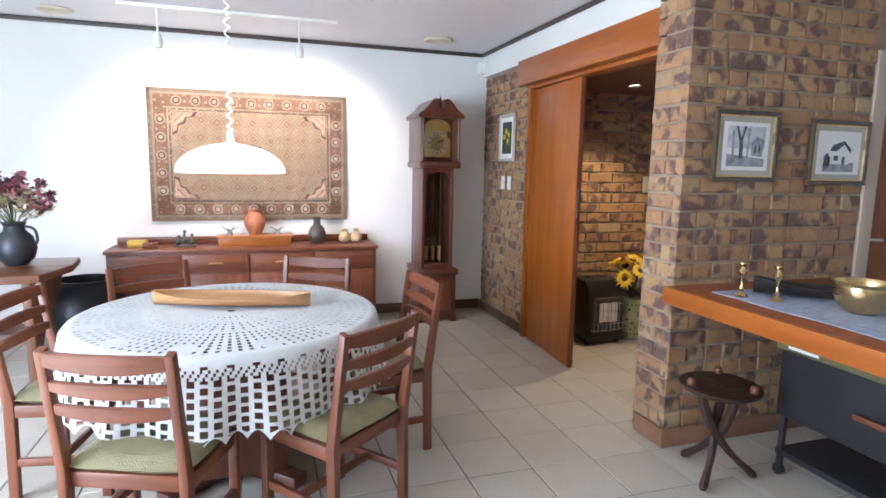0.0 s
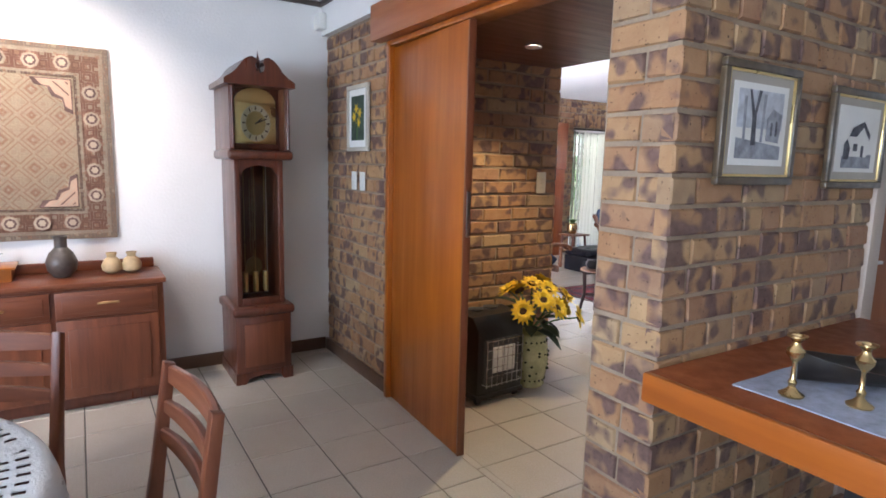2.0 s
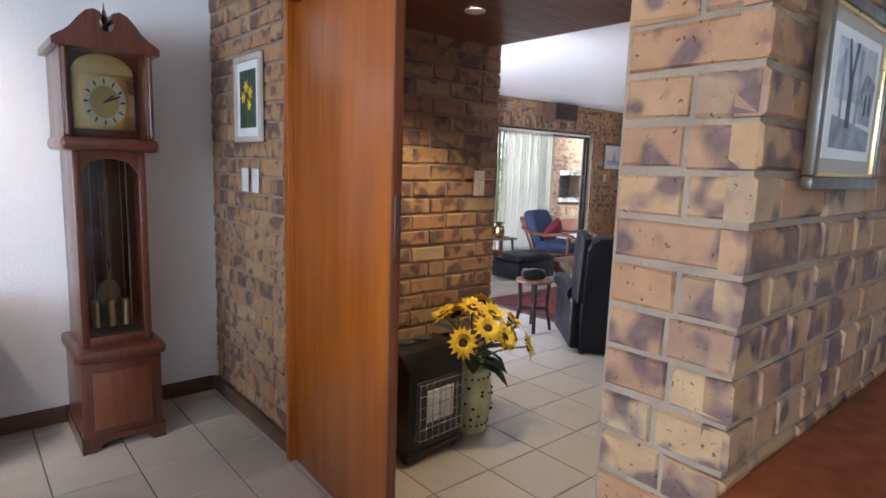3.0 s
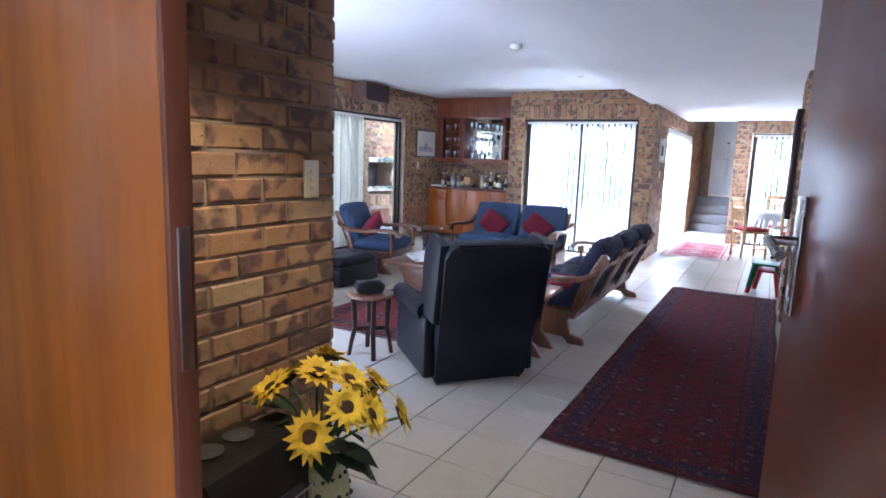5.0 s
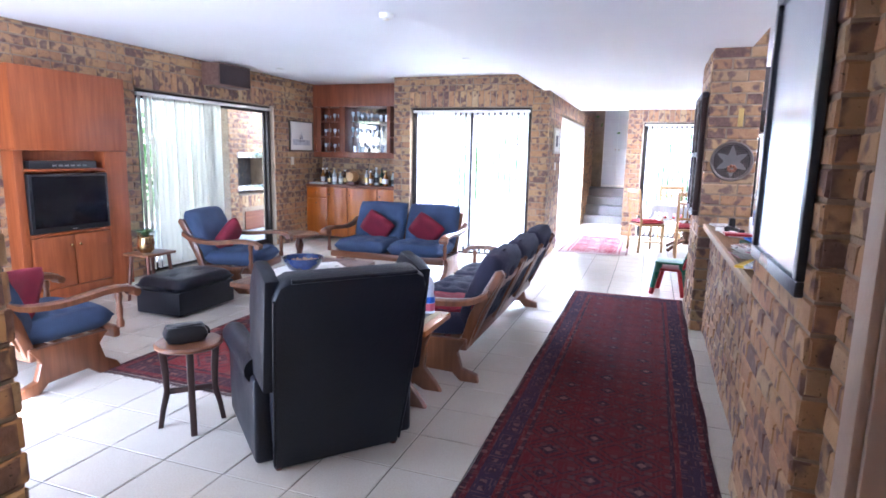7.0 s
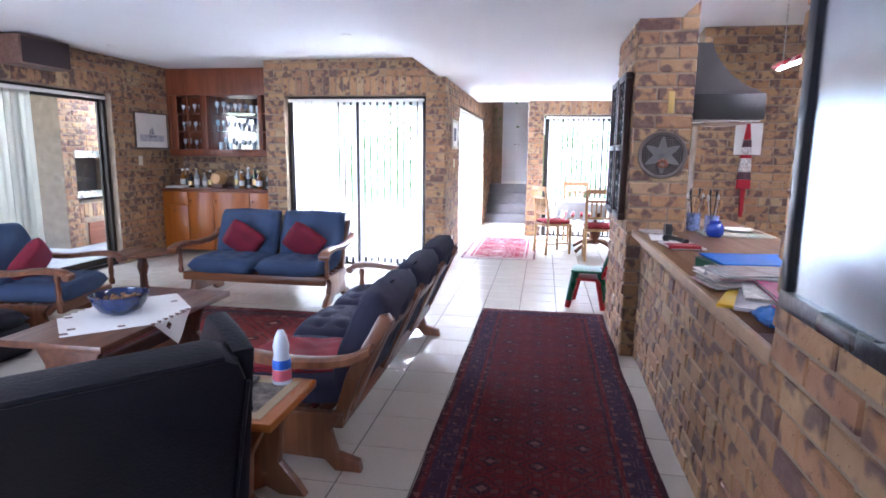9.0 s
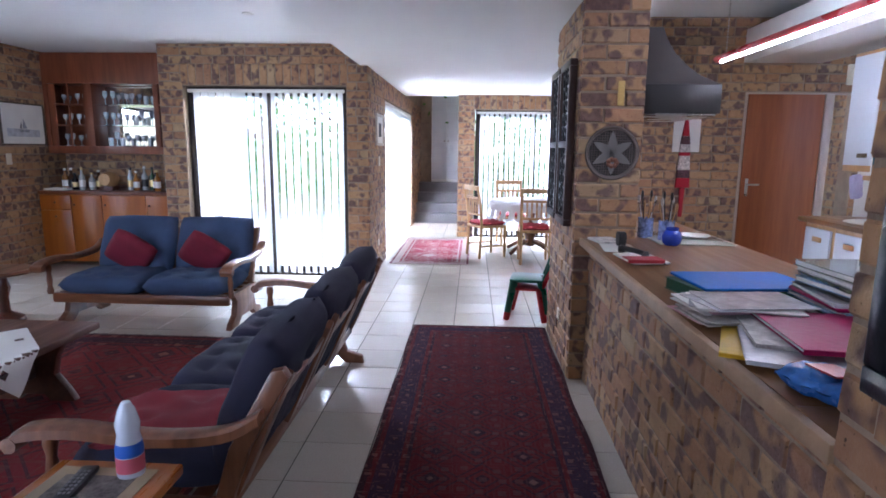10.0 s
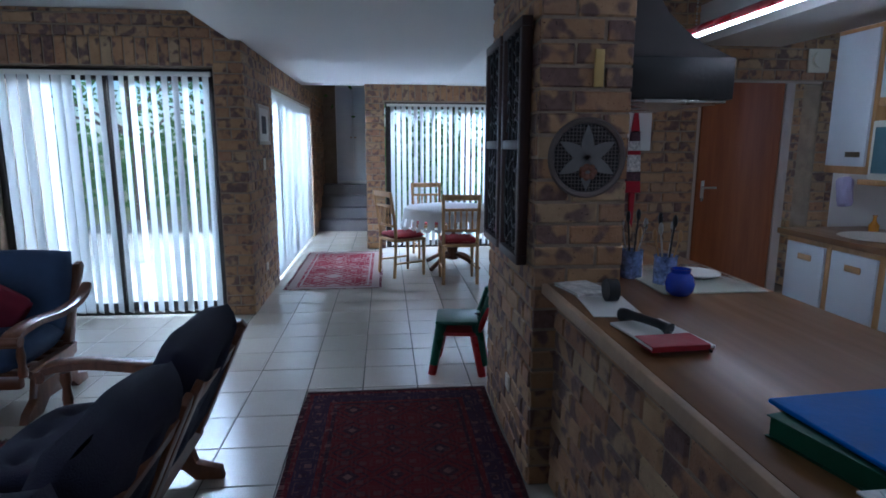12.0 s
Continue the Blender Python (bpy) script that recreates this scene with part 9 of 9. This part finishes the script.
lay_bricks(w_cor, (2.37, 4.356, 0), X, NY, 1.09, HIGH, near=(0, 1.2, 0.2, 2.2), rand=4)
lay_bricks(w_cor, (3.46, 4.345, 0), Y, X, 0.23, HIGH, rand=41)
lay_bricks(w_ln, (3.5, 8.31, 0), X, NY, 7.8, HIGH, [(4.0, 6.45, -1, 2.06)], near=(6.3, 7.8, 0.4, 2.5), soldier=[(3.98, 6.47, 2.06)], rand=5)
lay_bricks(w_le, (10.47, 4.34, 0), Y, NX, 2.26, HIGH, [(0.235, 2.0, -1, 2.07)], near=(0, 2.3, 0, 2.5), soldier=[(0.215, 2.02, 2.07)], rand=6)
lay_bricks(w_side, (10.46, 4.345, 0), X, NY, 6.2, LOW, [(1.20, 4.39, -1, 2.05)], near=(0, 1.2, 0, 2.3), soldier=[(1.18, 4.41, 2.05)], rand=7)
lay_bricks(w_alc, (11.30, 6.6, 0), Y, NX, 1.71, HIGH, rand=8)
lay_bricks(w_alc2, (10.5, 6.6, 0), X, Y, 0.8, HIGH, rand=81)
lay_bricks(w_far, (13.70, -1.0, 0), Y, NX, 4.46, 2.6, [(2.30, 4.20, -1, 2.06)], near=(4.1, 4.5, 0, 2.3), soldier=[(2.28, 4.22, 2.06)], rand=9)
lay_bricks(w_stair, (13.71, 3.46, 0), X, Y, 3.0, 2.6, rand=91)
lay_bricks(w_kit, (4.30, 2.57, 0), X, Y, 0.925, LOW, near=(0, 1, 0, 2.3), rand=10)
lay_bricks(w_kit, (4.31, 2.38, 0), Y, NX, 0.195, LOW, rand=101)
lay_bricks(w_kit, (5.22, 2.30, 0), Y, X, 0.275, LOW, near=(0, 1, 0.9, 2.3), rand=102)
lay_bricks(w_cnt, (5.235, 2.50, 0), X, Y, 2.495, 0.86, near=(0, 2.5, 0, 0.9), rand=11)
lay_bricks(w_pil, (7.73, 2.23, 0), Y, NX, 0.378, 2.9, near=(0, 0.4, 0, 2.4), rand=12)
lay_bricks(w_pil, (7.73, 2.60, 0), X, Y, 0.99, 2.28, near=(0, 1, 0, 2.3), rand=13)
lay_bricks(w_ke, (10.36, -1.0, 0), Y, NX, 2.57, 3.2, [(0.38, 1.50, -1, 2.03)], near=(1.5, 2.6, 0.6, 2.6), rand=14)
lay_bricks(w_ks2, (9.6, -1.0, 0), X, Y, 4.0, 2.6, rand=15)
lay_bricks(BRAAI, (11.0, 10.02, -0.05), X, NY, 1.30, 2.30, [(0.22, 1.08, 0.65, 1.41), (0.3, 1.0, -1, 0.4)], near=(0, 1.3, 0.3, 2.3), soldier=[(0.22, 1.08, 0.42)], rand=16)


def lay_tiles(x0, x1, y0, y1, ox, oy, near, skip=()):
    """Square floor tiles on a grid through (ox, oy)."""
    s, gap, c, t = 0.3333, 0.0055, 0.0025, 0.010
    r = random.Random(int(ox * 100))
    bm = bmesh.new()
    h = (s - gap) / 2
    ring = [[bm.verts.new((sx * (h - i), sy * (h - i), z)) for sx, sy in ((-1, -1), (1, -1), (1, 1), (-1, 1))] for z, i in ((-t, 0), (-c, 0), (0, c))]
    for a, b in zip(ring, ring[1:]):
        for k in range(4):
            bm.faces.new((a[k], a[(k + 1) % 4], b[(k + 1) % 4], b[k]))
    bm.faces.new(ring[-1])
    me = bpy.data.meshes.new("tile")
    bm.normal_update()
    bm.to_mesh(me)
    bm.free()
    me.materials.append(TILE)
    verts, faces, made = [], [], 0
    for i in range(math.floor((x0 - ox) / s), math.ceil((x1 - ox) / s)):
        for j in range(math.floor((y0 - oy) / s), math.ceil((y1 - oy) / s)):
            a, b = max(ox + i * s, x0), min(ox + (i + 1) * s, x1)
            c0, d = max(oy + j * s, y0), min(oy + (j + 1) * s, y1)
            if b - a < 0.03 or d - c0 < 0.03:
                continue
            cx, cy = (a + b) / 2, (c0 + d) / 2
            m = Matrix.Translation((cx, cy, r.uniform(-0.0008, 0.0004))) @ pose(0, 0, 0, r.uniform(-0.12, 0.12), r.uniform(-0.12, 0.12), 0) @ Matrix.Diagonal(((b - a) / s, (d - c0) / s, 1, 1))
            if near[0] < cx < near[1] and near[2] < cy < near[3] and made < 300:
                made += 1
                ob = new("tile", me)
                ob.parent, ob.matrix_basis = FLOOR, m
            else:
                base = len(verts)
                verts.extend((m @ v.co)[:] for v in me.vertices)
                faces.extend(tuple(base + k for k in f.vertices) for f in me.polygons)
    big = bpy.data.meshes.new("tiles")
    big.from_pydata(verts, [], faces)
    big.materials.append(TILES)
    ob = new("tiles", big)
    ob.parent = FLOOR
    tagged(ob, kind="stuff")


lay_tiles(-3.3, 2.13, -3.2, 5.4, 1.23, 3.288, (-0.2, 2.2, 1.2, 5.0))
lay_tiles(2.13, 15.45, -1.0, 8.31, 10.166, 4.02, (2.1, 10.4, 2.55, 4.4))
lay_tiles(2.13, 5.2, -3.2, -1.0, 1.23, 3.288, (0, 0, 0, 0))
